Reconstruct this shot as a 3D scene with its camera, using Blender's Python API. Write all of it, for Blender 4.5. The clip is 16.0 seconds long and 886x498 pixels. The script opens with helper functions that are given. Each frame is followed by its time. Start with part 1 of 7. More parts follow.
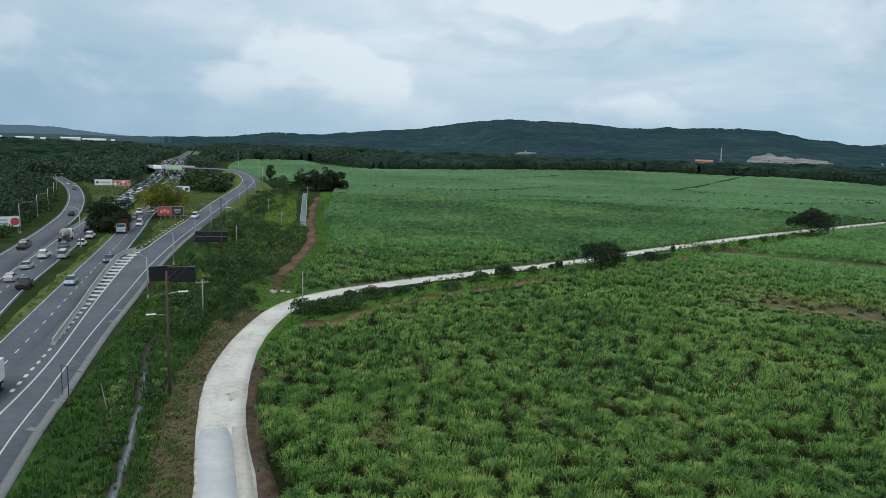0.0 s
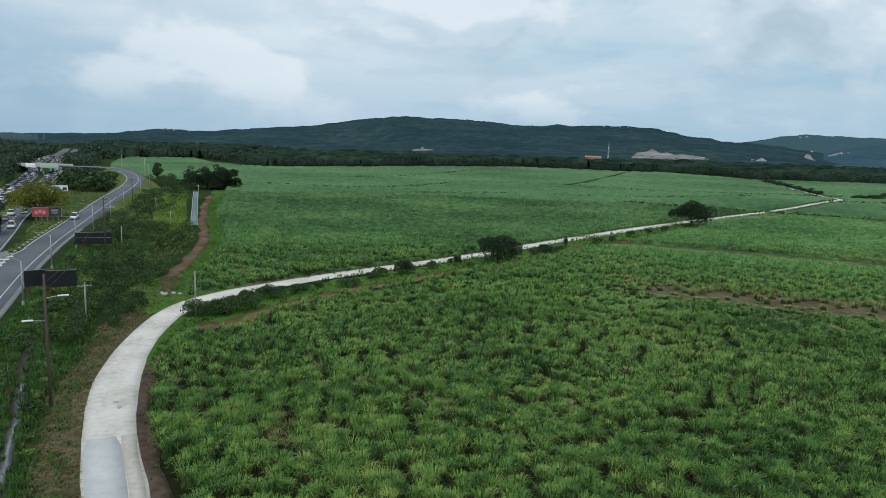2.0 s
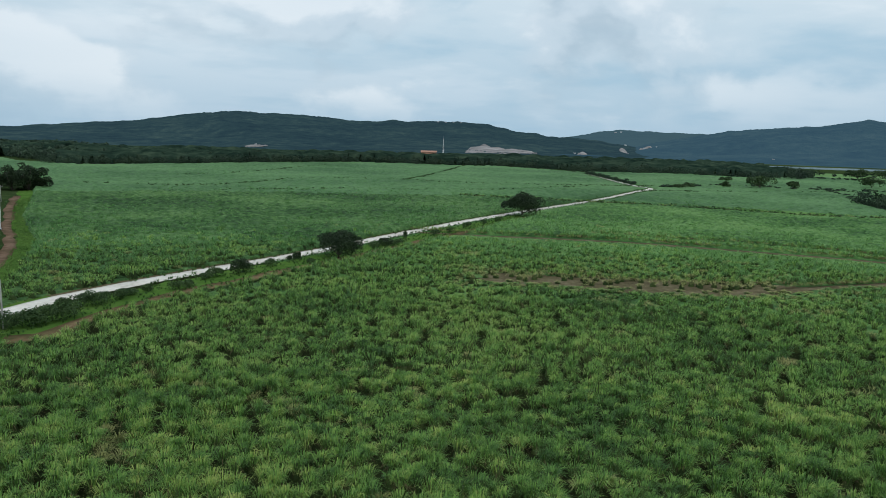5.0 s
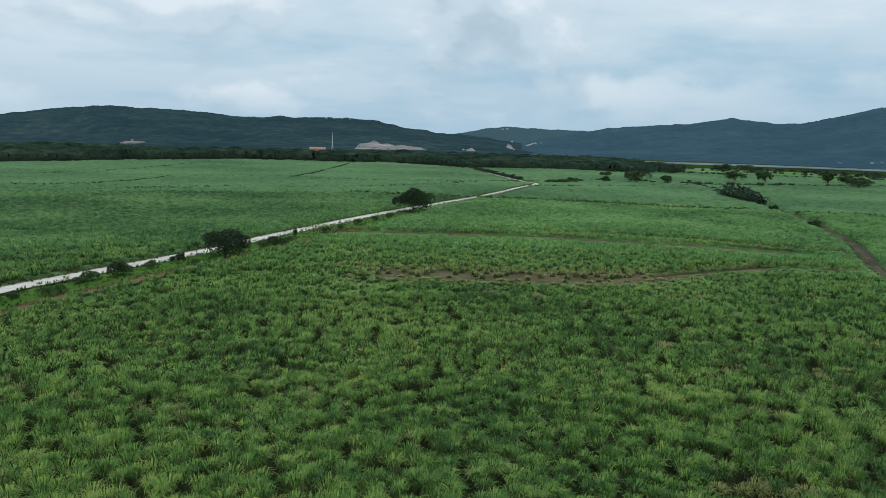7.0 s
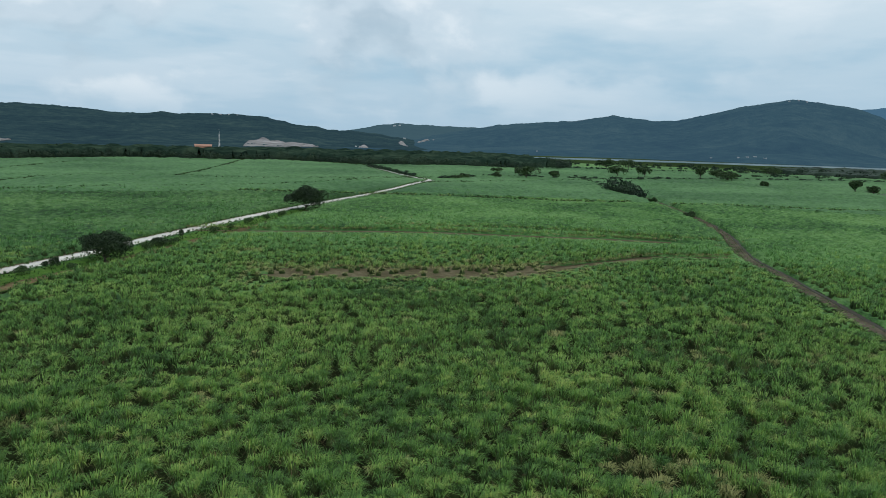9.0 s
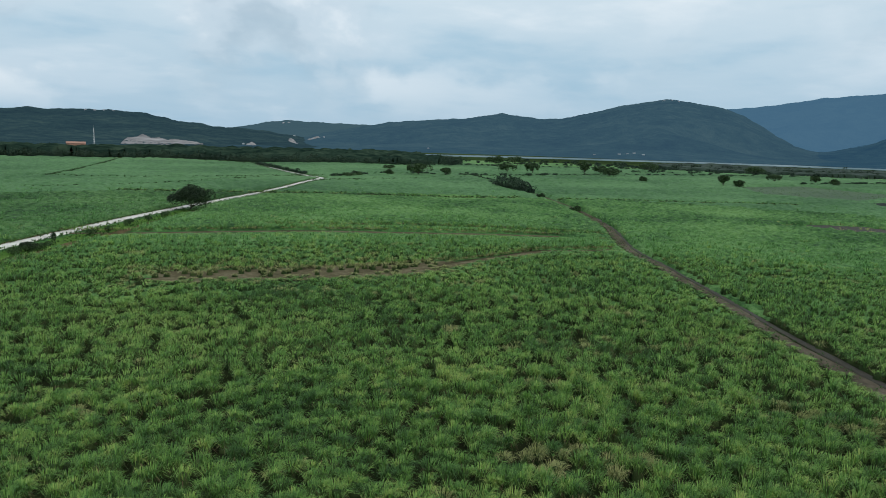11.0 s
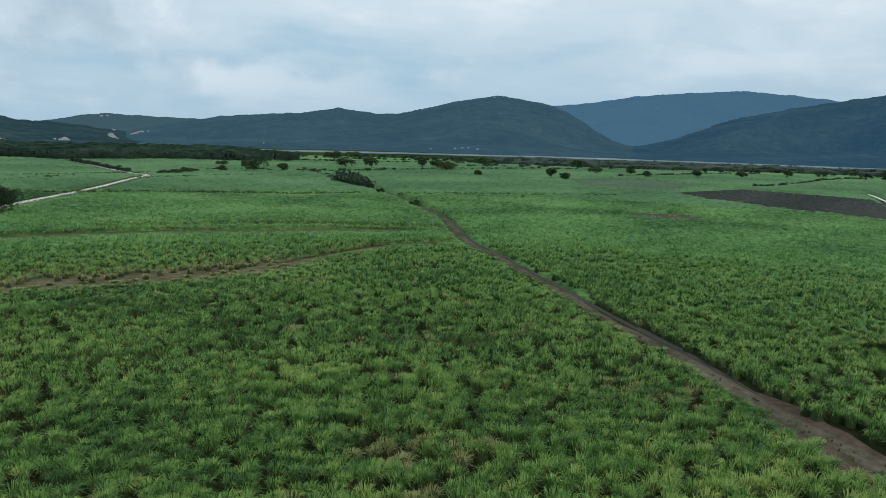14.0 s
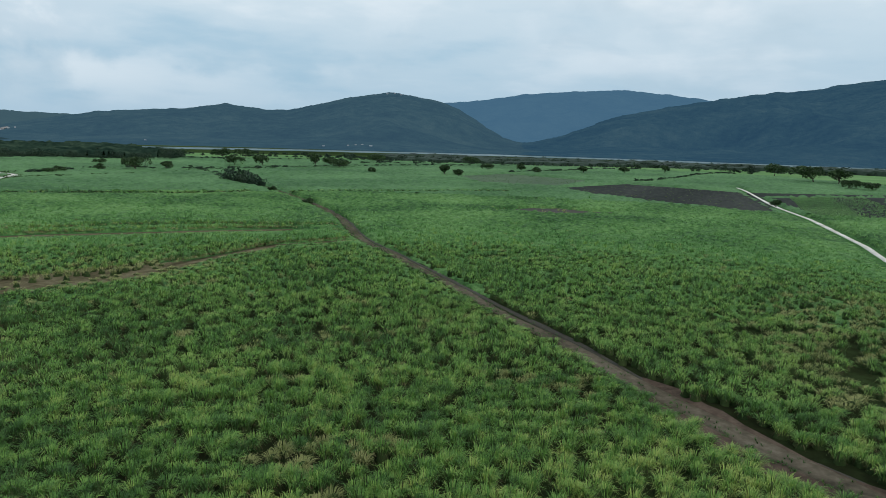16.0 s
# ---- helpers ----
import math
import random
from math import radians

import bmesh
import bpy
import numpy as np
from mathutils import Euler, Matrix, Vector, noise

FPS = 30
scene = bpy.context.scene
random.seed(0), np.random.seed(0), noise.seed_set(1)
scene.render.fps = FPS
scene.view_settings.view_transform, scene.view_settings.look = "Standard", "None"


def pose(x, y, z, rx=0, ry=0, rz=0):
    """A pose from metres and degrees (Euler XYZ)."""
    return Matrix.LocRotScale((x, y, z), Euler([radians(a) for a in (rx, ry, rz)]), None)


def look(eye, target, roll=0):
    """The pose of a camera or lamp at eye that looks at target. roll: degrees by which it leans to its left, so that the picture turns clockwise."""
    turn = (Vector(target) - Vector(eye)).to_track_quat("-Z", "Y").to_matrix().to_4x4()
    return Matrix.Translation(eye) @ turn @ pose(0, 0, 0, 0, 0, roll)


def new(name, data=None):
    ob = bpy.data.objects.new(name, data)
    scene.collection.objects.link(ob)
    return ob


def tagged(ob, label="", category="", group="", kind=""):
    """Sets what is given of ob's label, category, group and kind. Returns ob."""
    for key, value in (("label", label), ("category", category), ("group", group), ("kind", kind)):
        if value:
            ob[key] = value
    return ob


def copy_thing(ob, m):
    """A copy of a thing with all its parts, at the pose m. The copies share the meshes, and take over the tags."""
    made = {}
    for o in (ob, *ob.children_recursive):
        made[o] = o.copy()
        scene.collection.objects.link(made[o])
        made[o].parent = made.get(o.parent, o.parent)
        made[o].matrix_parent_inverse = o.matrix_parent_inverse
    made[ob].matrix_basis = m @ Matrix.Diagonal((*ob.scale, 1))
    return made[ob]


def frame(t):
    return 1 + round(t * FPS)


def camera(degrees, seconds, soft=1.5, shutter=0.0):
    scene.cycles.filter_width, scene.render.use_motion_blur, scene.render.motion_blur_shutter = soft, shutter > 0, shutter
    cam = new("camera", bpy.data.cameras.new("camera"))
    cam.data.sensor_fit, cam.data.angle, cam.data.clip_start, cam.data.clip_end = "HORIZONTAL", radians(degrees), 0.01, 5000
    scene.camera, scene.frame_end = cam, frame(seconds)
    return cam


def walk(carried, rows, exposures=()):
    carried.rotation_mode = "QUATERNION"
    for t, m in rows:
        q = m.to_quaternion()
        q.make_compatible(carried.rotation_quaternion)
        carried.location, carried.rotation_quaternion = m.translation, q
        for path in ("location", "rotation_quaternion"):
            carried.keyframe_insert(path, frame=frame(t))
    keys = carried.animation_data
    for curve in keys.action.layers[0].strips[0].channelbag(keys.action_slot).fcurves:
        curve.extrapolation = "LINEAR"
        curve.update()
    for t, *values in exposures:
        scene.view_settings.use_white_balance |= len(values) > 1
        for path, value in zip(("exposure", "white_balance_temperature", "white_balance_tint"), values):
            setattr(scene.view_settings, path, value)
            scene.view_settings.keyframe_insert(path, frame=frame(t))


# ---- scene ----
cam = camera(63.58, 16.0, soft=0.8)
# seconds, x, y, z, yaw, pitch, roll
PATH = [
    (0.0, 0.00, 0.00, 28.00, 0.00, -8.85, 1.73),
    (0.5, 0.00, -0.03, 27.93, -2.06, -8.83, 1.74),
    (1.0, 0.01, -0.06, 27.86, -4.09, -8.84, 1.77),
    (1.5, 0.01, -0.08, 27.79, -6.10, -8.85, 1.78),
    (2.0, 0.01, -0.11, 27.73, -8.18, -8.84, 1.76),
    (2.5, 0.01, -0.13, 27.67, -10.26, -8.83, 1.74),
    (3.0, 0.01, -0.16, 27.61, -12.39, -8.82, 1.71),
    (3.5, 0.01, -0.18, 27.56, -14.54, -8.82, 1.65),
    (4.0, 0.01, -0.21, 27.51, -16.70, -8.82, 1.64),
    (6.5, -0.01, -0.31, 27.34, -27.63, -8.83, 1.68),
    (7.0, -0.02, -0.33, 27.31, -29.81, -8.84, 1.70),
    (7.5, -0.02, -0.35, 27.29, -31.99, -8.86, 1.69),
    (8.0, -0.03, -0.37, 27.27, -34.15, -8.88, 1.66),
    (8.5, -0.04, -0.39, 27.26, -36.30, -8.88, 1.63),
    (9.0, -0.05, -0.41, 27.25, -38.30, -8.86, 1.65),
    (11.5, -0.10, -0.48, 27.26, -49.06, -8.82, 1.69),
    (12.0, -0.11, -0.49, 27.28, -51.21, -8.81, 1.70),
    (12.5, -0.13, -0.51, 27.29, -53.35, -8.82, 1.68),
    (13.0, -0.14, -0.52, 27.32, -55.44, -8.84, 1.67),
    (13.5, -0.16, -0.53, 27.34, -57.54, -8.86, 1.69),
    (14.0, -0.17, -0.54, 27.37, -59.68, -8.87, 1.71),
    (14.5, -0.19, -0.55, 27.40, -61.80, -8.88, 1.73),
    (15.0, -0.21, -0.56, 27.44, -63.90, -8.88, 1.73),
    (15.5, -0.23, -0.57, 27.48, -66.02, -8.88, 1.74),
    (16.0, -0.25, -0.58, 27.52, -68.13, -8.88, 1.75),
]
walk(cam, [(t, pose(x, y, z, 90 + p, 0, h) @ pose(0, 0, 0, 0, 0, r)) for t, x, y, z, h, p, r in PATH])

# ---- world and light: bright overcast afternoon ----
world = bpy.data.worlds.new("overcast_sky")
scene.world = world
world.use_nodes = True
SUN_ELEV, SUN_ROT = radians(52), radians(200)


def build_world(w):
    nt = w.node_tree
    nt.nodes.clear()
    N, L = nt.nodes.new, nt.links.new
    out, bg = N("ShaderNodeOutputWorld"), N("ShaderNodeBackground")
    sky = N("ShaderNodeTexSky")
    sky.sky_type, sky.sun_disc = "NISHITA", False
    sky.sun_elevation, sky.sun_rotation = SUN_ELEV, SUN_ROT
    sky.air_density, sky.dust_density = 1.2, 2.0
    tc, sep = N("ShaderNodeTexCoord"), N("ShaderNodeSeparateXYZ")
    L(tc.outputs["Generated"], sep.inputs[0])

    def mth(op, a, b=None, c=None):
        n = N("ShaderNodeMath")
        n.operation = op
        for i, v in enumerate((a, b, c)):
            if v is None:
                continue
            if isinstance(v, (int, float)):
                n.inputs[i].default_value = v
            else:
                L(v, n.inputs[i])
        return n.outputs[0]

    zpos = mth("MAXIMUM", sep.outputs["Z"], 0.0)
    den = mth("ADD", zpos, 0.13)
    u, v = mth("DIVIDE", sep.outputs["X"], den), mth("DIVIDE", sep.outputs["Y"], den)
    comb = N("ShaderNodeCombineXYZ")
    L(u, comb.inputs[0]), L(v, comb.inputs[1])
    L(mth("MULTIPLY", zpos, 2.0), comb.inputs[2])

    def fbm(scale, detail, rough, off):
        m = N("ShaderNodeMapping")
        m.inputs["Location"].default_value = off
        L(comb.outputs[0], m.inputs["Vector"])
        n = N("ShaderNodeTexNoise")
        n.inputs["Scale"].default_value, n.inputs["Detail"].default_value = scale, detail
        n.inputs["Roughness"].default_value = rough
        n.inputs["Distortion"].default_value = 0.15
        L(m.outputs[0], n.inputs["Vector"])
        return n.outputs["Fac"]

    def ramp(fac, stops):
        r = N("ShaderNodeValToRGB")
        r.color_ramp.interpolation = "EASE"
        els = r.color_ramp.elements
        while len(els) < len(stops):
            els.new(0.5)
        for e, (p, c) in zip(els, stops):
            e.position, e.color = p, (*c, 1)
        L(fac, r.inputs[0])
        return r.outputs[0]

    def mix(fac, a, b, kind="MIX"):
        n = N("ShaderNodeMix")
        n.data_type, n.blend_type = "RGBA", kind
        for sock, val in ((n.inputs[0], fac), (n.inputs[6], a), (n.inputs[7], b)):
            if isinstance(val, (int, float)):
                sock.default_value = val
            elif isinstance(val, tuple):
                sock.default_value = (*val, 1)
            else:
                L(val, sock)
        return n.outputs[2]

    def puff(off):
        m = N("ShaderNodeMapping")
        m.inputs["Scale"].default_value = (1.0, 1.0, 1.7)
        m.inputs["Location"].default_value = off
        L(tc.outputs["Generated"], m.inputs["Vector"])
        n = N("ShaderNodeTexNoise")
        n.inputs["Scale"].default_value, n.inputs["Detail"].default_value = 4.6, 8
        n.inputs["Roughness"].default_value, n.inputs["Distortion"].default_value = 0.5, 0.2
        L(m.outputs[0], n.inputs["Vector"])
        return n.outputs["Fac"]

    big = fbm(0.42, 6, 0.52, (3.1, 1.7, 0.4))
    mid = fbm(1.25, 7, 0.5, (0.6, 5.2, 1.1))
    body = mth("ADD", mth("MULTIPLY", big, 0.55), mth("MULTIPLY", mid, 0.45))
    veil = ramp(body, [(0.36, (0.42, 0.60, 0.73)), (0.48, (0.63, 0.75, 0.83)), (0.60, (0.86, 0.92, 0.96))])
    # low on the sky the deck closes to a bluish grey
    low = ramp(zpos, [(0.0, (1, 1, 1)), (0.24, (0, 0, 0))])
    cloud = mix(mth("MULTIPLY", low, 0.8), veil, (0.33, 0.51, 0.665))
    clear = ramp(mth("ADD", mth("MULTIPLY", sep.outputs["X"], -1.0), 0.0), [(0.05, (0, 0, 0)), (0.55, (1, 1, 1))])
    cloud = mix(mth("MULTIPLY", mth("MULTIPLY", clear, ramp(zpos, [(0.02, (1, 1, 1)), (0.32, (0, 0, 0))])), 0.75), cloud, (0.27, 0.43, 0.58))
    # heaped clouds, lit from above
    p0, p1 = puff((0.4, 0.9, 0.2)), puff((0.4, 0.9, 0.29))
    lit = mth("MULTIPLY", mth("SUBTRACT", p0, p1), 2.6)
    heap = mth("MULTIPLY", ramp(p0, [(0.45, (0, 0, 0)), (0.575, (1, 1, 1))]), ramp(zpos, [(0.015, (0.25, 0.25, 0.25)), (0.075, (1, 1, 1))]))
    tone = ramp(mth("ADD", lit, 0.5), [(0.2, (0.38, 0.51, 0.62)), (0.48, (0.54, 0.66, 0.76)), (0.8, (0.755, 0.835, 0.90))])
    side = ramp(sep.outputs["X"], [(0.5, (1, 1, 1)), (0.9, (0.25, 0.25, 0.25))])
    cloud = mix(mth("MULTIPLY", mth("MULTIPLY", heap, side), mth("SUBTRACT", 0.8, mth("MULTIPLY", clear, 0.4))), cloud, tone)
    blue = mix(1.0, sky.outputs[0], (0.06, 0.06, 0.06), "MULTIPLY")
    both = mix(0.08, cloud, blue)
    L(both, bg.inputs["Color"])
    bg.inputs["Strength"].default_value = 1.07
    L(bg.outputs[0], out.inputs[0])


build_world(world)
sun_data = bpy.data.lights.new("sun", "SUN")
sun_data.energy, sun_data.angle, sun_data.color = 1.1, radians(25), (1.0, 0.96, 0.9)
sun = new("sun", sun_data)
sun.matrix_world = look((0, 0, 300), (0 - 60 * math.sin(SUN_ROT), 0 - 60 * math.cos(SUN_ROT), 300 - 60 * math.tan(SUN_ELEV)))


# ---- materials ----
def material(name, cols, scale=1.0, rough=0.9, bump=0.0, bump_scale=8.0, island=0.0, big=0.05, bigmix=0.5, spec=0.3, metal=0.0, haze_glow=None, detail=5, transl=0.0, stretch=None, objrand=0.0, bump_dist=0.1, span=0.34):
    """cols: two to four colours from dark to light over a grain noise; a second, larger noise shifts the grain; island: value shift a loose piece."""
    m = bpy.data.materials.new(name)
    m.use_nodes = True
    nt = m.node_tree
    N, L = nt.nodes.new, nt.links.new
    bs = nt.nodes["Principled BSDF"]
    tc = N("ShaderNodeTexCoord")
    co = tc.outputs["Object"]
    if stretch:
        mp = N("ShaderNodeMapping")
        mp.inputs["Scale"].default_value = stretch
        L(co, mp.inputs["Vector"])
        co = mp.outputs[0]
    n1, n2 = N("ShaderNodeTexNoise"), N("ShaderNodeTexNoise")
    n1.inputs["Scale"].default_value, n1.inputs["Detail"].default_value = scale, detail
    n1.inputs["Roughness"].default_value = 0.62
    n2.inputs["Scale"].default_value, n2.inputs["Detail"].default_value = big, 4
    L(co, n1.inputs["Vector"]), L(co, n2.inputs["Vector"])
    mx = N("ShaderNodeMix")
    mx.data_type = "FLOAT"
    mx.inputs[0].default_value = bigmix
    L(n1.outputs["Fac"], mx.inputs[2]), L(n2.outputs["Fac"], mx.inputs[3])
    fac = mx.outputs[0]

    def addrand(sock, amount, fac):
        a = N("ShaderNodeMath")
        a.operation = "MULTIPLY_ADD"
        L(sock, a.inputs[0])
        a.inputs[1].default_value = amount
        b = N("ShaderNodeMath")
        b.operation = "ADD"
        a.inputs[2].default_value = -amount / 2
        L(a.outputs[0], b.inputs[0]), L(fac, b.inputs[1])
        return b.outputs[0]

    if island:
        g = N("ShaderNodeNewGeometry")
        fac = addrand(g.outputs["Random Per Island"], island, fac)
    if objrand:
        oi = N("ShaderNodeObjectInfo")
        fac = addrand(oi.outputs["Random"], objrand, fac)
    r = N("ShaderNodeValToRGB")
    els = r.color_ramp.elements
    while len(els) < len(cols):
        els.new(0.5)
    for i, (e, c) in enumerate(zip(els, cols)):
        e.position = 0.5 - span / 2 + span * i / (len(cols) - 1)
        e.color = (*c, 1)
    L(fac, r.inputs[0])
    L(r.outputs[0], bs.inputs["Base Color"])
    bs.inputs["Roughness"].default_value, bs.inputs["Metallic"].default_value = rough, metal
    bs.inputs["Specular IOR Level"].default_value = spec
    if bump:
        nb, bp = N("ShaderNodeTexNoise"), N("ShaderNodeBump")
        nb.inputs["Scale"].default_value, nb.inputs["Detail"].default_value = bump_scale, 6
        L(co, nb.inputs["Vector"]), L(nb.outputs["Fac"], bp.inputs["Height"])
        bp.inputs["Strength"].default_value, bp.inputs["Distance"].default_value = bump, bump_dist
        L(bp.outputs[0], bs.inputs["Normal"])
    # faint emission that paints distance haze over a surface
    if haze_glow:
        bs.inputs["Emission Color"].default_value = (*haze_glow, 1)
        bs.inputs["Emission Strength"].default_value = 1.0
    if transl:
        tr, ms = N("ShaderNodeBsdfTranslucent"), N("ShaderNodeMixShader")
        ms.inputs[0].default_value = transl
        L(r.outputs[0], tr.inputs["Color"])
        L(bs.outputs[0], ms.inputs[1]), L(tr.outputs[0], ms.inputs[2])
        L(ms.outputs[0], nt.nodes["Material Output"].inputs[0])
    return m


def plain(name, col, rough=0.5, metal=0.0, spec=0.5, vary=0.12):
    lo, hi = tuple(c * (1 - vary) for c in col), tuple(min(1, c * (1 + vary)) for c in col)
    return material(name, [lo, hi], scale=3.0, rough=rough, metal=metal, spec=spec, big=0.7, bigmix=0.4)


M_GROUND = material("plain_grass", [(0.018, 0.030, 0.012), (0.032, 0.052, 0.019), (0.06, 0.09, 0.032)], 0.12, rough=1.0, spec=0.0, bump=0.5, bump_scale=2, big=0.006, bigmix=0.6)
# soil and litter, darkened to paint the shade in gaps between tussocks
M_SOIL_SHADED = material("cane_litter_soil_shaded", [(0.010, 0.011, 0.006), (0.018, 0.024, 0.010), (0.032, 0.048, 0.018)], 0.5, rough=1.0, spec=0.0, bump=0.6, bump_scale=4, big=0.03, bigmix=0.45)
M_UNDERGROWTH = material("cane_undergrowth", [(0.034, 0.078, 0.028), (0.056, 0.125, 0.043), (0.08, 0.16, 0.056)], 0.4, rough=1.0, spec=0.0, bump=0.6, bump_scale=3, big=0.02, bigmix=0.45)
M_CANE = material("cane_leaf", [(0.046, 0.118, 0.027), (0.119, 0.262, 0.052), (0.222, 0.385, 0.080), (0.39, 0.465, 0.125)], 0.5, rough=0.5, big=0.03, bigmix=0.42, island=0.16, spec=0.3, transl=0.25, detail=2, span=0.26)
M_CANE_MID = material("cane_leaf_field", [(0.050, 0.124, 0.029), (0.122, 0.266, 0.055), (0.206, 0.364, 0.080), (0.28, 0.408, 0.102)], 0.5, rough=0.55, big=0.035, bigmix=0.42, island=0.09, spec=0.3, transl=0.25, detail=2, span=0.21)
# far cane leaf: distance haze mixed into the colour, paler and bluer
M_CANE_FAR = material("cane_leaf_hazed", [(0.085, 0.215, 0.060), (0.145, 0.305, 0.088), (0.215, 0.375, 0.12)], 0.3, rough=0.6, big=0.012, bigmix=0.5, island=0.13, spec=0.25, transl=0.25, detail=3)
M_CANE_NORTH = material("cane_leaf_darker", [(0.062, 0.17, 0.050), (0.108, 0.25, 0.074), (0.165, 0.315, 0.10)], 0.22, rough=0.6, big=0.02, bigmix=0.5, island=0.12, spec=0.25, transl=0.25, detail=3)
# canopy sheets: leaf green darkened to paint the shade leaves cast on each other
M_CANE_TOP = material("cane_canopy", [(0.026, 0.074, 0.021), (0.070, 0.164, 0.043), (0.136, 0.256, 0.078)], 0.6, rough=0.85, big=0.03, bigmix=0.42, spec=0.15, bump=1.0, bump_scale=1.3, bump_dist=0.7, detail=7, span=0.2)
M_CANE_TOP_NORTH = material("cane_canopy_north", [(0.018, 0.052, 0.015), (0.050, 0.120, 0.034), (0.112, 0.212, 0.069)], 0.5, rough=0.85, big=0.02, bigmix=0.45, spec=0.15, bump=1.0, bump_scale=1.3, bump_dist=0.7, detail=7, span=0.2)
# outermost canopy, its green paled to paint the haze of distance
M_CANE_TOP_HAZED = material("cane_canopy_hazed", [(0.046, 0.112, 0.041), (0.074, 0.165, 0.060), (0.108, 0.216, 0.083)], 0.3, rough=0.85, big=0.012, bigmix=0.5, spec=0.15, bump=0.9, bump_scale=1.0, bump_dist=0.6, detail=7, span=0.2)
M_SKIRT = material("dead_cane_leaf", [(0.045, 0.036, 0.018), (0.10, 0.08, 0.04), (0.18, 0.15, 0.08)], 0.6, rough=0.9, big=0.06, island=0.25, spec=0.1)
# dark green-brown that paints the shade deep inside a tussock
M_HEART_SHADE = material("cane_heart_shade", [(0.014, 0.026, 0.008), (0.030, 0.052, 0.016), (0.055, 0.078, 0.026)], 0.9, rough=0.9, spec=0.1, bump=0.6, bump_scale=6, big=0.06, island=0.2)
M_CANE_DRY = material("dry_cane_leaf", [(0.14, 0.18, 0.058), (0.265, 0.29, 0.105), (0.38, 0.375, 0.16)], 0.4, rough=0.7, big=0.05, island=0.2, spec=0.2, transl=0.2)
M_ASPHALT = material("worn_asphalt", [(0.080, 0.088, 0.102), (0.116, 0.126, 0.144), (0.155, 0.165, 0.182)], 1.0, rough=0.9, spec=0.15, bump=0.25, bump_scale=30, big=0.05, bigmix=0.6, bump_dist=0.02)
M_SHOULDER = material("pale_shoulder", [(0.16, 0.165, 0.165), (0.24, 0.24, 0.235)], 1.0, rough=0.9, bump=0.3, bump_scale=20, big=0.08)
M_PAINT = material("road_paint", [(0.42, 0.43, 0.43), (0.66, 0.67, 0.66)], 3.0, rough=0.7, big=0.3, bigmix=0.4)
M_LIME = material("limestone_gravel", [(0.42, 0.38, 0.325), (0.62, 0.585, 0.53), (0.73, 0.70, 0.65)], 1.3, rough=0.95, spec=0.1, bump=0.7, bump_scale=9, big=0.16, bigmix=0.55)
M_CONCRETE_SLAB = material("fresh_grey_paving", [(0.46, 0.462, 0.46), (0.60, 0.605, 0.60)], 0.9, rough=0.95, spec=0.1, bump=0.3, bump_scale=14, big=0.15)
M_RUT = material("rutted_marl", [(0.36, 0.325, 0.27), (0.60, 0.56, 0.50)], 1.6, rough=0.95, bump=0.6, bump_scale=7)
M_DIRT = material("red_brown_soil", [(0.042, 0.031, 0.024), (0.09, 0.065, 0.05), (0.14, 0.105, 0.08)], 0.9, rough=1.0, spec=0.0, bump=0.9, bump_scale=5, big=0.12)
M_DRYGRASS = material("trampled_dry_grass", [(0.055, 0.05, 0.026), (0.12, 0.102, 0.060), (0.19, 0.162, 0.105)], 0.8, rough=1.0, spec=0.0, bump=0.8, bump_scale=6, big=0.16)
M_VERGE = material("verge_grass", [(0.045, 0.066, 0.022), (0.098, 0.138, 0.042), (0.165, 0.19, 0.078)], 0.3, rough=1.0, spec=0.0, bump=0.8, bump_scale=7, big=0.06, bigmix=0.45)
M_GRASSBLADE = material("verge_grass_blade", [(0.022, 0.062, 0.013), (0.046, 0.120, 0.022), (0.10, 0.185, 0.038)], 0.4, rough=0.6, big=0.07, island=0.25, spec=0.2, transl=0.2)
M_PALEBLADE = material("pale_rough_grass_blade", [(0.058, 0.10, 0.032), (0.115, 0.17, 0.05), (0.19, 0.23, 0.085)], 0.4, rough=0.7, big=0.05, island=0.25, spec=0.2, transl=0.2)
M_YELLOWBLADE = material("meadow_grass_blade", [(0.085, 0.165, 0.026), (0.165, 0.270, 0.040), (0.25, 0.335, 0.066)], 0.3, rough=0.7, big=0.05, island=0.25, spec=0.2, transl=0.2)
M_MOWN = material("mown_headland_grass", [(0.040, 0.086, 0.018), (0.068, 0.140, 0.028), (0.108, 0.180, 0.044)], 0.5, rough=1.0, spec=0.0, bump=0.6, bump_scale=6, big=0.08)
M_DRYTUFT = material("short_dry_grass_blade", [(0.085, 0.08, 0.035), (0.16, 0.14, 0.07), (0.24, 0.205, 0.11)], 0.4, rough=0.8, big=0.1, island=0.25, spec=0.15)
M_RANK = material("rank_verge_ground", [(0.018, 0.042, 0.011), (0.036, 0.08, 0.019), (0.065, 0.12, 0.03)], 0.3, rough=1.0, spec=0.0, bump=0.8, bump_scale=7, big=0.06, bigmix=0.45)
M_MOWNBLADE = material("mown_grass_blade", [(0.042, 0.092, 0.018), (0.075, 0.150, 0.030), (0.115, 0.195, 0.046)], 0.3, rough=0.8, big=0.05, island=0.18, spec=0.15, transl=0.2)
M_DITCHDRY = material("dry_ochre_bank", [(0.050, 0.056, 0.024), (0.135, 0.100, 0.054), (0.21, 0.150, 0.088)], 0.5, rough=1.0, spec=0.0, bump=0.9, bump_scale=5, big=0.14)
M_REDPATH = material("reddish_bare_path", [(0.060, 0.055, 0.028), (0.135, 0.090, 0.062), (0.215, 0.150, 0.108)], 0.55, rough=1.0, spec=0.0, bump=0.9, bump_scale=5, big=0.12)
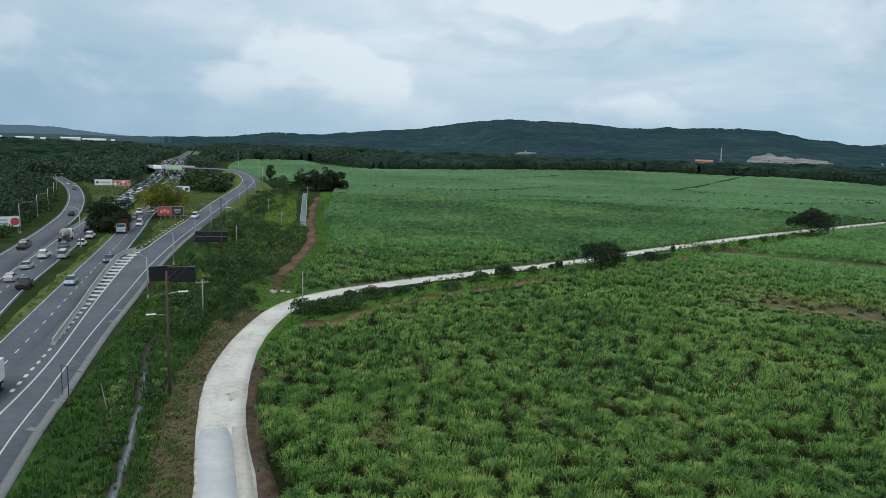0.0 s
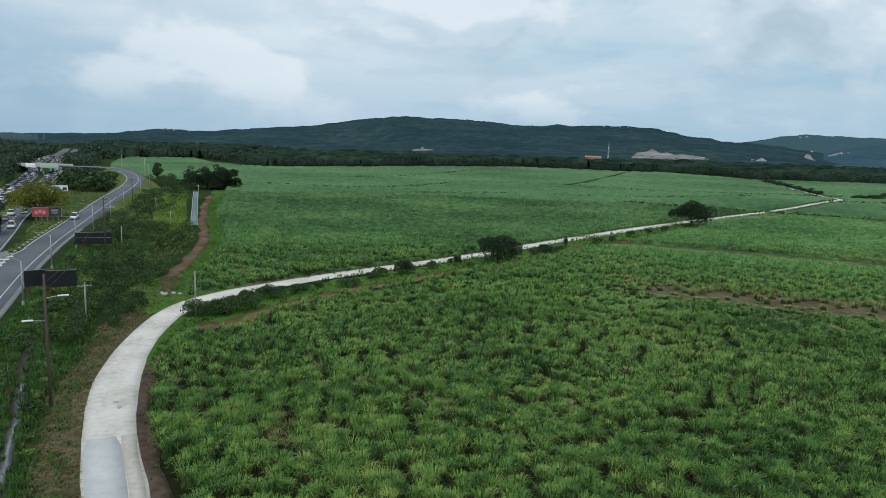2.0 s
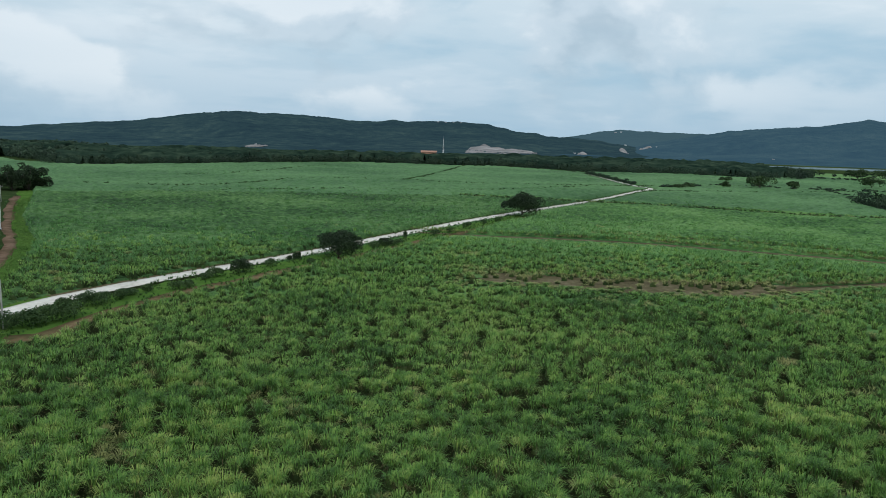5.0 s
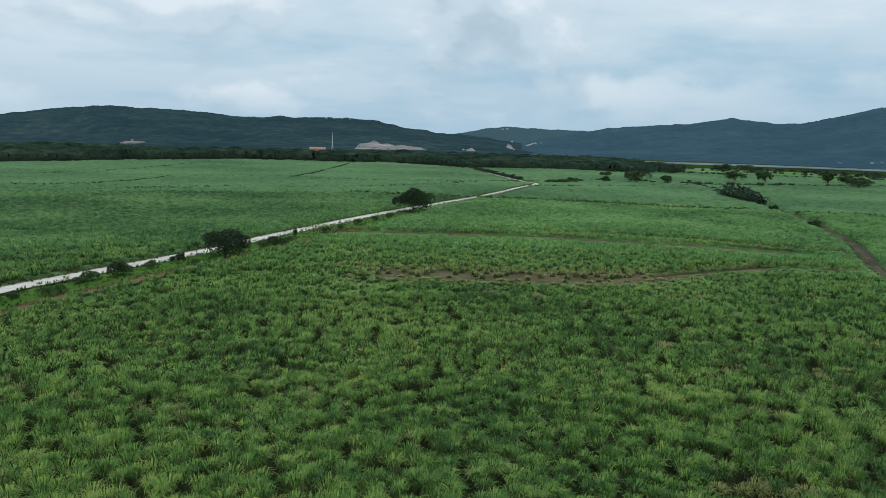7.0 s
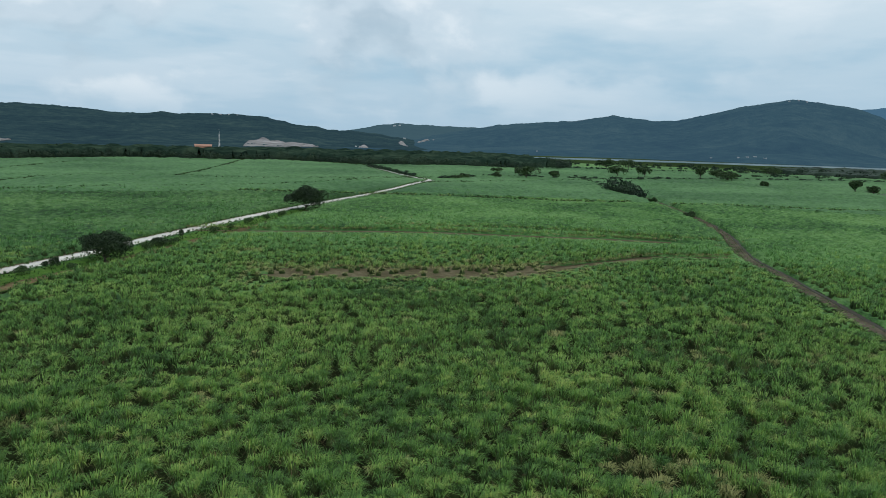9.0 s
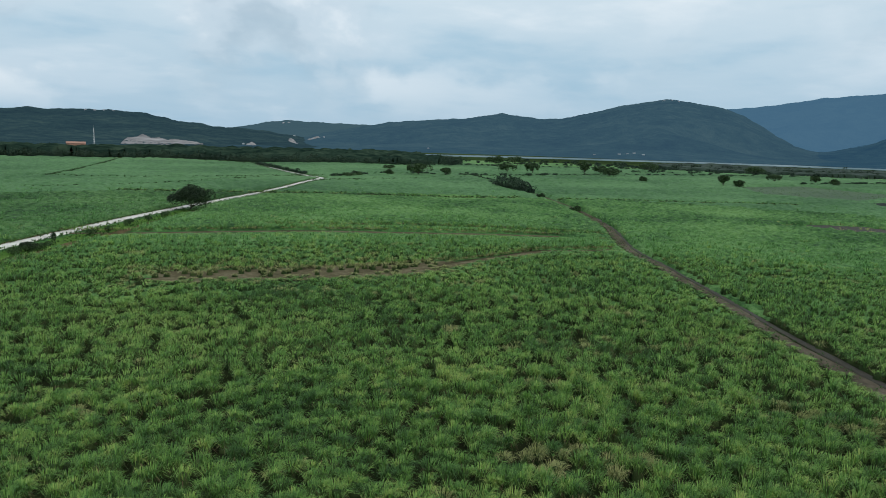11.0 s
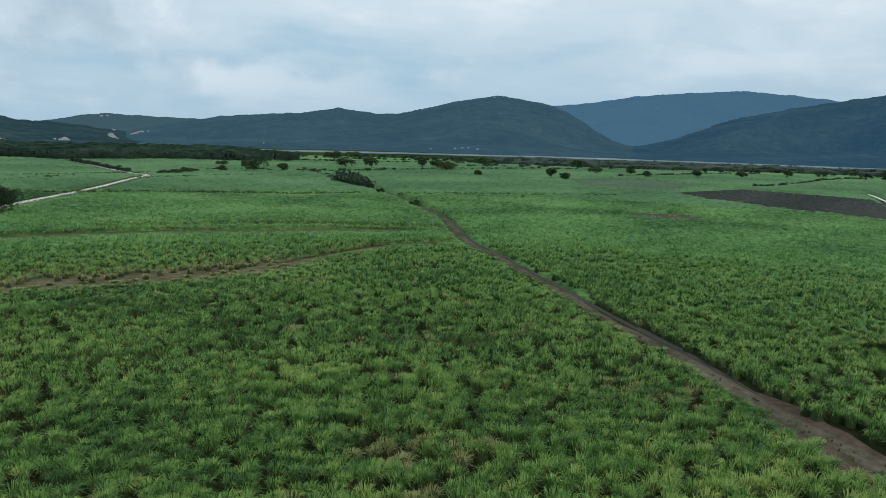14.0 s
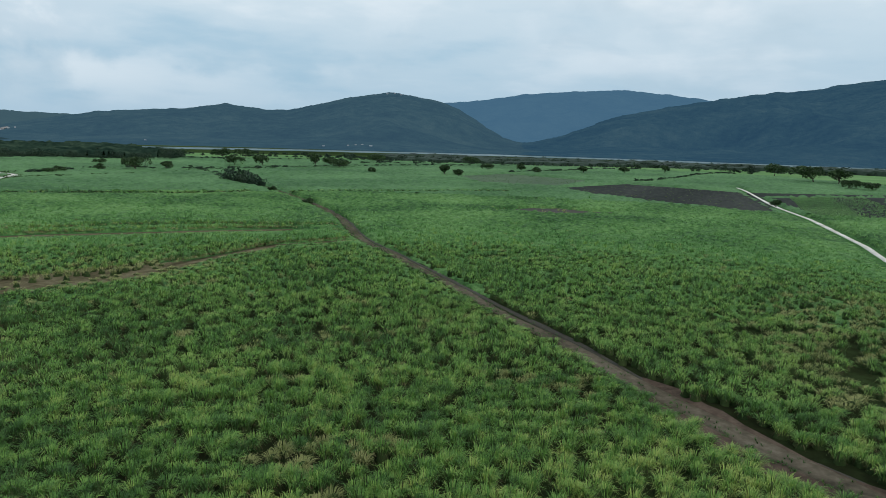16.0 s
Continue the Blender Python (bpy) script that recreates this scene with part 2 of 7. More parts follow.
M_PLOUGH = material("ploughed_dark_soil", [(0.026, 0.030, 0.028), (0.045, 0.050, 0.046), (0.072, 0.075, 0.068)], 0.5, rough=1.0, spec=0.0, bump=0.8, bump_scale=2, big=0.03, stretch=(0.14, 1.0, 1.0))
M_TRACK = material("track_mud", [(0.050, 0.044, 0.032), (0.105, 0.088, 0.064), (0.175, 0.148, 0.112)], 0.9, rough=0.95, spec=0.0, bump=0.6, bump_scale=6, big=0.12)
M_DITCHSOIL = material("dark_wet_soil", [(0.028, 0.025, 0.017), (0.055, 0.047, 0.033)], 1.2, rough=0.8, bump=0.6, bump_scale=6)
# base colour lightened to paint reflected sky on the ditch water
M_WATER = material("still_ditch_water", [(0.09, 0.10, 0.105), (0.16, 0.175, 0.185)], 0.8, rough=0.2, spec=0.6)
M_LEAF = material("broad_leaf", [(0.016, 0.038, 0.012), (0.032, 0.068, 0.02), (0.055, 0.10, 0.03)], 0.4, rough=0.6, big=0.08, island=0.35, spec=0.25, transl=0.15)
M_LEAF_DARK = material("dark_tree_leaf", [(0.009, 0.020, 0.009), (0.018, 0.036, 0.014), (0.032, 0.058, 0.021)], 0.4, rough=0.65, big=0.06, island=0.3, spec=0.2, transl=0.12)
# both woodland leaf colours carry a bluish tint painted for distance haze
M_LEAF_BAND = material("belt_leaf", [(0.011, 0.024, 0.015), (0.024, 0.046, 0.027), (0.046, 0.076, 0.042)], 0.10, rough=0.7, big=0.03, bigmix=0.55, island=0.14, spec=0.15, transl=0.1)
M_LEAF_WOODS = material("woodland_leaf", [(0.027, 0.052, 0.033), (0.042, 0.074, 0.045), (0.062, 0.100, 0.058)], 0.10, rough=0.7, big=0.03, bigmix=0.55, island=0.14, spec=0.15, transl=0.1)
M_LEAF_YELLOW = material("yellow_blossom", [(0.036, 0.058, 0.013), (0.095, 0.120, 0.020), (0.185, 0.195, 0.028), (0.28, 0.27, 0.036)], 0.5, rough=0.7, big=0.3, island=0.18, spec=0.2, transl=0.15)
M_SCRUB = material("scrub_leaf", [(0.032, 0.078, 0.020), (0.082, 0.172, 0.038), (0.150, 0.250, 0.056), (0.23, 0.30, 0.08)], 0.2, rough=0.65, big=0.05, bigmix=0.6, island=0.2, spec=0.2, transl=0.15)
M_BUSH = material("dark_bush_leaf", [(0.018, 0.042, 0.014), (0.036, 0.076, 0.023), (0.064, 0.112, 0.035)], 0.4, rough=0.65, big=0.06, bigmix=0.5, island=0.3, spec=0.2, transl=0.12)
# wood tops: mutual leaf shade and a haze-blue cast are put into the colour
M_CANOPY = material("woodland_canopy", [(0.008, 0.018, 0.013), (0.020, 0.038, 0.026), (0.042, 0.066, 0.042)], 0.16, rough=1, spec=0.0, big=0.035, bigmix=0.55, detail=8, span=0.24)
M_BARK = material("tree_bark", [(0.05, 0.04, 0.032), (0.10, 0.085, 0.07)], 4, rough=0.95, bump=0.8, bump_scale=12)
# blue emission on the hill forests stands in for haze in the air
M_FOREST1 = material("forest_slope_near", [(0.004, 0.009, 0.007), (0.015, 0.028, 0.021), (0.044, 0.064, 0.043)], 0.035, rough=1, bump=1.0, bump_scale=0.05, big=0.005, bigmix=0.4, spec=0.0, haze_glow=(0.014, 0.032, 0.050), bump_dist=22, detail=9)
M_FOREST2 = material("forest_slope_mid", [(0.008, 0.015, 0.013), (0.019, 0.033, 0.026), (0.038, 0.055, 0.042)], 0.03, rough=1, bump=1.0, bump_scale=0.05, big=0.005, bigmix=0.45, spec=0.0, haze_glow=(0.023, 0.056, 0.095), bump_dist=16, detail=10)
M_FOREST5 = material("forest_slope_right", [(0.008, 0.015, 0.013), (0.019, 0.033, 0.026), (0.038, 0.055, 0.042)], 0.03, rough=1, bump=1.0, bump_scale=0.05, big=0.005, bigmix=0.45, spec=0.0, haze_glow=(0.015, 0.047, 0.092), bump_dist=16, detail=10)
M_FOREST3 = material("forest_slope_far", [(0.010, 0.018, 0.018), (0.022, 0.034, 0.030)], 0.02, rough=1, bump=0.7, bump_scale=0.02, big=0.004, spec=0.0, haze_glow=(0.046, 0.114, 0.196), bump_dist=18, detail=8)
M_FOREST6 = material("forest_slope_very_far", [(0.012, 0.018, 0.018), (0.022, 0.03, 0.028)], 0.02, rough=1, spec=0.0, big=0.004, haze_glow=(0.075, 0.125, 0.18))
M_FOREST7 = material("forest_flat_hazy", [(0.010, 0.018, 0.016), (0.024, 0.038, 0.030), (0.045, 0.060, 0.046)], 0.03, rough=1, bump=0.8, bump_scale=0.05, big=0.006, spec=0.0, haze_glow=(0.030, 0.056, 0.075), bump_dist=14, detail=8)
M_FOREST4 = material("forest_slope_far_low", [(0.012, 0.02, 0.018), (0.022, 0.034, 0.028)], 0.02, rough=1, bump=0.7, bump_scale=0.02, big=0.004, spec=0.0, haze_glow=(0.034, 0.072, 0.102), bump_dist=18, detail=8)
M_QUARRY = material("cut_limestone_face", [(0.10, 0.095, 0.095), (0.23, 0.215, 0.21), (0.40, 0.38, 0.37)], 0.05, rough=0.95, bump=1.0, bump_scale=0.06, big=0.015, bump_dist=9, stretch=(1, 1, 3))
M_CONCRETE = material("grey_concrete", [(0.30, 0.30, 0.28), (0.42, 0.42, 0.40)], 0.8, rough=0.9, bump=0.3, bump_scale=9, big=0.2)
M_STEEL = material("galvanised_steel", [(0.32, 0.33, 0.34), (0.45, 0.46, 0.47)], 2.0, rough=0.45, metal=0.6, big=0.3)
M_WOODPOLE = material("weathered_pole_wood", [(0.07, 0.05, 0.042), (0.13, 0.095, 0.075)], 3.0, rough=0.9, bump=0.4, bump_scale=10, stretch=(3, 3, 0.3))
M_CONCPOLE = material("pale_concrete_pole", [(0.26, 0.26, 0.24), (0.36, 0.36, 0.33)], 2.0, rough=0.9, big=0.4)
M_WIRE = plain("cable_black", (0.02, 0.02, 0.02), 0.7)
M_BOARD = material("dark_board_face", [(0.010, 0.011, 0.014), (0.018, 0.019, 0.023)], 1.0, rough=0.55, big=0.4)


# ---- helpers of the place ----
def fast_mesh(name, V, F):
    V, F = np.asarray(V, np.float32), np.asarray(F, np.int32)
    me = bpy.data.meshes.new(name)
    k = F.shape[1]
    me.vertices.add(len(V))
    me.vertices.foreach_set("co", V.ravel())
    me.loops.add(F.size)
    me.loops.foreach_set("vertex_index", F.ravel())
    me.polygons.add(len(F))
    me.polygons.foreach_set("loop_start", np.arange(0, F.size, k, dtype=np.int32))
    me.update(calc_edges=True)
    return me


def solid(name, me, mat, parent=None, label=""):
    me.materials.append(mat)
    ob = new(name, me)
    if parent is not None:
        ob.parent = parent
    if label:
        ob["label"] = label
    return ob


def part(name, bm, mat, parent=None, label="", smooth=False):
    me = bpy.data.meshes.new(name)
    bm.normal_update()
    bm.to_mesh(me)
    bm.free()
    if smooth:
        me.polygons.foreach_set("use_smooth", [True] * len(me.polygons))
    return solid(name, me, mat, parent, label)


def thing(name, m, label, category, group=""):
    ob = new(name)
    ob.matrix_basis = m
    return tagged(ob, label, category, group)


def box(bm, cx, cy, cz, sx, sy, sz, bevel=0.0, rot=None):
    g = bmesh.ops.create_cube(bm, size=1.0)
    m = Matrix.Translation((cx, cy, cz)) @ (rot or Matrix()) @ Matrix.Diagonal((sx, sy, sz, 1))
    bmesh.ops.transform(bm, matrix=m, verts=g["verts"])
    if bevel:
        es = list({e for v in g["verts"] for e in v.link_edges})
        bmesh.ops.bevel(bm, geom=es, offset=bevel, segments=1, affect="EDGES")
    return bm


def tube(bm, pts, r0, r1=None, sides=6):
    """A tapered tube along points."""
    r1 = r0 if r1 is None else r1
    pts = [Vector(p) for p in pts]
    rings = []
    for i, p in enumerate(pts):
        d = (pts[min(i + 1, len(pts) - 1)] - pts[max(i - 1, 0)]).normalized()
        a = d.orthogonal().normalized() if abs(d.z) < 0.99 else Vector((1, 0, 0))
        b = d.cross(a)
        r = r0 + (r1 - r0) * i / max(1, len(pts) - 1)
        rings.append([bm.verts.new(p + (a * math.cos(t) + b * math.sin(t)) * r) for t in [2 * math.pi * k / sides for k in range(sides)]])
    for ra, rb in zip(rings, rings[1:]):
        for k in range(sides):
            bm.faces.new((ra[k], ra[(k + 1) % sides], rb[(k + 1) % sides], rb[k]))
    bm.faces.new(rings[0][::-1]), bm.faces.new(rings[-1])
    return bm


def smooth_line(pts, step=4.0):
    """Catmull-Rom through the points, resampled at about that step."""
    P = np.array([p if len(p) == 3 else (*p, 0.0) for p in pts], float)
    P = np.vstack([2 * P[0] - P[1], P, 2 * P[-1] - P[-2]])
    out = []
    for i in range(1, len(P) - 2):
        a, b, c, d = P[i - 1:i + 3]
        n = max(2, int(np.linalg.norm(c - b) / step))
        for t in np.arange(n) / n:
            out.append(0.5 * (2 * b + (c - a) * t + (2 * a - 5 * b + 4 * c - d) * t**2 + (3 * b - a - 3 * c + d) * t**3))
    out.append(P[-2])
    return np.array(out)


def side_of(line, off):
    """The line moved sideways, to its right by off."""
    d = np.gradient(line, axis=0)
    d[:, 2] = 0
    d /= np.linalg.norm(d, axis=1)[:, None] + 1e-9
    return line + np.stack([d[:, 1], -d[:, 0], 0 * d[:, 0]], 1) * (off if np.isscalar(off) else np.asarray(off)[:, None])


def ribbon_mesh(name, la, lb, z, thick=0.3, across=1):
    """A slab between two lines of equal count, its top at z above them, with skirts."""
    n = len(la)
    cols = []
    for k in range(across + 1):
        c = la + (lb - la) * k / across
        c = c.copy()
        c[:, 2] += z
        cols.append(c)
    low_a, low_b = cols[0].copy(), cols[-1].copy()
    low_a[:, 2] -= thick
    low_b[:, 2] -= thick
    cols = [low_a] + cols + [low_b]
    V = np.vstack(cols)
    F = []
    for k in range(len(cols) - 1):
        for i in range(n - 1):
            F.append((k * n + i, (k + 1) * n + i, (k + 1) * n + i + 1, k * n + i + 1))
    return fast_mesh(name, V, F)


def wobble(n, amp, seed, rough=6):
    r = np.random.RandomState(seed)
    k = r.normal(0, 1, n // rough + 4)
    x = np.linspace(0, len(k) - 1.01, n)
    i = x.astype(int)
    return amp * (k[i] * (1 - x + i) + k[i + 1] * (x - i)) + r.normal(0, amp * 0.25, n)


def patch(name, pts, z, mat, seed=0, rag=0.5, kind="structure", label="", category="", step=3.0):
    """A ground patch with a ragged rim, z above the ground."""
    line = smooth_line(list(pts) + [pts[0]], step)[:-1]
    r = np.random.RandomState(seed)
    line[:, :2] += r.normal(0, rag, (len(line), 2))
    bm = bmesh.new()
    vs = [bm.verts.new((x, y, z)) for x, y, _ in line]
    f = bm.faces.new(vs)
    if f.normal.z < 0:
        f.normal_flip()
    bmesh.ops.triangulate(bm, faces=[f])
    ob = part(name, bm, mat)
    for p in ob.data.polygons:
        if p.normal.z < 0:
            p.flip()
    return tagged(ob, label, category, kind=kind)


def inside(x, y, poly):
    c = np.zeros(len(x), bool)
    px, py = [p[0] for p in poly], [p[1] for p in poly]
    for i in range(len(poly)):
        j = i - 1
        hit = (py[i] > y) != (py[j] > y)
        with np.errstate(divide="ignore", invalid="ignore"):
            c ^= hit & (x < (px[j] - px[i]) * (y - py[i]) / (py[j] - py[i] + 1e-12) + px[i])
    return c


def dist_line(x, y, line):
    best = np.full(len(x), 1e9)
    for (ax, ay), (bx, by) in zip(line[:-1, :2], line[1:, :2]):
        dx, dy = bx - ax, by - ay
        t = np.clip(((x - ax) * dx + (y - ay) * dy) / (dx * dx + dy * dy + 1e-9), 0, 1)
        best = np.minimum(best, np.hypot(x - ax - t * dx, y - ay - t * dy))
    return best


WAVE = np.random.RandomState(5).normal(0, 1, (14, 2))
PHASE = np.random.RandomState(6).uniform(0, 6.28, 14)


def lumps(x, y, size):
    """Smooth noise of about -1 to 1 with lumps of that size."""
    s = 0
    for (a, b), p in zip(WAVE, PHASE):
        s = s + np.sin((a * x + b * y) * 2.2 / size + p)
    return s / 4.2


# ---- the plain ----
def build_ground():
    rs = [0, 40, 90, 160, 260, 420, 700, 1000, 1300, 1700, 2600, 3600, 4900]
    n = 72
    V, F = [(0, 0, 0)], []
    for r in rs[1:]:
        for k in range(n):
            a = 2 * math.pi * k / n
            V.append((r * math.cos(a), r * math.sin(a), -max(0, r - 1300) * 0.0125))
    tri = [(0, 1 + k, 1 + (k + 1) % n) for k in range(n)]
    quads = []
    for i in range(len(rs) - 2):
        for k in range(n):
            a, b = 1 + i * n + k, 1 + i * n + (k + 1) % n
            quads.append((a, a + n, b + n, b))
    me = bpy.data.meshes.new("ground")
    me.from_pydata(V, [], tri + quads)
    ob = solid("ground", me, M_GROUND)
    tagged(ob, "wide flat grassy plain reaching the far hills", "ground", kind="structure")


build_ground()

# centre lines and edges of the ways, in metres
DIRT = smooth_line([(-10.5, 20), (-13.0, 38), (-16.3, 51.6), (-19.0, 59.5), (-21.4, 67.1), (-23.4, 74.9), (-24.9, 82.6), (-26.1, 94.7), (-25.9, 109), (-23.6, 118), (-18.6, 125.4), (-10.9, 132.9), (-2.5, 140.2), (9.3, 149.5), (22.6, 159.2), (34.7, 168.9), (50.9, 183.9), (71.9, 202.2), (96.8, 222.9), (124.1, 244), (157, 268), (179, 284), (210, 309), (250, 344), (277, 366), (283, 388), (305, 449), (345, 549)], 2.5)
TRACK = smooth_line([(330, 268), (300, 217), (271, 184), (247, 158), (207.6, 120.7), (168.5, 90.9), (148.5, 71), (123.3, 46.9), (106.2, 30.6), (94.9, 19), (84.3, 9.8), (77.5, 2.9), (72, -2.8), (67.4, -7.5), (64.2, -11.5), (50, -27), (30, -50)], 2.5)
WHITE_TRACK = smooth_line([(520, -3), (478, -9), (373.4, -19.5), (306, -30.4), (241, -36.7), (209.7, -38.2), (150, -42)], 4)
C_MID = smooth_line([(-27.2, 14), (-33.6, 38), (-40.8, 61.3), (-43.1, 70), (-46.5, 82), (-50.6, 97), (-55.3, 116), (-62.5, 144.5), (-70.2, 181), (-77.5, 222), (-81.6, 250, 0.8), (-84.8, 277, 2), (-86.5, 298, 3), (-90, 324, 4), (-95.5, 348.3, 5), (-109.2, 384.9, 5.5), (-124.1, 411.2, 6), (-138, 424.2, 5.8), (-152, 432, 5.5), (-168, 441, 5.2), (-190, 457, 4.8), (-215, 480, 3.6), (-232, 520, 2)], 4)
B_MID = smooth_line([(-38, 29), (-44, 52), (-51, 79.7), (-56.8, 99), (-63, 119), (-68.8, 138), (-77, 165), (-88, 200), (-96.5, 226), (-112, 277), (-144, 374), (-176, 474), (-222, 600), (-258, 728), (-330, 960)], 4)
A_MID = smooth_line([(-57, 70), (-66, 95), (-75, 119), (-84, 147), (-93, 175), (-106.7, 219), (-118.5, 258), (-127.5, 288), (-140.5, 328), (-162, 398), (-189, 477), (-234, 604), (-270, 732), (-342, 965)], 4)
D_MID = smooth_line([(-66, 82), (-75, 108), (-82, 125), (-89, 141), (-100.3, 174.4), (-109.6, 200.6), (-123.4, 235.6), (-146.4, 283.8), (-176, 337.3), (-203, 379), (-224, 410), (-250, 450)], 4)


def road(name, mid, half_l, half_r, z, mat, label, category="road", thick=0.3, across=2, rag=0.0, seed=1):
    n = len(mid)
    wl, wr = (wobble(n, rag, seed), wobble(n, rag, seed + 1)) if rag else (0, 0)
    la, lb = side_of(mid, -(half_l + wl) * np.ones(n)), side_of(mid, (half_r + wr) * np.ones(n))
    ob = solid(name, ribbon_mesh(name, la, lb, z, thick, across), mat)
    return tagged(ob, label, category, kind="structure")


def strip_on(parent, mid, off, width, z, mat, name, s0=0.0, s1=1.0):
    n = len(mid)
    seg = mid[int(s0 * (n - 1)):int(s1 * (n - 1)) + 1]
    la, lb = side_of(seg, off - width / 2), side_of(seg, off + width / 2)
    return solid(name, ribbon_mesh(name, la, lb, z, 0.02), mat, parent)


def dashes(parent, mid, off, z, length, gap, width, s0, s1, name="lane_dash"):
    d = np.r_[0, np.cumsum(np.linalg.norm(np.diff(mid, axis=0), axis=1))]
    s = d[-1] * s0
    line = side_of(mid, off)
    while s + length < d[-1] * s1:
        pts = np.array([[np.interp(v, d, line[:, k]) for k in range(3)] for v in (s, s + length / 2, s + length)])
        solid(name, ribbon_mesh(name, side_of(pts, -width / 2), side_of(pts, width / 2), z, 0.015), M_PAINT, parent)
        s += length + gap


carriage_c = road("road_ramp", C_MID, 3.2, 4.6, 0.10, M_ASPHALT, "grey two-lane asphalt ramp with white edge lines")
carriage_b = road("road_inbound", B_MID, 3.3, 3.3, 0.08, M_ASPHALT, "grey two-lane asphalt carriageway with worn lane dashes")
carriage_a = road("road_outbound", A_MID, 4.4, 3.6, 0.08, M_ASPHALT, "grey asphalt carriageway crowded with traffic")
carriage_d = road("road_slip", D_MID, 3.3, 3.0, 0.12, M_ASPHALT, "curving grey asphalt slip road with white edges")
strip_on(carriage_c, C_MID, 2.15, 0.18, 0.115, M_PAINT, "edge_line")
MERGE = smooth_line([(-36, 40), (-40.5, 56), (-42.7, 66.2), (-44.7, 75), (-47.5, 85.3), (-53.3, 103.9), (-57, 116), (-61.4, 130.7), (-65.5, 145), (-69.3, 158.8), (-71.0, 172)], 4)
strip_on(carriage_c, MERGE, 0.0, 0.22, 0.119, M_PAINT, "edge_line")
strip_on(carriage_c, C_MID[C_MID[:, 1] > 171], -2.9, 0.22, 0.115, M_PAINT, "edge_line")
strip_on(carriage_c, C_MID, 4.15, 0.9, 0.112, M_SHOULDER, "shoulder", 0.0, 0.35)
strip_on(carriage_b, B_MID, -3.0, 0.14, 0.095, M_PAINT, "edge_line")
strip_on(carriage_b, B_MID, 2.9, 0.2, 0.095, M_PAINT, "edge_line")
strip_on(carriage_a, A_MID, 3.2, 0.16, 0.095, M_PAINT, "edge_line")
strip_on(carriage_a, A_MID, -2.6, 0.2, 0.128, M_PAINT, "edge_line", 0.0, 0.3)
strip_on(carriage_d, D_MID, -2.6, 0.2, 0.135, M_PAINT, "edge_line")
strip_on(carriage_d, D_MID, 2.5, 0.2, 0.135, M_PAINT, "edge_line", 0.30, 1)
dashes(carriage_b, B_MID, 0.0, 0.095, 1.9, 2.9, 0.16, 0.02, 0.28)
dashes(carriage_a, A_MID, 0.2, 0.095, 1.9, 3.2, 0.16, 0.02, 0.28)

half = 2.15 + 0.32 * np.clip((96 - DIRT[:, 1]) / 20, 0, 1) * (np.arange(len(DIRT)) < 60)
dirt_road = road("dirt_road", DIRT, half, half, 0.06, M_LIME, "pale crushed limestone farm road winding between cane fields", thick=0.12, across=4, rag=0.10, seed=11)
near = DIRT[DIRT[:, 1] < 66.5]
near = near[near[:, 1].argsort()]
solid("paved_slab", ribbon_mesh("paved_slab", side_of(near, -2.15 + wobble(len(near), 0.07, 5) + np.clip((near[:, 1] - 61) / 5.5, 0, 1) ** 3 * 1.5), side_of(near, 0.95 + wobble(len(near), 0.06, 3) - np.clip((near[:, 1] - 62) / 4.5, 0, 1) ** 2 * 1.2), 0.10, 0.03, 2), M_CONCRETE_SLAB, dirt_road, "smooth pale grey paved strip")
solid("rut_strip", ribbon_mesh("rut_strip", side_of(near, 1.0), side_of(near, 2.3 + wobble(len(near), 0.08, 4)), 0.085, 0.03, 2), M_RUT, dirt_road, "rutted yellowish marl edge")

track = road("farm_track", TRACK, 1.05, 1.5, 0.05, M_TRACK, "muddy brown farm track between two cane fields", thick=0.1, across=3, rag=0.35, seed=21)
solid("track_ditch", ribbon_mesh("track_ditch", side_of(TRACK, -1.9 + wobble(len(TRACK), 0.25, 8)), side_of(TRACK, -0.85 + wobble(len(TRACK), 0.2, 9)), 0.035, 0.05, 2), M_DITCHSOIL, track, "dark wet ditch along the track")
road("white_track", WHITE_TRACK, 0.9, 0.9, 0.05, M_LIME, "narrow pale limestone track between ploughed fields", thick=0.1, across=2, rag=0.2, seed=31)

CANE = [(-6, 12), (-9.6, 36), (-12.9, 52), (-17.6, 67.4), (-20.6, 83), (-21.2, 95), (-19.5, 106), (-27, 128), (-27.1, 151.4), (-30.3, 194.9), (-41.9, 250), (-49.7, 319), (-76.3, 515), (-66, 578), (57, 647), (174, 712), (242, 666), (312, 649), (350, 560), (440, 545), (560, 520), (640, 470), (720, 330), (760, 150), (740, -40), (560, -160), (300, -190), (120, -120), (40, -60), (0, -10)]
patch("field_soil", CANE, 0.02, M_SOIL_SHADED, 3, 0.4, label="soil and leaf litter under the sugar cane, darkened as shade", category="field soil", step=6)
bend = DIRT[(np.arange(len(DIRT)) < 60) & (DIRT[:, 1] < 112)]
nb = len(bend)
tagged(solid("verge_soil", ribbon_mesh("verge_soil", side_of(bend, -6.2 + wobble(nb, 0.7, 71, 3)), side_of(bend, -2.05 + wobble(nb, 0.16, 73, 2)), 0.045, 0.05, 3), M_DRYGRASS), "trampled brown dry grass beside the farm road", "verge", kind="structure")
low_bend = bend[bend[:, 1] < 99]
nl = len(low_bend)
taper = np.clip((99 - low_bend[:, 1]) / 14, 0.15, 1)
tagged(solid("road_bank", ribbon_mesh("road_bank", side_of(low_bend, 2.15 + wobble(nl, 0.18, 74, 2)), side_of(low_bend, 2.3 + 1.6 * taper + wobble(nl, 0.5, 72, 2)), 0.045, 0.05, 3), M_DIRT), "bare red-brown earth bank beside the farm road", "bare earth", kind="structure")
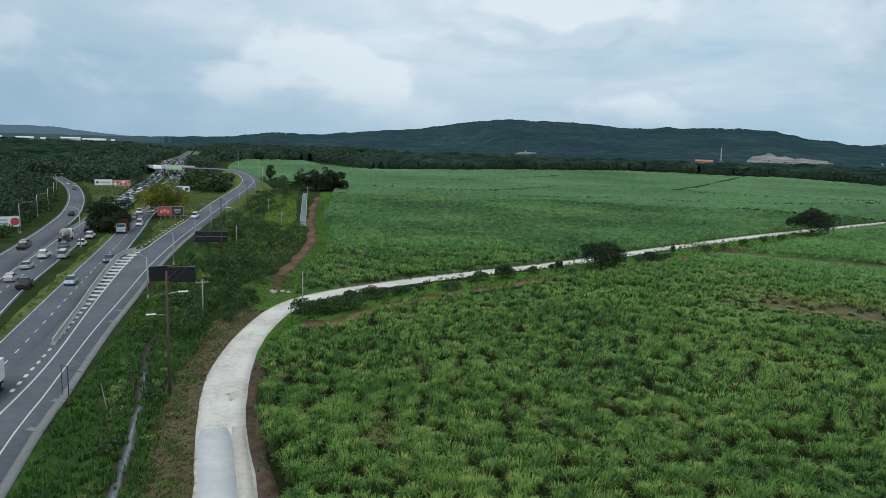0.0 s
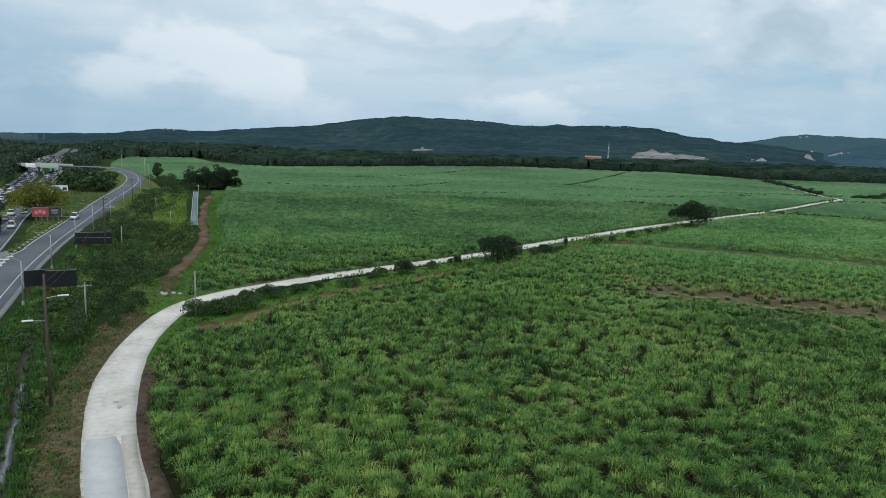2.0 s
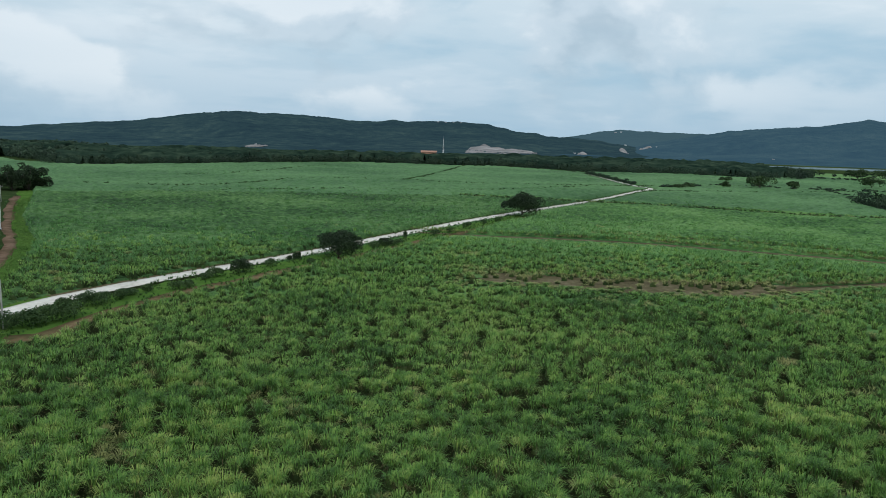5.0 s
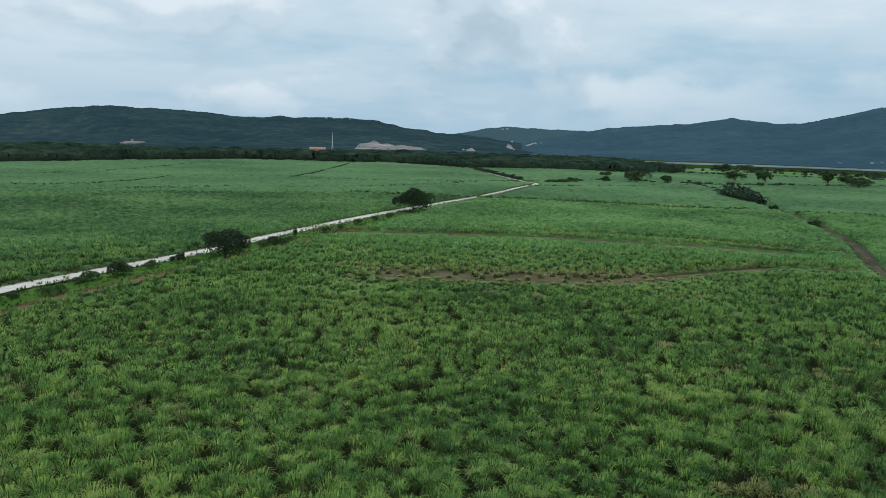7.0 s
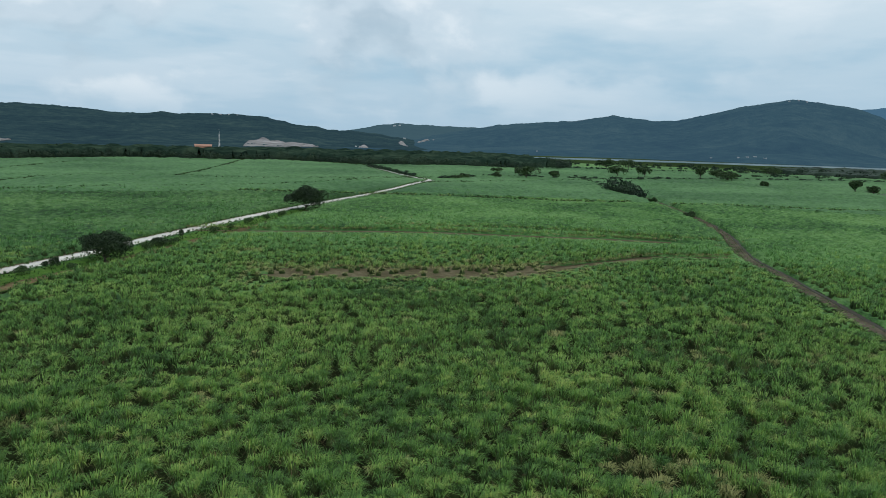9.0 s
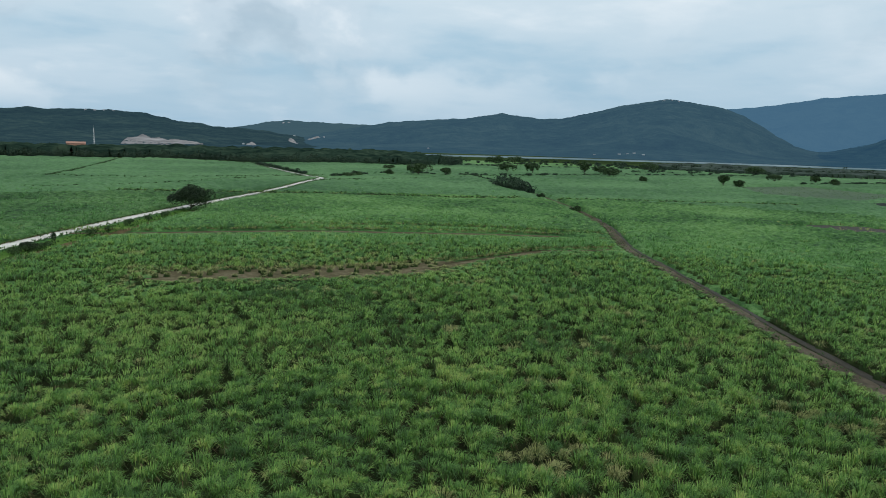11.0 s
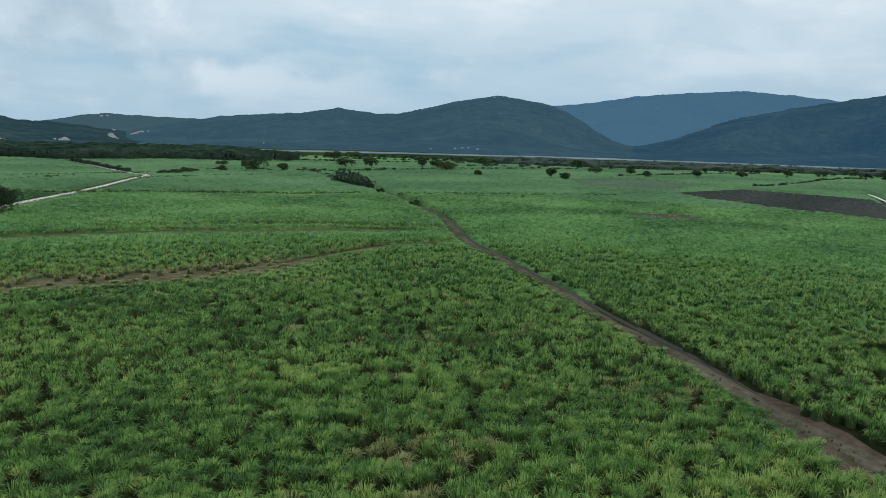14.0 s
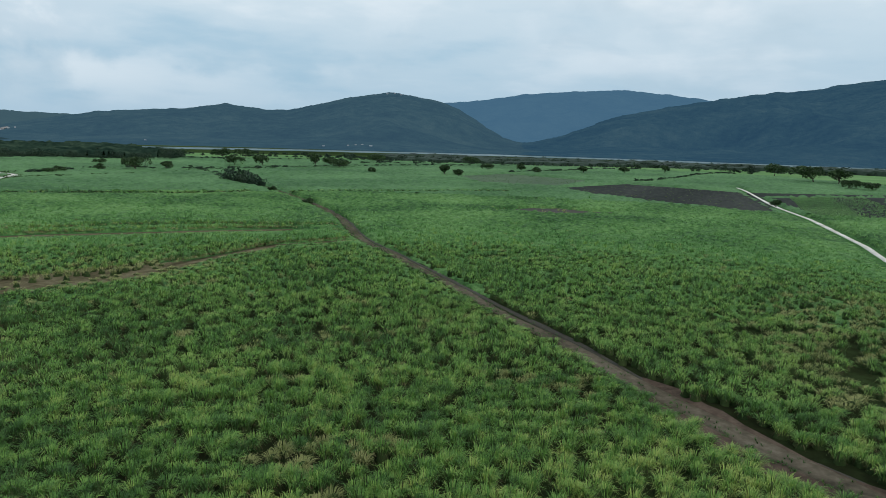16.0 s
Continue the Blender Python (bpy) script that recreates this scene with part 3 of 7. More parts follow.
bank = bend[(bend[:, 1] > 84) & (bend[:, 1] < 111)]
fan = np.clip((bank[:, 1] - 84) / 14, 0.1, 1)
tagged(solid("bank_grass", ribbon_mesh("bank_grass", side_of(bank, 2.2 + wobble(len(bank), 0.2, 81, 2)), side_of(bank, 2.4 + 3.0 * fan + wobble(len(bank), 0.3, 82, 2)), 0.058, 0.05, 3), M_MOWN), "grassy bank inside the road bend", "verge", kind="structure")
arc = [(155 * math.sin(radians(a)), 155 * math.cos(radians(a))) for a in range(100, -12, -8)]
patch("cane_undergrowth", arc + [(-30.0, 195), (-41.6, 250), (-49.4, 319), (-76, 515), (-65.7, 578), (57, 646.5), (174, 711), (242, 665), (312, 648), (350, 559), (440, 544), (560, 519), (640, 469), (719, 330), (759, 150), (739, -40), (560, -159), (300, -189), (190, -120)], 0.028, M_UNDERGROWTH, 45, 0.3, label="green undergrowth below the farther sugar cane", category="field soil", step=8)
patch("road_margin", [(-21, 112), (-17.5, 120.5), (-9.5, 129.5), (9.5, 145), (34, 163.5), (60, 186.5), (92, 213.5), (120, 235.5), (123, 231), (97, 207), (64, 176.5), (33, 150), (12, 133.5), (-7, 117), (-14, 107), (-19, 103), (-21.5, 104)], 0.03, M_MOWN, 7, 0.4, label="rough grassy margin between farm road and cane", category="verge")
STRIP = smooth_line([(-21, 103.2), (-16.0, 104), (-12.6, 110.3), (-7.7, 117.9), (-4.1, 122.3), (-0.2, 126.0), (8.4, 132.6), (17.8, 140.5), (25.8, 147.7), (31.4, 151.8), (48, 165), (70, 184), (95, 206), (120, 229)], 2.5)
tagged(solid("margin_ditch", ribbon_mesh("margin_ditch", side_of(STRIP, -1.9 + wobble(len(STRIP), 0.6, 75, 3)), side_of(STRIP, 1.5 + wobble(len(STRIP), 0.4, 76, 3)), 0.045, 0.04, 2), M_DITCHDRY), "shallow bare brown ditch along the cane edge", "bare earth", kind="structure")
CHAN = smooth_line([(-66, 338), (-58.5, 298), (-51.8, 263), (-46, 232), (-43, 217)], 4)
RED = smooth_line([(-57, 324), (-51, 280), (-44.4, 238), (-37.2, 199), (-34.4, 183), (-32.7, 158), (-32.3, 138), (-30, 124)], 3)
tagged(solid("red_path", ribbon_mesh("red_path", side_of(RED, -1.5 + wobble(len(RED), 0.35, 48, 2)), side_of(RED, 1.2 + wobble(len(RED), 0.4, 49, 2)), 0.035, 0.04, 2), M_REDPATH), "reddish bare earth path beside the field", "path", kind="structure")
tagged(solid("road_shoulder", ribbon_mesh("road_shoulder", side_of(DIRT[40:], -4.2 + wobble(len(DIRT) - 40, 0.4, 77, 3)), side_of(DIRT[40:], -1.9 + wobble(len(DIRT) - 40, 0.12, 78, 3)), 0.042, 0.04, 2), M_DRYGRASS), "bare brown shoulder of the farm road", "verge", kind="structure")
patch("bend_grass", [(-38, 128), (-34, 118), (-30, 110), (-27.6, 112), (-24.5, 119.5), (-20, 127), (-16, 131), (-20, 140), (-26, 146), (-33, 140)], 0.027, M_MOWN, 92, 0.4, label="worn grassy corner where the farm road bends", category="verge")
tufts_corner = [(-37, 127), (-30.5, 112), (-27.8, 113), (-21, 128), (-17, 132), (-26, 144), (-33, 138)]
patch("road_apron", [(262, 349), (270, 353), (280, 364), (287, 374), (291, 390), (286, 392), (279, 380), (270, 366), (260, 355)], 0.07, M_LIME, 91, 0.3, label="wide pale limestone apron where the farm road turns", category="road")
patch("field_headland", [(-52, 350), (-42, 255), (-31, 200), (-27.5, 155), (-26.5, 128), (-22, 122), (-29, 122), (-30.5, 140), (-31.5, 160), (-34, 190), (-44, 240), (-53, 300), (-60, 350)], 0.024, M_MOWN, 9, 0.4, label="mown green headland strip beside the cane", category="verge")
patch("verge_highway", [(-25, 10), (-35, 55), (-39, 75), (-44.5, 96), (-51, 124), (-60, 165), (-68, 205), (-62, 205), (-53, 165), (-43, 124), (-34, 92), (-30, 72), (-25, 45), (-18, 10)], 0.022, M_RANK, 10, 0.4, label="bright green grass verge beside the highway", category="verge")
patch("median_grass", [(-50, 60), (-58.5, 88), (-66.5, 113), (-78, 150), (-91, 192), (-104, 232), (-118, 276), (-116, 278), (-99.5, 229), (-86, 187), (-74, 148), (-66, 122), (-60, 102), (-55, 84), (-46, 50)], 0.022, M_VERGE, 11, 0.3, label="grassy median between the carriageways", category="verge")
patch("island_grass", [(-73, 166), (-77, 185), (-88, 220), (-104, 273), (-130, 345), (-150, 410), (-128, 405), (-104, 375), (-95, 330), (-90, 290), (-86, 255), (-80, 215), (-73.5, 182)], 0.022, M_VERGE, 12, 0.4, label="grassy island between carriageway and ramp", category="verge")
patch("slip_grass", [(-111, 215), (-117, 240), (-128, 275), (-146, 325), (-166, 385), (-190, 430), (-205, 400), (-170, 340), (-141, 285), (-119, 236)], 0.022, M_VERGE, 13, 0.4, label="grassy slope between carriageway and slip road", category="verge")
patch("dry_patch", [(-85, 238), (-89, 262), (-93, 290), (-97, 312), (-92, 306), (-89, 285), (-85.5, 258)], 0.03, M_DRYGRASS, 47, 0.5, label="worn brown grass beside the ramp", category="verge")
BARE_POLY = [(56, 128), (60.5, 120.5), (70.5, 115), (79.5, 107.5), (92.5, 101), (100, 99), (113.3, 99.4), (117, 106.5), (104, 110.5), (99, 118), (86, 120.5), (70, 128.5), (62.4, 132.1)]
patch("bare_band", BARE_POLY, 0.03, M_DRYGRASS, 14, 0.5, label="bare reddish earth strip within the cane", category="bare earth")
BURNT_POLY = [(252, 84), (257, 70), (254, 60), (268, 48), (283, 36), (292, 36), (285, 50), (291, 64), (280, 77), (265, 84)]
patch("burnt_patch", BURNT_POLY, 0.03, M_DITCHSOIL, 15, 0.6, label="dark trampled patch in the cane", category="bare earth")
patch("track_lay_by", [(85, 7), (79, 0.5), (72, -6), (66, -12), (62, -17), (58.5, -14), (63, -6), (69, 1), (77, 7.5)], 0.04, M_DIRT, 44, 0.35, label="bare dark earth beside the farm track", category="bare earth")
LAYBY = smooth_line([(80, 4.5), (72, -2), (64, -10)], 3)
P1 = [(417, 95.8), (497.5, 66), (468, -5), (340, -19), (320.6, -10.8), (343, 29.4), (375, 66.5)]
P1B = [(483.7, 188), (557, 168), (512, 90), (421, 99), (420, 144.5)]
P2 = [(430, -17.5), (494, -86), (326.5, -60), (324, -34), (375, -25)]
P3 = [(432, -15), (470, -12), (520, -91), (498, -88)]
patch("ploughed_field", P1, 0.03, M_PLOUGH, 16, 0.8, label="freshly ploughed dark brown field", category="field")
patch("stubble_field", P1B, 0.03, material("stubble_soil", [(0.036, 0.066, 0.032), (0.056, 0.096, 0.045), (0.08, 0.128, 0.056)], 0.3, big=0.03), 17, 0.8, label="dull green and brown stubble field", category="field")
patch("row_crop_soil", P2, 0.03, M_PLOUGH, 18, 0.5, label="dark soil between young crop rows", category="field")
patch("ploughed_strip", P3, 0.03, M_PLOUGH, 19, 0.5, label="narrow strip of ploughed dark soil", category="field")


# ---- vegetation made of many small leaves ----
def blade_clumps(x, y, z, n, h, spread, width, segs, rnd):
    """n arching blades for each clump; x, y, z, h are arrays."""
    m = len(x)
    a = rnd.uniform(0, 2 * np.pi, (m, n))
    r0 = rnd.uniform(0.02, 0.22, (m, n)) * spread
    out = spread * rnd.uniform(0.2, 1.0, (m, n)) * rnd.uniform(0.75, 1.12, (m, 1))
    hh = h[:, None] * rnd.uniform(0.65, 1.1, (m, n))
    tip = hh * (1.0 - 0.85 * (out / spread) ** 1.4 * rnd.uniform(0.6, 1.2, (m, n)))
    dx, dy = np.cos(a), np.sin(a)
    bx, by = x[:, None] + dx * r0, y[:, None] + dy * r0
    w = width * rnd.uniform(0.7, 1.2, (m, n))
    tw = rnd.uniform(-0.6, 0.6, (m, n))
    wx, wy, wz = -dy * np.cos(tw), dx * np.cos(tw), np.sin(tw)
    if segs == 1:  # far off a clump is a mop of broad leaves hung from its top
        zt, zo = z[:, None] + hh * rnd.uniform(0.25, 0.8, (m, n)), z[:, None] + hh * rnd.uniform(0.35, 0.95, (m, n))
        o = np.stack([wx * w, wy * w, wz * w * 0.6], -1) / 2
        p, q = np.stack([bx, by, zt], -1), np.stack([bx + dx * out, by + dy * out, zo], -1)
        V = np.stack([p - o, p + o, q], 2).reshape(-1, 3)
        return V, np.arange(m * n * 3).reshape(-1, 3)
    ts = np.linspace(0, 1, segs + 1)
    rows = []
    for i, t in enumerate(ts):
        px = bx + dx * out * (0.35 * 2 * t * (1 - t) + t * t)
        py = by + dy * out * (0.35 * 2 * t * (1 - t) + t * t)
        pz = z[:, None] + 2 * t * (1 - t) * hh * 1.2 + t * t * tip
        ww = w * (0.8 + 0.7 * t - 1.5 * t * t) if segs > 1 else w * (1 - t)
        if i == segs:
            rows.append(np.stack([px, py, pz], -1)[..., None, :])
        else:
            o = np.stack([wx * ww, wy * ww, wz * ww], -1) / 2
            p = np.stack([px, py, pz], -1)
            rows.append(np.stack([p - o, p + o], 2))
    V = np.concatenate(rows, 2).reshape(-1, 3)
    k = 2 * segs + 1
    pat = []
    for i in range(segs - 1):
        pat += [(2 * i, 2 * i + 1, 2 * i + 2), (2 * i + 1, 2 * i + 3, 2 * i + 2)]
    pat.append((2 * segs - 2, 2 * segs - 1, 2 * segs))
    F = (np.arange(m * n)[:, None, None] * k + np.array(pat)[None]).reshape(-1, 3)
    return V, F


FURROWS = [smooth_line(p, 6) for p in (
    [(66, 197), (75, 191), (85, 184.5), (97, 178.5), (110, 171.5), (122, 163.5), (135, 152), (148, 139.5), (160, 129), (172, 115)],
    [(120, 180), (136, 167.5), (152, 156), (166, 141), (175, 126), (186, 110)],
    [(130, 318), (178, 280), (204, 259), (225, 238), (243, 216), (268, 202)],
    [(276, 187), (297, 170.5), (310, 155), (336, 131), (360, 108)],
    [(112, 103.5), (123, 103.5), (134, 102.5), (146, 102), (154, 96), (163, 92)],
    [(4.5, 462), (43.8, 494.6), (97.4, 583.8), (143.8, 648.7)],
    [(73.8, 440), (108.5, 438), (138, 428), (180, 397), (255, 384), (300, 382)],
    [(138, 429), (192, 515.6), (263, 640.5)],
    [(-20, 330), (60, 352), (150, 345), (240, 378)],
    [(250, 345), (330, 330), (420, 330), (520, 285)],
    [(300, 60), (345, 90), (420, 150), (470, 250)],
    [(-40, 390), (20, 380), (74, 440)])]
# half width of the gap in the cane along each drain
GAPS = (3.4, 1.8, 2.6, 2.2, 2.2, 1.3, 1.3, 1.3, 0.9, 0.9, 0.9, 0.9)
for f in FURROWS[:5]:
    tagged(solid("furrow_soil", ribbon_mesh("furrow_soil", side_of(f, -1.6 + wobble(len(f), 0.4, 46, 3)), side_of(f, 1.6 + wobble(len(f), 0.2, 47, 3)), 0.04, 0.04), M_DRYGRASS), "bare brown drain between cane blocks", "bare earth", kind="structure")


def in_cane(x, y):
    """Where cane stands: inside the fields, off the ways, margins and drains."""
    keep = inside(x, y, CANE) | inside(x, y, RAMP_FIELD)
    lower = np.interp(x, STRIP[:, 0], STRIP[:, 1] - np.where(STRIP[:, 0] < 40, 4.6, 3.0))
    bank = DIRT[DIRT[:, 1] > 117]
    upper = np.interp(x, bank[:, 0], bank[:, 1])
    keep &= ~((x > -21) & (x < 120) & (y > lower) & (y < upper))
    for p in (P1, P1B, P2, P3):
        keep &= ~inside(x, y, p)
    k = np.flatnonzero(keep)
    u, v = x[k], y[k]
    ok = dist_line(u, v, DIRT[::2]) > np.where(v < 115, 3.9, 3.6)
    ok &= (dist_line(u, v, TRACK[::2]) > 1.45) & (dist_line(u, v, WHITE_TRACK) > 3.2)
    ok &= (dist_line(u, v, side_of(TRACK, -1.5)[::2]) > 0.75) & (dist_line(u, v, side_of(TRACK, 1.0)[::2]) > 1.35 + 0.5 * lumps(u, v, 4))
    ok &= ~((dist_line(u, v, LAYBY) < 3.6) & (lumps(u, v, 2.6) < 0.35))
    for f, g in zip(FURROWS, GAPS):
        ok &= dist_line(u, v, f) > g + 0.35 * lumps(u, v, 5)
    keep[k] = ok
    return keep


def cane_points(r0, r1, spacing, rnd):
    gx, gy = np.meshgrid(np.arange(-200, 780, spacing), np.arange(-190, 720, spacing * 0.9))
    x = (gx + rnd.uniform(-0.48, 0.48, gx.shape) * spacing).ravel()
    y = (gy + rnd.uniform(-0.48, 0.48, gy.shape) * spacing).ravel()
    r = np.hypot(x, y)
    az = np.degrees(np.arctan2(x, y))
    keep = (r >= r0) & (r < r1) & (az > -36) & (az < 104)
    x, y = x[keep], y[keep]
    keep = in_cane(x, y)
    return x[keep], y[keep]


BARE = smooth_line([(60, 126), (70, 121.5), (80, 114.5), (91, 109), (100, 106), (113, 103.5)], 4)
BURNT = smooth_line([(266, 78), (264, 68), (269, 58), (276, 46)], 4)
BROWN = smooth_line([(140, -21), (118, -17), (104, -16), (92, -17)], 4)


RAMP_FIELD = [(-80, 430), (-62, 590), (-110, 640), (-140, 720), (-195, 712), (-190, 645), (-163, 540), (-128, 450), (-100, 415)]
NORTH = [(-40, 120), (-18, 125), (-2.5, 140), (35, 169), (72, 202), (124, 244), (179, 284), (250, 344), (277, 366), (305, 449), (345, 549), (312, 649), (57, 660), (-120, 600)]


def strips(rows, w, wx, wy, wz):
    """Blades as tapering strips through the rows of points; w: width at each row, the last a point."""
    segs = len(rows) - 1
    cols = []
    for i, p in enumerate(rows):
        if i == segs:
            cols.append(p[..., None, :])
        else:
            o = np.stack([wx * w[i], wy * w[i], wz * w[i]], -1) / 2
            cols.append(np.stack([p - o, p + o], 2))
    V = np.concatenate(cols, 2)
    m = V.shape[0] * V.shape[1]
    k = 2 * segs + 1
    pat = []
    for i in range(segs - 1):
        pat += [(2 * i, 2 * i + 1, 2 * i + 2), (2 * i + 1, 2 * i + 3, 2 * i + 2)]
    pat.append((2 * segs - 2, 2 * segs - 1, 2 * segs))
    return V.reshape(-1, 3), (np.arange(m)[:, None, None] * k + np.array(pat)[None]).reshape(-1, 3)


def mop_heads(x, y, n, h, spread, width, segs, rnd, skirt=False, droop=0.5):
    """Cane tussocks: n blades for each rise from its heart, arch over and hang outward; a skirt hangs low from the heart."""
    m = len(x)
    a = rnd.uniform(0, 2 * np.pi, (m, n))
    q = np.sqrt(rnd.uniform(0, 1, (m, n)))
    sp = (spread * rnd.uniform(0.8, 1.2, m))[:, None]
    hh = h[:, None]
    dx, dy = np.cos(a), np.sin(a)
    if skirt:
        base, out = 0.3 * sp * q, sp * rnd.uniform(0.5, 0.95, (m, n))
        z0, z1, z2 = hh * rnd.uniform(0.35, 0.6, (m, n)), hh * rnd.uniform(0.4, 0.75, (m, n)), hh * rnd.uniform(0.05, 0.3, (m, n))
    else:
        base, out = 0.46 * sp * q, sp * (0.26 + 0.62 * q) * rnd.uniform(0.55, 1.2, (m, n))
        z0 = hh * rnd.uniform(0.25, 0.5, (m, n))
        z1 = hh * rnd.uniform(1.0, 1.42, (m, n)) * (1 - 0.15 * q * q)
        z2 = hh * (rnd.uniform(0.85, 1.2, (m, n)) - droop * q * q * rnd.uniform(0.4, 1.15, (m, n)))
    lx, ly = 0.10 * sp, -0.10 * sp
    bx, by = x[:, None] + dx * base, y[:, None] + dy * base
    w = width * rnd.uniform(0.7, 1.25, (m, n))
    tw = rnd.uniform(-0.7, 0.7, (m, n))
    rows, ws = [], []
    for t in np.linspace(0, 1, segs + 1):
        c1, c2 = 2 * t * (1 - t), t * t
        rows.append(np.stack([bx + dx * out * (0.4 * c1 + c2) + lx * c2, by + dy * out * (0.4 * c1 + c2) + ly * c2, z0 * (1 - t) ** 2 + z1 * c1 + z2 * c2], -1))
        ws.append(w * (0.75 + 0.75 * t - 1.4 * t * t))
    return strips(rows, ws, -dy * np.cos(tw), dx * np.cos(tw), np.sin(tw))


def hearts(x, y, h, r, rnd, top=0.78):
    """A dark filler for the shade inside each tussock: a low six-sided mound with a shoulder."""
    m = len(x)
    a = np.arange(6) * np.pi / 3 + rnd.uniform(0, 1, (m, 1))
    rr = r * rnd.uniform(0.75, 1.2, (m, 6))
    sx, sy = x[:, None] + 0.7 * rr * np.cos(a + 0.3), y[:, None] + 0.7 * rr * np.sin(a + 0.3)
    rim = np.stack([x[:, None] + rr * np.cos(a), y[:, None] + rr * np.sin(a), np.full((m, 6), -0.03)], -1)
    mid = np.stack([sx, sy, h[:, None] * rnd.uniform(0.62, 0.88, (m, 6)) * top], -1)
    V = np.concatenate([rim, mid, np.stack([x, y, top * h], -1)[:, None, :]], 1).reshape(-1, 3)
    pat = []
    for k in range(6):
        e = (k + 1) % 6
        pat += [(k, e, 6 + k), (e, 6 + e, 6 + k), (6 + k, 6 + e, 12)]
    return V, (np.arange(m)[:, None, None] * 13 + np.array(pat)[None]).reshape(-1, 3)


def low_edge(x, y):
    """The cane stays low along the side of a drain that lies nearer the middle of the fields."""
    r = np.hypot(x, y)
    out = 1 + 3.0 / np.maximum(r, 30)
    k = np.ones(len(x))
    for f, g, reach, least in zip(FURROWS[:5] + [BARE, DIRT[DIRT[:, 0] > 100][::3], TRACK[::4], WHITE_TRACK], GAPS[:5] + (3.0, 3.4, 2.5, 3.2), (12, 6, 10, 8, 8, 14, 12, 5, 12), (0.3, 0.5, 0.4, 0.45, 0.4, 0.4, 0.25, 0.5, 0.2)):
        d = dist_line(x, y, f)
        near = (dist_line(x * out, y * out, f) < d) & (d < g + reach)
        k = np.where(near, np.minimum(k, least + (1 - least) * np.clip((d - g) / reach, 0, 1)), k)
    return k


def in_bare(x, y):
    """Inside the bare band or the burnt patch, with ragged rims."""
    u, v = x + 1.6 * lumps(x, y, 4), y + 1.6 * lumps(y + 9, x, 4)
    return inside(u, v, BARE_POLY) | inside(u, v, BURNT_POLY)


def cane_state(x, y, rnd):
    """Whether a tussock stands and whether it is withered, with its height."""
    gaps = lumps(x, y, 3.5) + 0.5 * lumps(y + 40, x, 11)
    d1, d2, d3 = dist_line(x, y, BARE), dist_line(x, y, BURNT), dist_line(x, y, BROWN)
    u = rnd.uniform(0, 1, len(x))
    rag = 1.6 * lumps(x, y, 5)
    dry = ((d1 < 14) & (u < 0.95 - 0.062 * d1)) | ((d2 < 16) & (u < 0.8 - 0.05 * d2)) | ((d3 < 15) & (u < 0.85 - 0.055 * d3)) | (u < 0.012)
    dry |= (lumps(x + 300, y, 6) + 0.6 * lumps(y, x + 70, 15) > 1.25) & (u < 0.45)
    for f in FURROWS[:5]:
        dry |= (dist_line(x, y, f) < 4) & (u < 0.4)
    live = (gaps < 1.6) & ~(in_bare(x, y) & (u > np.where(d2 < 30, 0.1, 0.36))) & ~((d3 + rag < 1.5) & (u < 0.7))
    dry |= in_bare(x, y)
    h = 1.5 + 0.16 * lumps(x, y, 18) + 0.2 * lumps(y, x, 4.5)
    h = np.clip(h * rnd.uniform(0.8, 1.2, len(x)), 0.8, 2.2) * np.where(dry, 0.75, 1.0) * low_edge(x, y)
    return live, dry, h


def build_cane():
    rnd = np.random.RandomState(42)
    # from, to (m), spacing, blades, blade width, blade segments, skirt blades
    for r0, r1, sp, n, w, segs, sk in ((24, 42, 1.9, 16, 0.16, 2, 0), (42, 80, 1.66, 100, 0.05, 2, 12), (80, 122, 1.8, 48, 0.075, 2, 5), (122, 180, 1.9, 26, 0.12, 2, 0), (180, 245, 2.0, 12, 0.2, 2, 0), (245, 380, 2.3, 6, 0.3, 2, 0)):
        x, y = cane_points(r0, r1, sp, rnd)
        live, dry, h = cane_state(x, y, rnd)
        x, y, dry, h = x[live], y[live], dry[live], h[live]
        r = np.hypot(x, y)
        if r0 > 200:  # the far belt thins out with distance
            some = rnd.uniform(0, 1, len(x)) < np.clip((380 - r) / 130, 0, 1)
            x, y, dry, h, r = x[some], y[some], dry[some], h[some], r[some]
        north = inside(x, y, NORTH) | inside(x, y, RAMP_FIELD)
        # share of tussocks in the haze-paled leaf grows with distance
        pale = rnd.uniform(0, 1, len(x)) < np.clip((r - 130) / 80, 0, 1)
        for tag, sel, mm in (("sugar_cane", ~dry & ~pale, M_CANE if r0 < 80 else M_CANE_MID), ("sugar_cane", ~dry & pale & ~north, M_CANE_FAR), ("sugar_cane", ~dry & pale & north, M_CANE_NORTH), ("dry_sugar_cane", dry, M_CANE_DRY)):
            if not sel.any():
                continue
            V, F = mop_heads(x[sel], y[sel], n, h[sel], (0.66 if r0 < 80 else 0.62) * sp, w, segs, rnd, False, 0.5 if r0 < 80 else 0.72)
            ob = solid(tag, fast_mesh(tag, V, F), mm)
            tagged(ob, "leafy green sugar cane tussocks" if tag[0] == "s" else "withered brown sugar cane tussocks", "sugar cane", kind="stuff")
        if sk:
            V, F = mop_heads(x, y, sk, h, 0.62 * sp, w * 1.2, 2, rnd, True)
            tagged(solid("cane_skirt", fast_mesh("cane_skirt", V, F), M_SKIRT), "brown dead leaves hanging under the cane", "sugar cane", kind="stuff")
        if r0 > 150:  # the closed canopy fills in below
            continue
        # added dark cores deepen the shade between the blades
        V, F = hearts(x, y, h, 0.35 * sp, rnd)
        tagged(solid("cane_heart", fast_mesh("cane_heart", V, F), M_HEART_SHADE), "dark mounds painting the shade inside the cane tussocks", "sugar cane", kind="stuff")


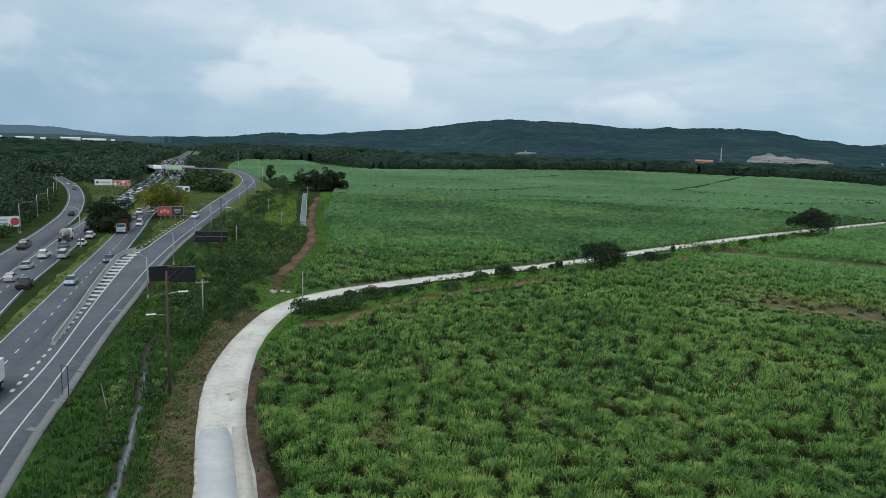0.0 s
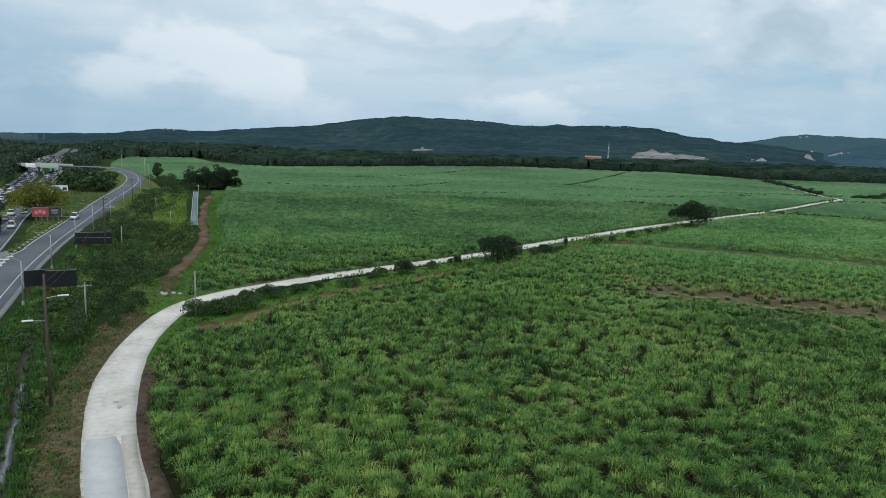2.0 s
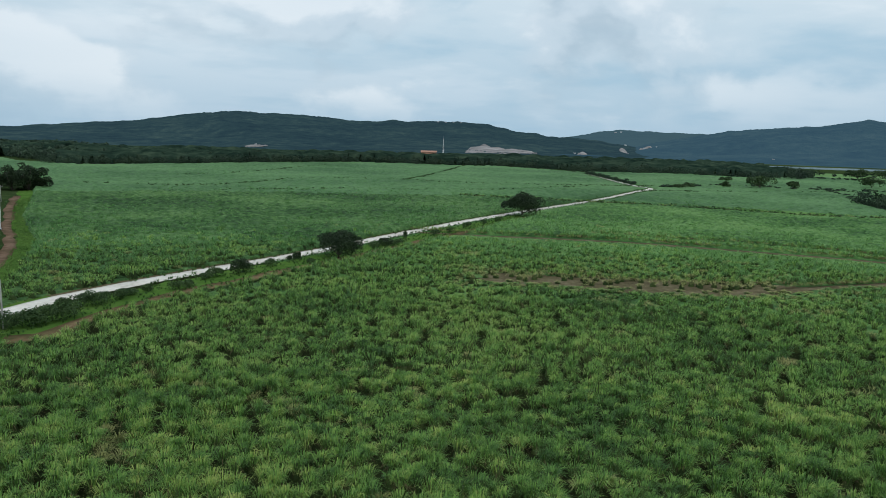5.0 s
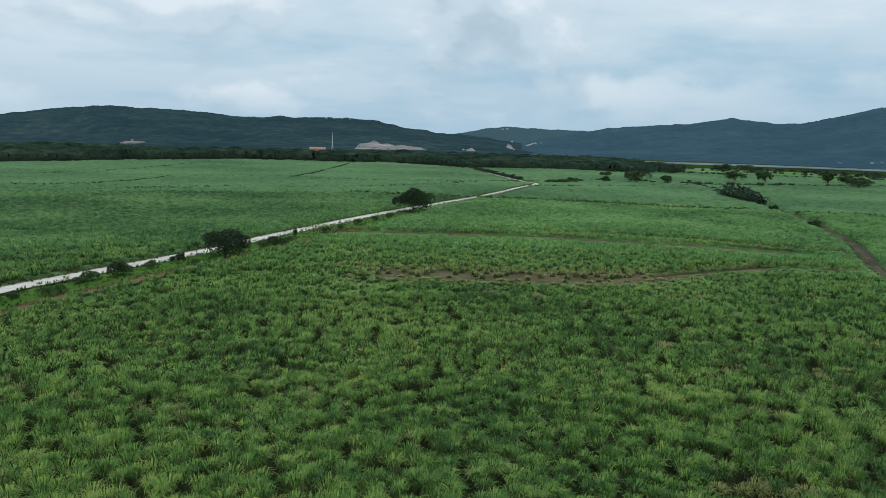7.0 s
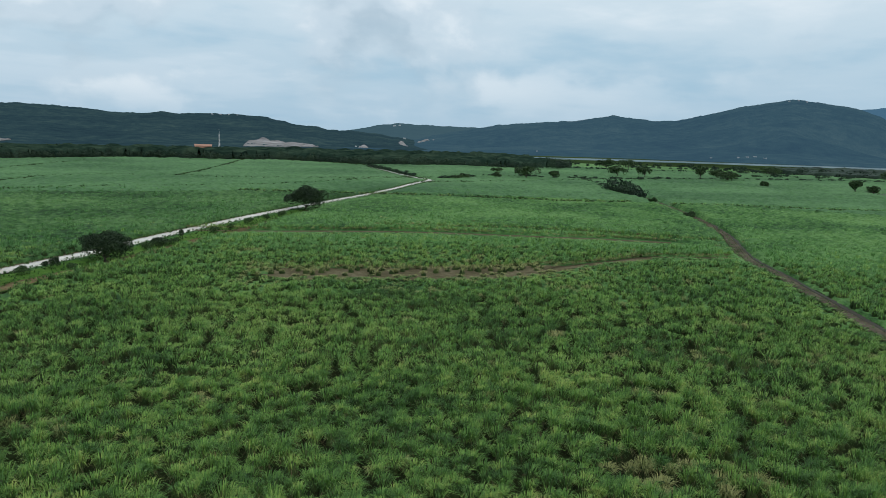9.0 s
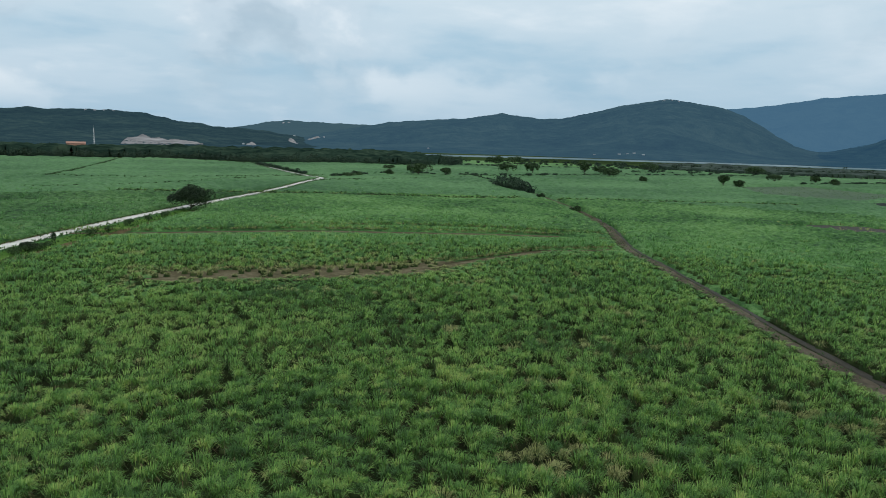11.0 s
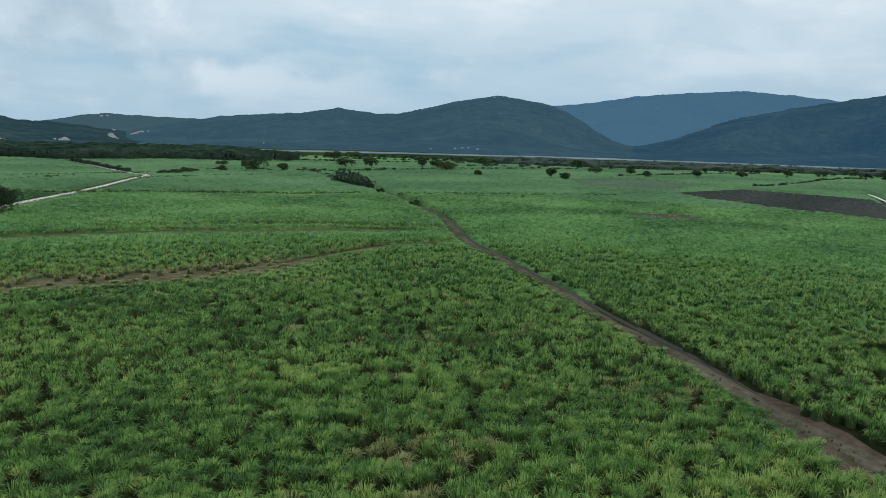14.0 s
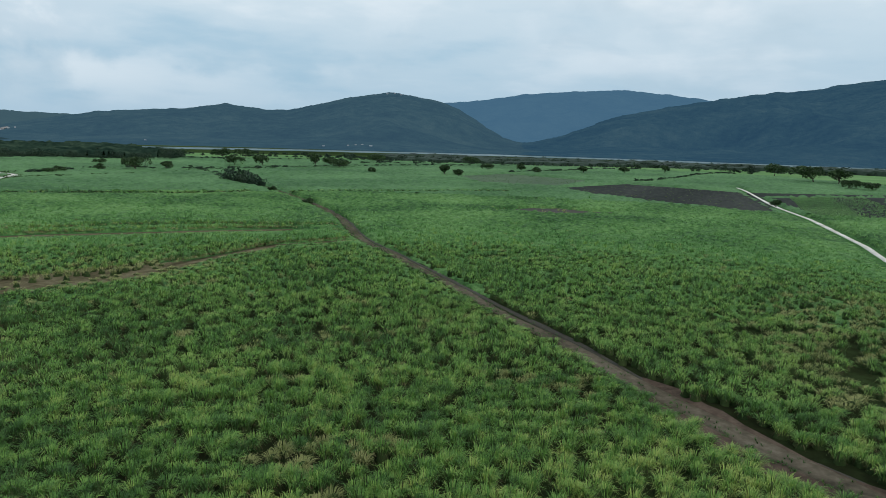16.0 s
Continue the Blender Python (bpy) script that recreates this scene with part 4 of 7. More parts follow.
def cane_canopy(r0, r1, da, dr, seed, mat, where, label):
    """The closed leaf top of the farther cane: a sheet that rises and falls with its tussocks and drops to the ground at gaps."""
    rnd = np.random.RandomState(seed)
    rad = [r0]
    while rad[-1] < r1:
        rad.append(rad[-1] * (1 + dr))
    AZ, RD = np.meshgrid(np.radians(np.arange(-30, 103, da)), rad)
    AZ = AZ + np.radians(rnd.uniform(-0.35, 0.35, AZ.shape) * da)
    RD = RD * (1 + rnd.uniform(-0.35, 0.35, RD.shape) * dr)
    x, y = (RD * np.sin(AZ)).ravel(), (RD * np.cos(AZ)).ravel()
    k = np.flatnonzero(where(x, y))
    ok = np.zeros(len(x), bool)
    ok[k] = in_cane(x[k], y[k])
    k = np.flatnonzero(ok)
    z = np.zeros(len(x)) - 0.05
    bare = in_bare(x[k], y[k])
    rise = np.clip(0.2 + (RD.ravel()[k] - 150) / 110, 0.2, 1)
    z[k] = np.where(bare, -0.05, rise * low_edge(x[k], y[k]) * crown_tops(x[k], y[k], 0.95, 1.95, seed, 2.4, 0.42) + 0.12 * lumps(x[k], y[k], 18) + 0.12 * lumps(y[k], x[k], 7))
    if r0 < 200:
        z[:AZ.shape[1]] = -0.05
    n, m = AZ.shape
    idx = np.arange(n * m).reshape(n, m)
    q = np.stack([idx[:-1, :-1], idx[1:, :-1], idx[1:, 1:], idx[:-1, 1:]], -1).reshape(-1, 4)
    q = q[(z[q] > 0).any(1)]
    used, inv = np.unique(q.ravel(), return_inverse=True)
    V = np.stack([x[used], y[used], z[used]], -1)
    tagged(solid("cane_canopy", fast_mesh("cane_canopy", V, inv.reshape(-1, 4)), mat), label, "sugar cane", kind="stuff")


def crown_tops(x, y, lo, hi, seed, cell=11.0, wide=0.55):
    """Height of a closed stand at x, y: the highest of the rounded crowns that stand there, one for each cell of a loose grid."""
    ix, iy = np.floor(x / cell).astype(int), np.floor(y / cell).astype(int)

    def rand(i, j, k):
        v = np.sin(i * 127.1 + j * 311.7 + k * 74.7 + seed) * 43758.5453
        return v - np.floor(v)

    z = np.full(x.shape, lo * 0.62)
    for di in (-1, 0, 1):
        for dj in (-1, 0, 1):
            i, j = ix + di, iy + dj
            cx, cy = (i + rand(i, j, 1)) * cell, (j + rand(i, j, 2)) * cell
            r = cell * (wide + 0.5 * rand(i, j, 3))
            top = lo + (hi - lo) * (0.35 + 0.65 * rand(i, j, 4) + 0.3 * lumps(cx, cy, 70))
            d = np.hypot(x - cx, y - cy) / r
            z = np.maximum(z, np.where(d < 1, top * (0.3 + 0.7 * np.sqrt(np.clip(1 - d * d, 0, 1))), 0))
    return z


build_cane()


def cane_faces():
    """Dead leaves and stalks showing where a cane block ends at a drain."""
    rnd = np.random.RandomState(77)
    ex, ey = [], []
    for f, g in zip(FURROWS[:5] + [BARE], GAPS[:5] + (5.5,)):
        line = smooth_line(f[:, :2], 0.3)[:, :2]
        r = np.hypot(line[:, 0], line[:, 1])[:, None]
        p = line * (1 + (g + 0.5) / r) + rnd.normal(0, 0.35, line.shape)
        ex += list(p[:, 0])
        ey += list(p[:, 1])
    ex, ey = np.array(ex), np.array(ey)
    for half, mat in ((0, M_SKIRT), (1, M_CANE_DRY), (2, M_CANE_MID)):
        fx, fy = ex[half::3], ey[half::3]
        V, F = mop_heads(fx, fy, 14, rnd.uniform(1.2, 1.8, len(fx)), 0.8, 0.1, 2, rnd, half < 2)
        tagged(solid("cane_edge", fast_mesh("cane_edge", V, F), mat), "ragged leaves at the edge of a cane block", "sugar cane", kind="stuff")


cane_faces()


def in_north(x, y):
    return inside(x, y, NORTH) | inside(x, y, RAMP_FIELD)


def in_south(x, y):
    return ~in_north(x, y)


# the outer ring takes the canopy colour with haze painted in
for r0, r1, da, dr, south, north in ((122, 330, 0.19, 0.0042, M_CANE_TOP, M_CANE_TOP_NORTH), (330, 760, 0.18, 0.008, M_CANE_TOP_HAZED, M_CANE_TOP_HAZED)):
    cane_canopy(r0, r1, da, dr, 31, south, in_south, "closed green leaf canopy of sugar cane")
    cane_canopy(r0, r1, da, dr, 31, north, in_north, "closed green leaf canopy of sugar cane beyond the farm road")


def leaf_cloud(blobs, n, size, rnd, flat=0.5):
    """n leaves over the shells of blobs (x, y, z, rx, ry, rz): rhombs of about that size."""
    B = np.asarray(blobs, float)
    wgt = (B[:, 3] * B[:, 4]) ** 0.9
    which = rnd.choice(len(B), n, p=wgt / wgt.sum())
    d = rnd.normal(0, 1, (n, 3))
    d /= np.linalg.norm(d, axis=1)[:, None]
    d[:, 2] = np.where((d[:, 2] < -0.25) & (rnd.uniform(0, 1, n) < 0.7), -d[:, 2], d[:, 2])
    rad = rnd.uniform(0.72, 1.1, n) ** 1.0
    b = B[which]
    c = b[:, :3] + d * b[:, 3:] * rad[:, None]
    nrm = d * (1 - flat) + rnd.normal(0, 0.55, (n, 3)) + np.array([0, 0, flat * 0.6])
    nrm /= np.linalg.norm(nrm, axis=1)[:, None]
    u = np.cross(nrm, rnd.normal(0, 1, (n, 3)))
    u /= np.linalg.norm(u, axis=1)[:, None] + 1e-9
    v = np.cross(nrm, u)
    s = (size * rnd.uniform(0.6, 1.4, n))[:, None]
    V = np.stack([c - u * s, c - v * s * 0.6, c + u * s, c + v * s * 0.6], 1).reshape(-1, 3)
    F = np.arange(4 * n).reshape(n, 4)
    return V, F


def crown_blobs(h, w, count, rnd, base=0.35, spread=1.0):
    out = []
    for k in range(count):
        a, r = rnd.uniform(0, 6.28), w * 0.39 * math.sqrt(rnd.uniform(0, 1)) * spread
        rr = w * rnd.uniform(0.10, 0.20)
        rz = min(rr * 0.85, h * 0.26)
        zc = h * base + rz * 0.7 + (h * (1 - base) - rz * 1.75) * rnd.uniform(0, 1) ** 0.7 * (1 - 0.45 * (r / (w * 0.4)) ** 2)
        out.append((r * math.cos(a), r * math.sin(a), zc, rr, rr, rz))
    return out


def make_tree(m, h, w, n, size, mat, label, seed, blobs=9, base=0.35, category="tree", group="", name="tree"):
    rnd = np.random.RandomState(seed)
    t = thing(name, m, label, category, group)
    bl = crown_blobs(h, w, blobs, rnd, base)
    bm = bmesh.new()
    r = max(0.10, h * 0.03)
    fork = (rnd.uniform(-0.1, 0.1) * h, rnd.uniform(-0.1, 0.1) * h, h * base * 0.75)
    tube(bm, [(0, 0, -0.1), (fork[0] * 0.4, fork[1] * 0.4, fork[2] * 0.5), fork], r * 1.3, r * 0.85, 7)
    for b in bl[:7]:
        mid = [(fork[k] + b[k]) / 2 + rnd.uniform(-0.04, 0.04) * h for k in range(3)]
        tube(bm, [fork, mid, b[:3]], r * 0.6, r * 0.15, 5)
    part("trunk", bm, M_BARK, t, smooth=True)
    V, F = leaf_cloud(bl, n, size, rnd)
    solid("crown", fast_mesh("crown", V, F), mat, t)
    return t


def make_shrub_stuff(name, xs, ys, hs, ws, n, size, mat, label, seed, category="scrub"):
    rnd = np.random.RandomState(seed)
    Vs, Fs, o = [], [], 0
    for x, y, h, w in zip(xs, ys, hs, ws):
        bl = []
        for k in range(4):
            a, r = rnd.uniform(0, 6.28), w * rnd.uniform(0.05, 0.33)
            zc = h * rnd.uniform(0.35, 0.68)
            bl.append((x + r * math.cos(a), y + r * math.sin(a), zc, w * 0.28, w * 0.28, h - zc if h - zc < zc else zc))
        V, F = leaf_cloud(bl, n, size * w ** 0.5, rnd, 0.4)
        Vs.append(V), Fs.append(F + o)
        o += len(V)
    ob = solid(name, fast_mesh(name, np.vstack(Vs), np.vstack(Fs)), mat)
    return tagged(ob, label, category, kind="stuff")


def scatter(poly, count, seed, lines=(), gap=3.0):
    rnd = np.random.RandomState(seed)
    px, py = [p[0] for p in poly], [p[1] for p in poly]
    x, y = rnd.uniform(min(px), max(px), count * 6), rnd.uniform(min(py), max(py), count * 6)
    k = inside(x, y, poly)
    for l, gp in lines:
        k &= dist_line(x, y, l) > gp
    return x[k][:count], y[k][:count], rnd


DITCH = smooth_line([(-40, 98), (-36.5, 86), (-32.9, 75.9), (-30.5, 69.3), (-28.8, 64.4), (-26.8, 57.9), (-25.5, 53.8), (-24.4, 50), (-21, 36)], 2)
SCRUB = [(-22, 35), (-27, 50), (-31, 63), (-36, 76), (-42, 96), (-49, 122), (-56, 153), (-65, 200), (-74, 250), (-82, 300), (-92, 350), (-110, 395), (-95, 425), (-70, 345), (-58, 300), (-53, 262), (-45, 228), (-37, 185), (-35, 158), (-34, 138), (-33, 120), (-37, 105), (-34, 88), (-30, 74), (-25, 58), (-20, 40)]
keep_off = [(DITCH, 1.2), (DIRT, 5.5), (C_MID, 7.0), (CHAN, 2.6), (RED, 2.2)]
MEADOW = [(-45, 200), (-52, 205), (-63, 250), (-76, 318), (-66, 318), (-56, 268), (-48, 230)]
sx, sy, srnd = scatter(SCRUB, 1250, 4, keep_off)
tall = np.clip((sy - 60) / 75, 0.4, 1)
bulk = srnd.uniform(0, 1, len(sx)) ** 2.2
stand = (lumps(sx, sy, 13) + 0.5 * lumps(sy, sx, 30) > -0.25) | (sy < 95)
stand &= ~inside(sx, sy, MEADOW) | (srnd.uniform(0, 1, len(sx)) < 0.25)
sx, sy, tall, bulk = sx[stand], sy[stand], tall[stand], bulk[stand]
big = bulk > np.where((sy > 150) & (sy < 330), 0.6, 0.36)
for nm, sel, leafmat, lab in (("scrub", ~big, M_SCRUB, "low light green roadside scrub"), ("dark_scrub", big, M_BUSH, "dense dark green roadside bushes")):
    make_shrub_stuff(nm, sx[sel], sy[sel], (0.6 + 2.7 * bulk[sel]) * tall[sel] + 0.3, (1.4 + 3.9 * bulk[sel]) * (0.55 + 0.45 * tall[sel]), 120 if nm == "scrub" else 260, 0.085, leafmat, lab, 5)
HEDGE = [(-22.2, 109.1, 2.5), (-20.6, 109.3, 2.4), (-19.1, 109.8, 2.6), (-17.6, 110.7, 2.5), (-16.0, 111.3, 2.6), (-14.5, 112.3, 2.6), (-13.1, 114.4, 2.4), (-15.2, 119.6, 1.8), (-13.4, 120.7, 2.0), (-11.6, 119.9, 2.6), (-10.2, 121.9, 1.8), (-7.7, 124.5, 1.7), (-6.3, 127.0, 1.2), (-3.9, 129.8, 1.2), (0.9, 130.0, 1.5), (2.8, 131.3, 1.3), (5.9, 138.8, 1.6), (7.7, 140.8, 1.9), (14.2, 144.0, 2.1), (19.4, 148.5, 1.9), (28.1, 150.6, 1.2)]
FAR_HEDGE = [(47, 168.5, 1.8), (50, 170, 1.6), (52.5, 172, 1.8), (55, 174.5, 1.5), (70, 189, 1.6), (77, 195, 1.4), (86, 203, 1.8), (96, 212, 1.5), (104, 219, 1.6)]
brnd = np.random.RandomState(8)
hx, hy, hh = (np.array([p[k] for p in HEDGE + FAR_HEDGE]) for k in range(3))
make_shrub_stuff("roadside_bush", hx, hy, hh, 1.2 + hh * brnd.uniform(0.9, 1.4, len(hx)), 900, 0.066, M_BUSH, "leafy dark green bushes along the farm road", 9, "bush")
make_shrub_stuff("dark_bush", np.array([11.4, 12.6, 23.6, 24.9, 25.8, 50, 57.5]), np.array([141.8, 142.8, 153.1, 153.3, 154.1, 171, 178]), np.array([2.9, 3.0, 1.6, 2.1, 2.1, 2.2, 3.0]), np.array([3.2, 3.0, 1.2, 1.3, 1.2, 4.6, 1.6]), 800, 0.08, M_LEAF_DARK, "dark upright bushes beside the farm road", 10, "bush")
make_shrub_stuff("bend_bush", np.array([-33, -31.5, -34.5, -32.5, -31.5, -35, -34, -36.5, -31]), np.array([107, 111, 114, 118, 103, 99, 95, 104, 115]), np.array([2.0, 2.2, 2.6, 1.8, 1.5, 2.0, 1.8, 2.4, 1.5]), np.array([3.6, 3.2, 4.2, 3.0, 2.4, 3.4, 3.0, 4.0, 2.4]), 900, 0.068, M_BUSH, "dense dark bushes at the road bend", 11, "bush")

wx, wy, ww = [], [], []
for f, ln in enumerate(FURROWS):
    for p in smooth_line(ln[:, :2], 1.3):
        if f in (2, 3, 5, 6, 7, 8, 9, 11) and brnd.uniform() < 0.85:
            wx.append(p[0] + brnd.normal(0, 0.3)), wy.append(p[1] + brnd.normal(0, 0.3)), ww.append(p)
make_shrub_stuff("furrow_weeds", np.array(wx), np.array(wy), brnd.uniform(1.0, 1.8, len(wx)), brnd.uniform(1.5, 2.6, len(wx)), 16, 0.26, M_BUSH, "dark weeds along the drains between cane blocks", 13)

# trees one can tell apart
make_tree(pose(35.2, 156.4, 0), 6.8, 11.5, 10000, 0.17, M_LEAF_DARK, "spreading dark green tree beside the farm road", 21, 30, 0.16)
make_tree(pose(120.1, 233, 0), 9.2, 15.5, 10000, 0.23, M_LEAF_DARK, "broad dark green tree beside the farm road", 22, 30, 0.16)
for k, (x, y, h, w) in enumerate([(-69.5, 356, 12, 14), (-63, 352, 11.5, 13), (-57.5, 353, 12.5, 13), (-52.5, 356, 11, 10), (-60, 362, 13, 14)]):
    make_tree(pose(x, y, 0), h, w, 2600, 0.36, M_LEAF_DARK, "dark leafy tree in a clump at the field edge", 30 + k, 26, -0.04, group="field edge clump")
make_tree(pose(-99.4, 411, 0), 10, 10, 1600, 0.36, M_LEAF, "small rounded green tree near the ramp", 36, 7, 0.25)
make_tree(pose(-91, 193, 0), 10.8, 13, 11000, 0.24, M_LEAF_DARK, "dense dark tree on the grassy median", 37, 34, -0.06)
make_tree(pose(-89.6, 230, 0), 12, 17.5, 11000, 0.26, M_LEAF_YELLOW, "broad tree covered with yellow blossom", 38, 26, 0.08)
for k, (x, y, h, w) in enumerate([(355.7, 358, 8, 18), (371, 347, 6, 9), (405, 445, 4, 11), (300, 368, 3.2, 10), (461, 363, 8, 19), (472, 346, 8.6, 18), (503, 316, 10, 14), (497, 290, 6.7, 19), (459, 241, 4.6, 7), (479, 192, 7.8, 8.5), (488, 185, 5, 8), (367.3, -20, 3.4, 5), (768, -37, 10.5, 26), (745, -60, 10, 24), (643, -60, 12, 22), (625, -75, 11, 18), (554, -75, 6.5, 14), (548, -86, 6, 14), (276, 196, 3, 4), (239, 153, 2.3, 5), (534, 320, 7, 15), (520, 300, 6, 14), (606, 464, 9, 24), (585, 475, 9, 22), (372, 375, 4, 7), (340, 372, 4.5, 8), (310, 372, 3.6, 9), (640, 330, 8, 22), (690, 250, 8, 20), (600, 170, 6, 9), (575, 150, 5, 8), (620, 120, 6, 9), (650, 90, 6, 10), (700, 60, 7, 10), (585, 195, 6, 12)]):
    make_tree(pose(x, y, 0), h * 1.2, w, 1100, 0.06 * h + 0.16, M_LEAF, "dark spreading tree among distant fields" if h > 5 else "low dark bush among distant fields", 60 + k, 14, 0.30 if h > 5 else 0.06, group="scattered field trees")


def woods(name, crowns, n, mat, label, seed, leaf=0.55):
    """crowns: rows of x, y, height, width."""
    rnd = np.random.RandomState(seed)
    Vs, Fs, o = [], [], 0
    for x, y, h, w in crowns:
        bl = []
        for k in range(3):
            a = rnd.uniform(0, 6.28)
            bl.append((x + 0.28 * w * math.cos(a), y + 0.28 * w * math.sin(a), h * 0.3, w * 0.3, w * 0.3, h * 0.32))
        for k in range(5):
            a, r = rnd.uniform(0, 6.28), w * rnd.uniform(0.1, 0.34)
            rz = h * rnd.uniform(0.2, 0.32)
            bl.append((x + r * math.cos(a), y + r * math.sin(a), h - rz - rnd.uniform(0, 0.25) * h, w * rnd.uniform(0.22, 0.32), w * rnd.uniform(0.22, 0.32), rz))
        bl.append((x, y, h * 0.3, w * 0.42, w * 0.42, h * 0.3))
        V, F = leaf_cloud(bl, n, leaf * w ** 0.5 / 2.6, rnd, 0.45)
        Vs.append(V), Fs.append(F + o)
        o += len(V)
    ob = solid(name, fast_mesh(name, np.vstack(Vs), np.vstack(Fs)), mat)
    return tagged(ob, label, "woods", kind="stuff")


def wood_rows(poly, count, seed, h0, h1, lines=()):
    x, y, rnd = scatter(poly, count, seed, lines)
    h = rnd.uniform(h0, h1, len(x)) * (1 + 0.15 * lumps(x, y, 60))
    return np.stack([x, y, h, h * rnd.uniform(1.1, 1.7, len(x))], 1)


def canopy(name, poly, lo, hi, seed, label, da=0.17, dr=0.0055, mat=None, cell=14.0):
    """The closed top of a wood seen from afar: a rough sheet that rises and falls with its crowns."""
    rnd = np.random.RandomState(seed)
    X, Y = np.array([p[0] for p in poly]), np.array([p[1] for p in poly])
    A, R = np.degrees(np.arctan2(X, Y)), np.hypot(X, Y)
    az = np.arange(A.min(), A.max(), da)
    rad = [max(60, R.min())]
    while rad[-1] < R.max():
        rad.append(rad[-1] * (1 + dr))
    AZ, RD = np.meshgrid(az, rad)
    AZ = AZ + rnd.uniform(-0.4, 0.4, AZ.shape) * da
    RD = RD * (1 + rnd.uniform(-0.4, 0.4, RD.shape) * dr)
    x, y = (RD * np.sin(np.radians(AZ))), (RD * np.cos(np.radians(AZ)))
    ok = inside(x.ravel(), y.ravel(), poly).reshape(x.shape)
    z = crown_tops(x, y, lo, hi, seed, cell)
    rim = ok.copy()
    rim[1:-1, 1:-1] &= ok[:-2, 1:-1] & ok[2:, 1:-1] & ok[1:-1, :-2] & ok[1:-1, 2:]
    z = np.where(rim, z, 0.0)
    n, m = x.shape
    idx = np.arange(n * m).reshape(n, m)
    q = np.stack([idx[:-1, :-1], idx[1:, :-1], idx[1:, 1:], idx[:-1, 1:]], -1).reshape(-1, 4)
    use = ok.ravel()[q].sum(1) == 4
    ob = solid(name, fast_mesh(name, np.stack([x, y, z], -1).reshape(-1, 3), q[use]), mat or M_CANOPY)
    return tagged(ob, label, "woods", kind="stuff")


LEFT_WOOD = [(-105, 150), (-119, 190), (-134, 232), (-160, 285), (-195, 342), (-232, 400), (-245, 480), (-285, 640), (-330, 780), (-420, 1000), (-470, 1120), (-900, 1120), (-700, 900), (-420, 500), (-280, 330), (-200, 230), (-130, 150)]
NEAR_WOOD = [(-105, 150), (-119, 190), (-134, 232), (-160, 285), (-195, 342), (-232, 400), (-245, 470), (-360, 470), (-280, 330), (-200, 230), (-130, 150)]
woods("woodland_near", wood_rows(NEAR_WOOD, 300, 70, 5, 10, [(D_MID, 7.5), (A_MID, 9)]), 300, M_LEAF_WOODS, "dense dark green trees beside the slip road", 69, 0.36)
HIGHWAY_END = [(-262, 790), (-300, 900), (-380, 1000), (-330, 1040), (-250, 1000), (-215, 880), (-210, 800)]
woods("highway_end_trees", wood_rows(HIGHWAY_END, 90, 68, 6, 10), 110, M_LEAF_WOODS, "dark trees where the highway bends away", 67, 0.6)
woods("woodland_left", wood_rows(LEFT_WOOD, 800, 71, 5, 10, [(D_MID, 8), (A_MID, 9)]), 80, M_LEAF_WOODS, "dense dark green woodland beside the highway", 72, 0.55)
canopy("woodland_left_canopy", [(-238, 400), (-250, 480), (-288, 640), (-343, 780), (-433, 1000), (-480, 1120), (-920, 1120), (-700, 900), (-420, 500), (-310, 390), (-270, 400), (-240, 385)], 4.5, 9.5, 171, "closed dark green canopy of the highway woodland")
ISLAND_WOOD = [(-128, 355), (-150, 420), (-140, 412), (-118, 395), (-102, 365), (-100, 330), (-112, 320)]
woods("island_thicket", wood_rows(ISLAND_WOOD, 45, 73, 4, 6.5, [(C_MID, 6), (B_MID, 7)]), 260, M_LEAF, "green thicket on the island beside the ramp", 74, 0.6)
EDGE = [(-101, 150), (-107, 170), (-117, 200), (-130, 232), (-152, 280), (-182, 334), (-214, 384), (-232, 400), (-200, 342), (-163, 285), (-140, 240), (-120, 190), (-108, 150)]
ex, ey, ernd = scatter(EDGE, 520, 91, [(D_MID, 4.6)])
make_shrub_stuff("slip_road_scrub", ex, ey, ernd.uniform(1.0, 3.6, len(ex)), ernd.uniform(2.5, 5.5, len(ex)), 90, 0.17, M_BUSH, "dark bushes along the slip road", 92)
MIDWOOD = [(-152, 352), (-172, 400), (-196, 445), (-222, 420), (-207, 390), (-182, 356)]
woods("slip_thicket", wood_rows(MIDWOOD, 90, 93, 5, 9, [(D_MID, 6), (A_MID, 6.5)]), 150, M_LEAF_WOODS, "dark trees between carriageway and slip road", 94, 0.6)
DEND = [(-215, 398), (-232, 418), (-250, 470), (-270, 470), (-262, 430), (-236, 392)]
woods("slip_end_trees", wood_rows(DEND, 45, 191, 7, 10.5), 160, M_LEAF_WOODS, "dark trees closing the end of the slip road", 192, 0.6)
BRIDGE_END = [(-187, 443), (-199, 470), (-212, 505), (-240, 500), (-236, 440), (-205, 425)]
woods("bridge_end_trees", wood_rows(BRIDGE_END, 60, 193, 6, 9.5, [(A_MID, 6)]), 150, M_LEAF_WOODS, "dark trees crowding the end of the bridge", 194, 0.6)
ABUT = [(-196, 452), (-206, 500), (-250, 640), (-290, 780), (-340, 900), (-430, 950), (-300, 660), (-262, 520), (-240, 440), (-210, 420)]
woods("highway_wood", wood_rows(ABUT, 230, 95, 6, 10, [(A_MID, 7)]), 110, M_LEAF_WOODS, "dark trees beside the far highway", 96, 0.7)
BETWEEN = [(-150, 395), (-172, 455), (-160, 468), (-146, 445), (-150, 470), (-165, 500), (-180, 560), (-205, 640), (-225, 640), (-200, 560), (-176, 500), (-160, 440)]
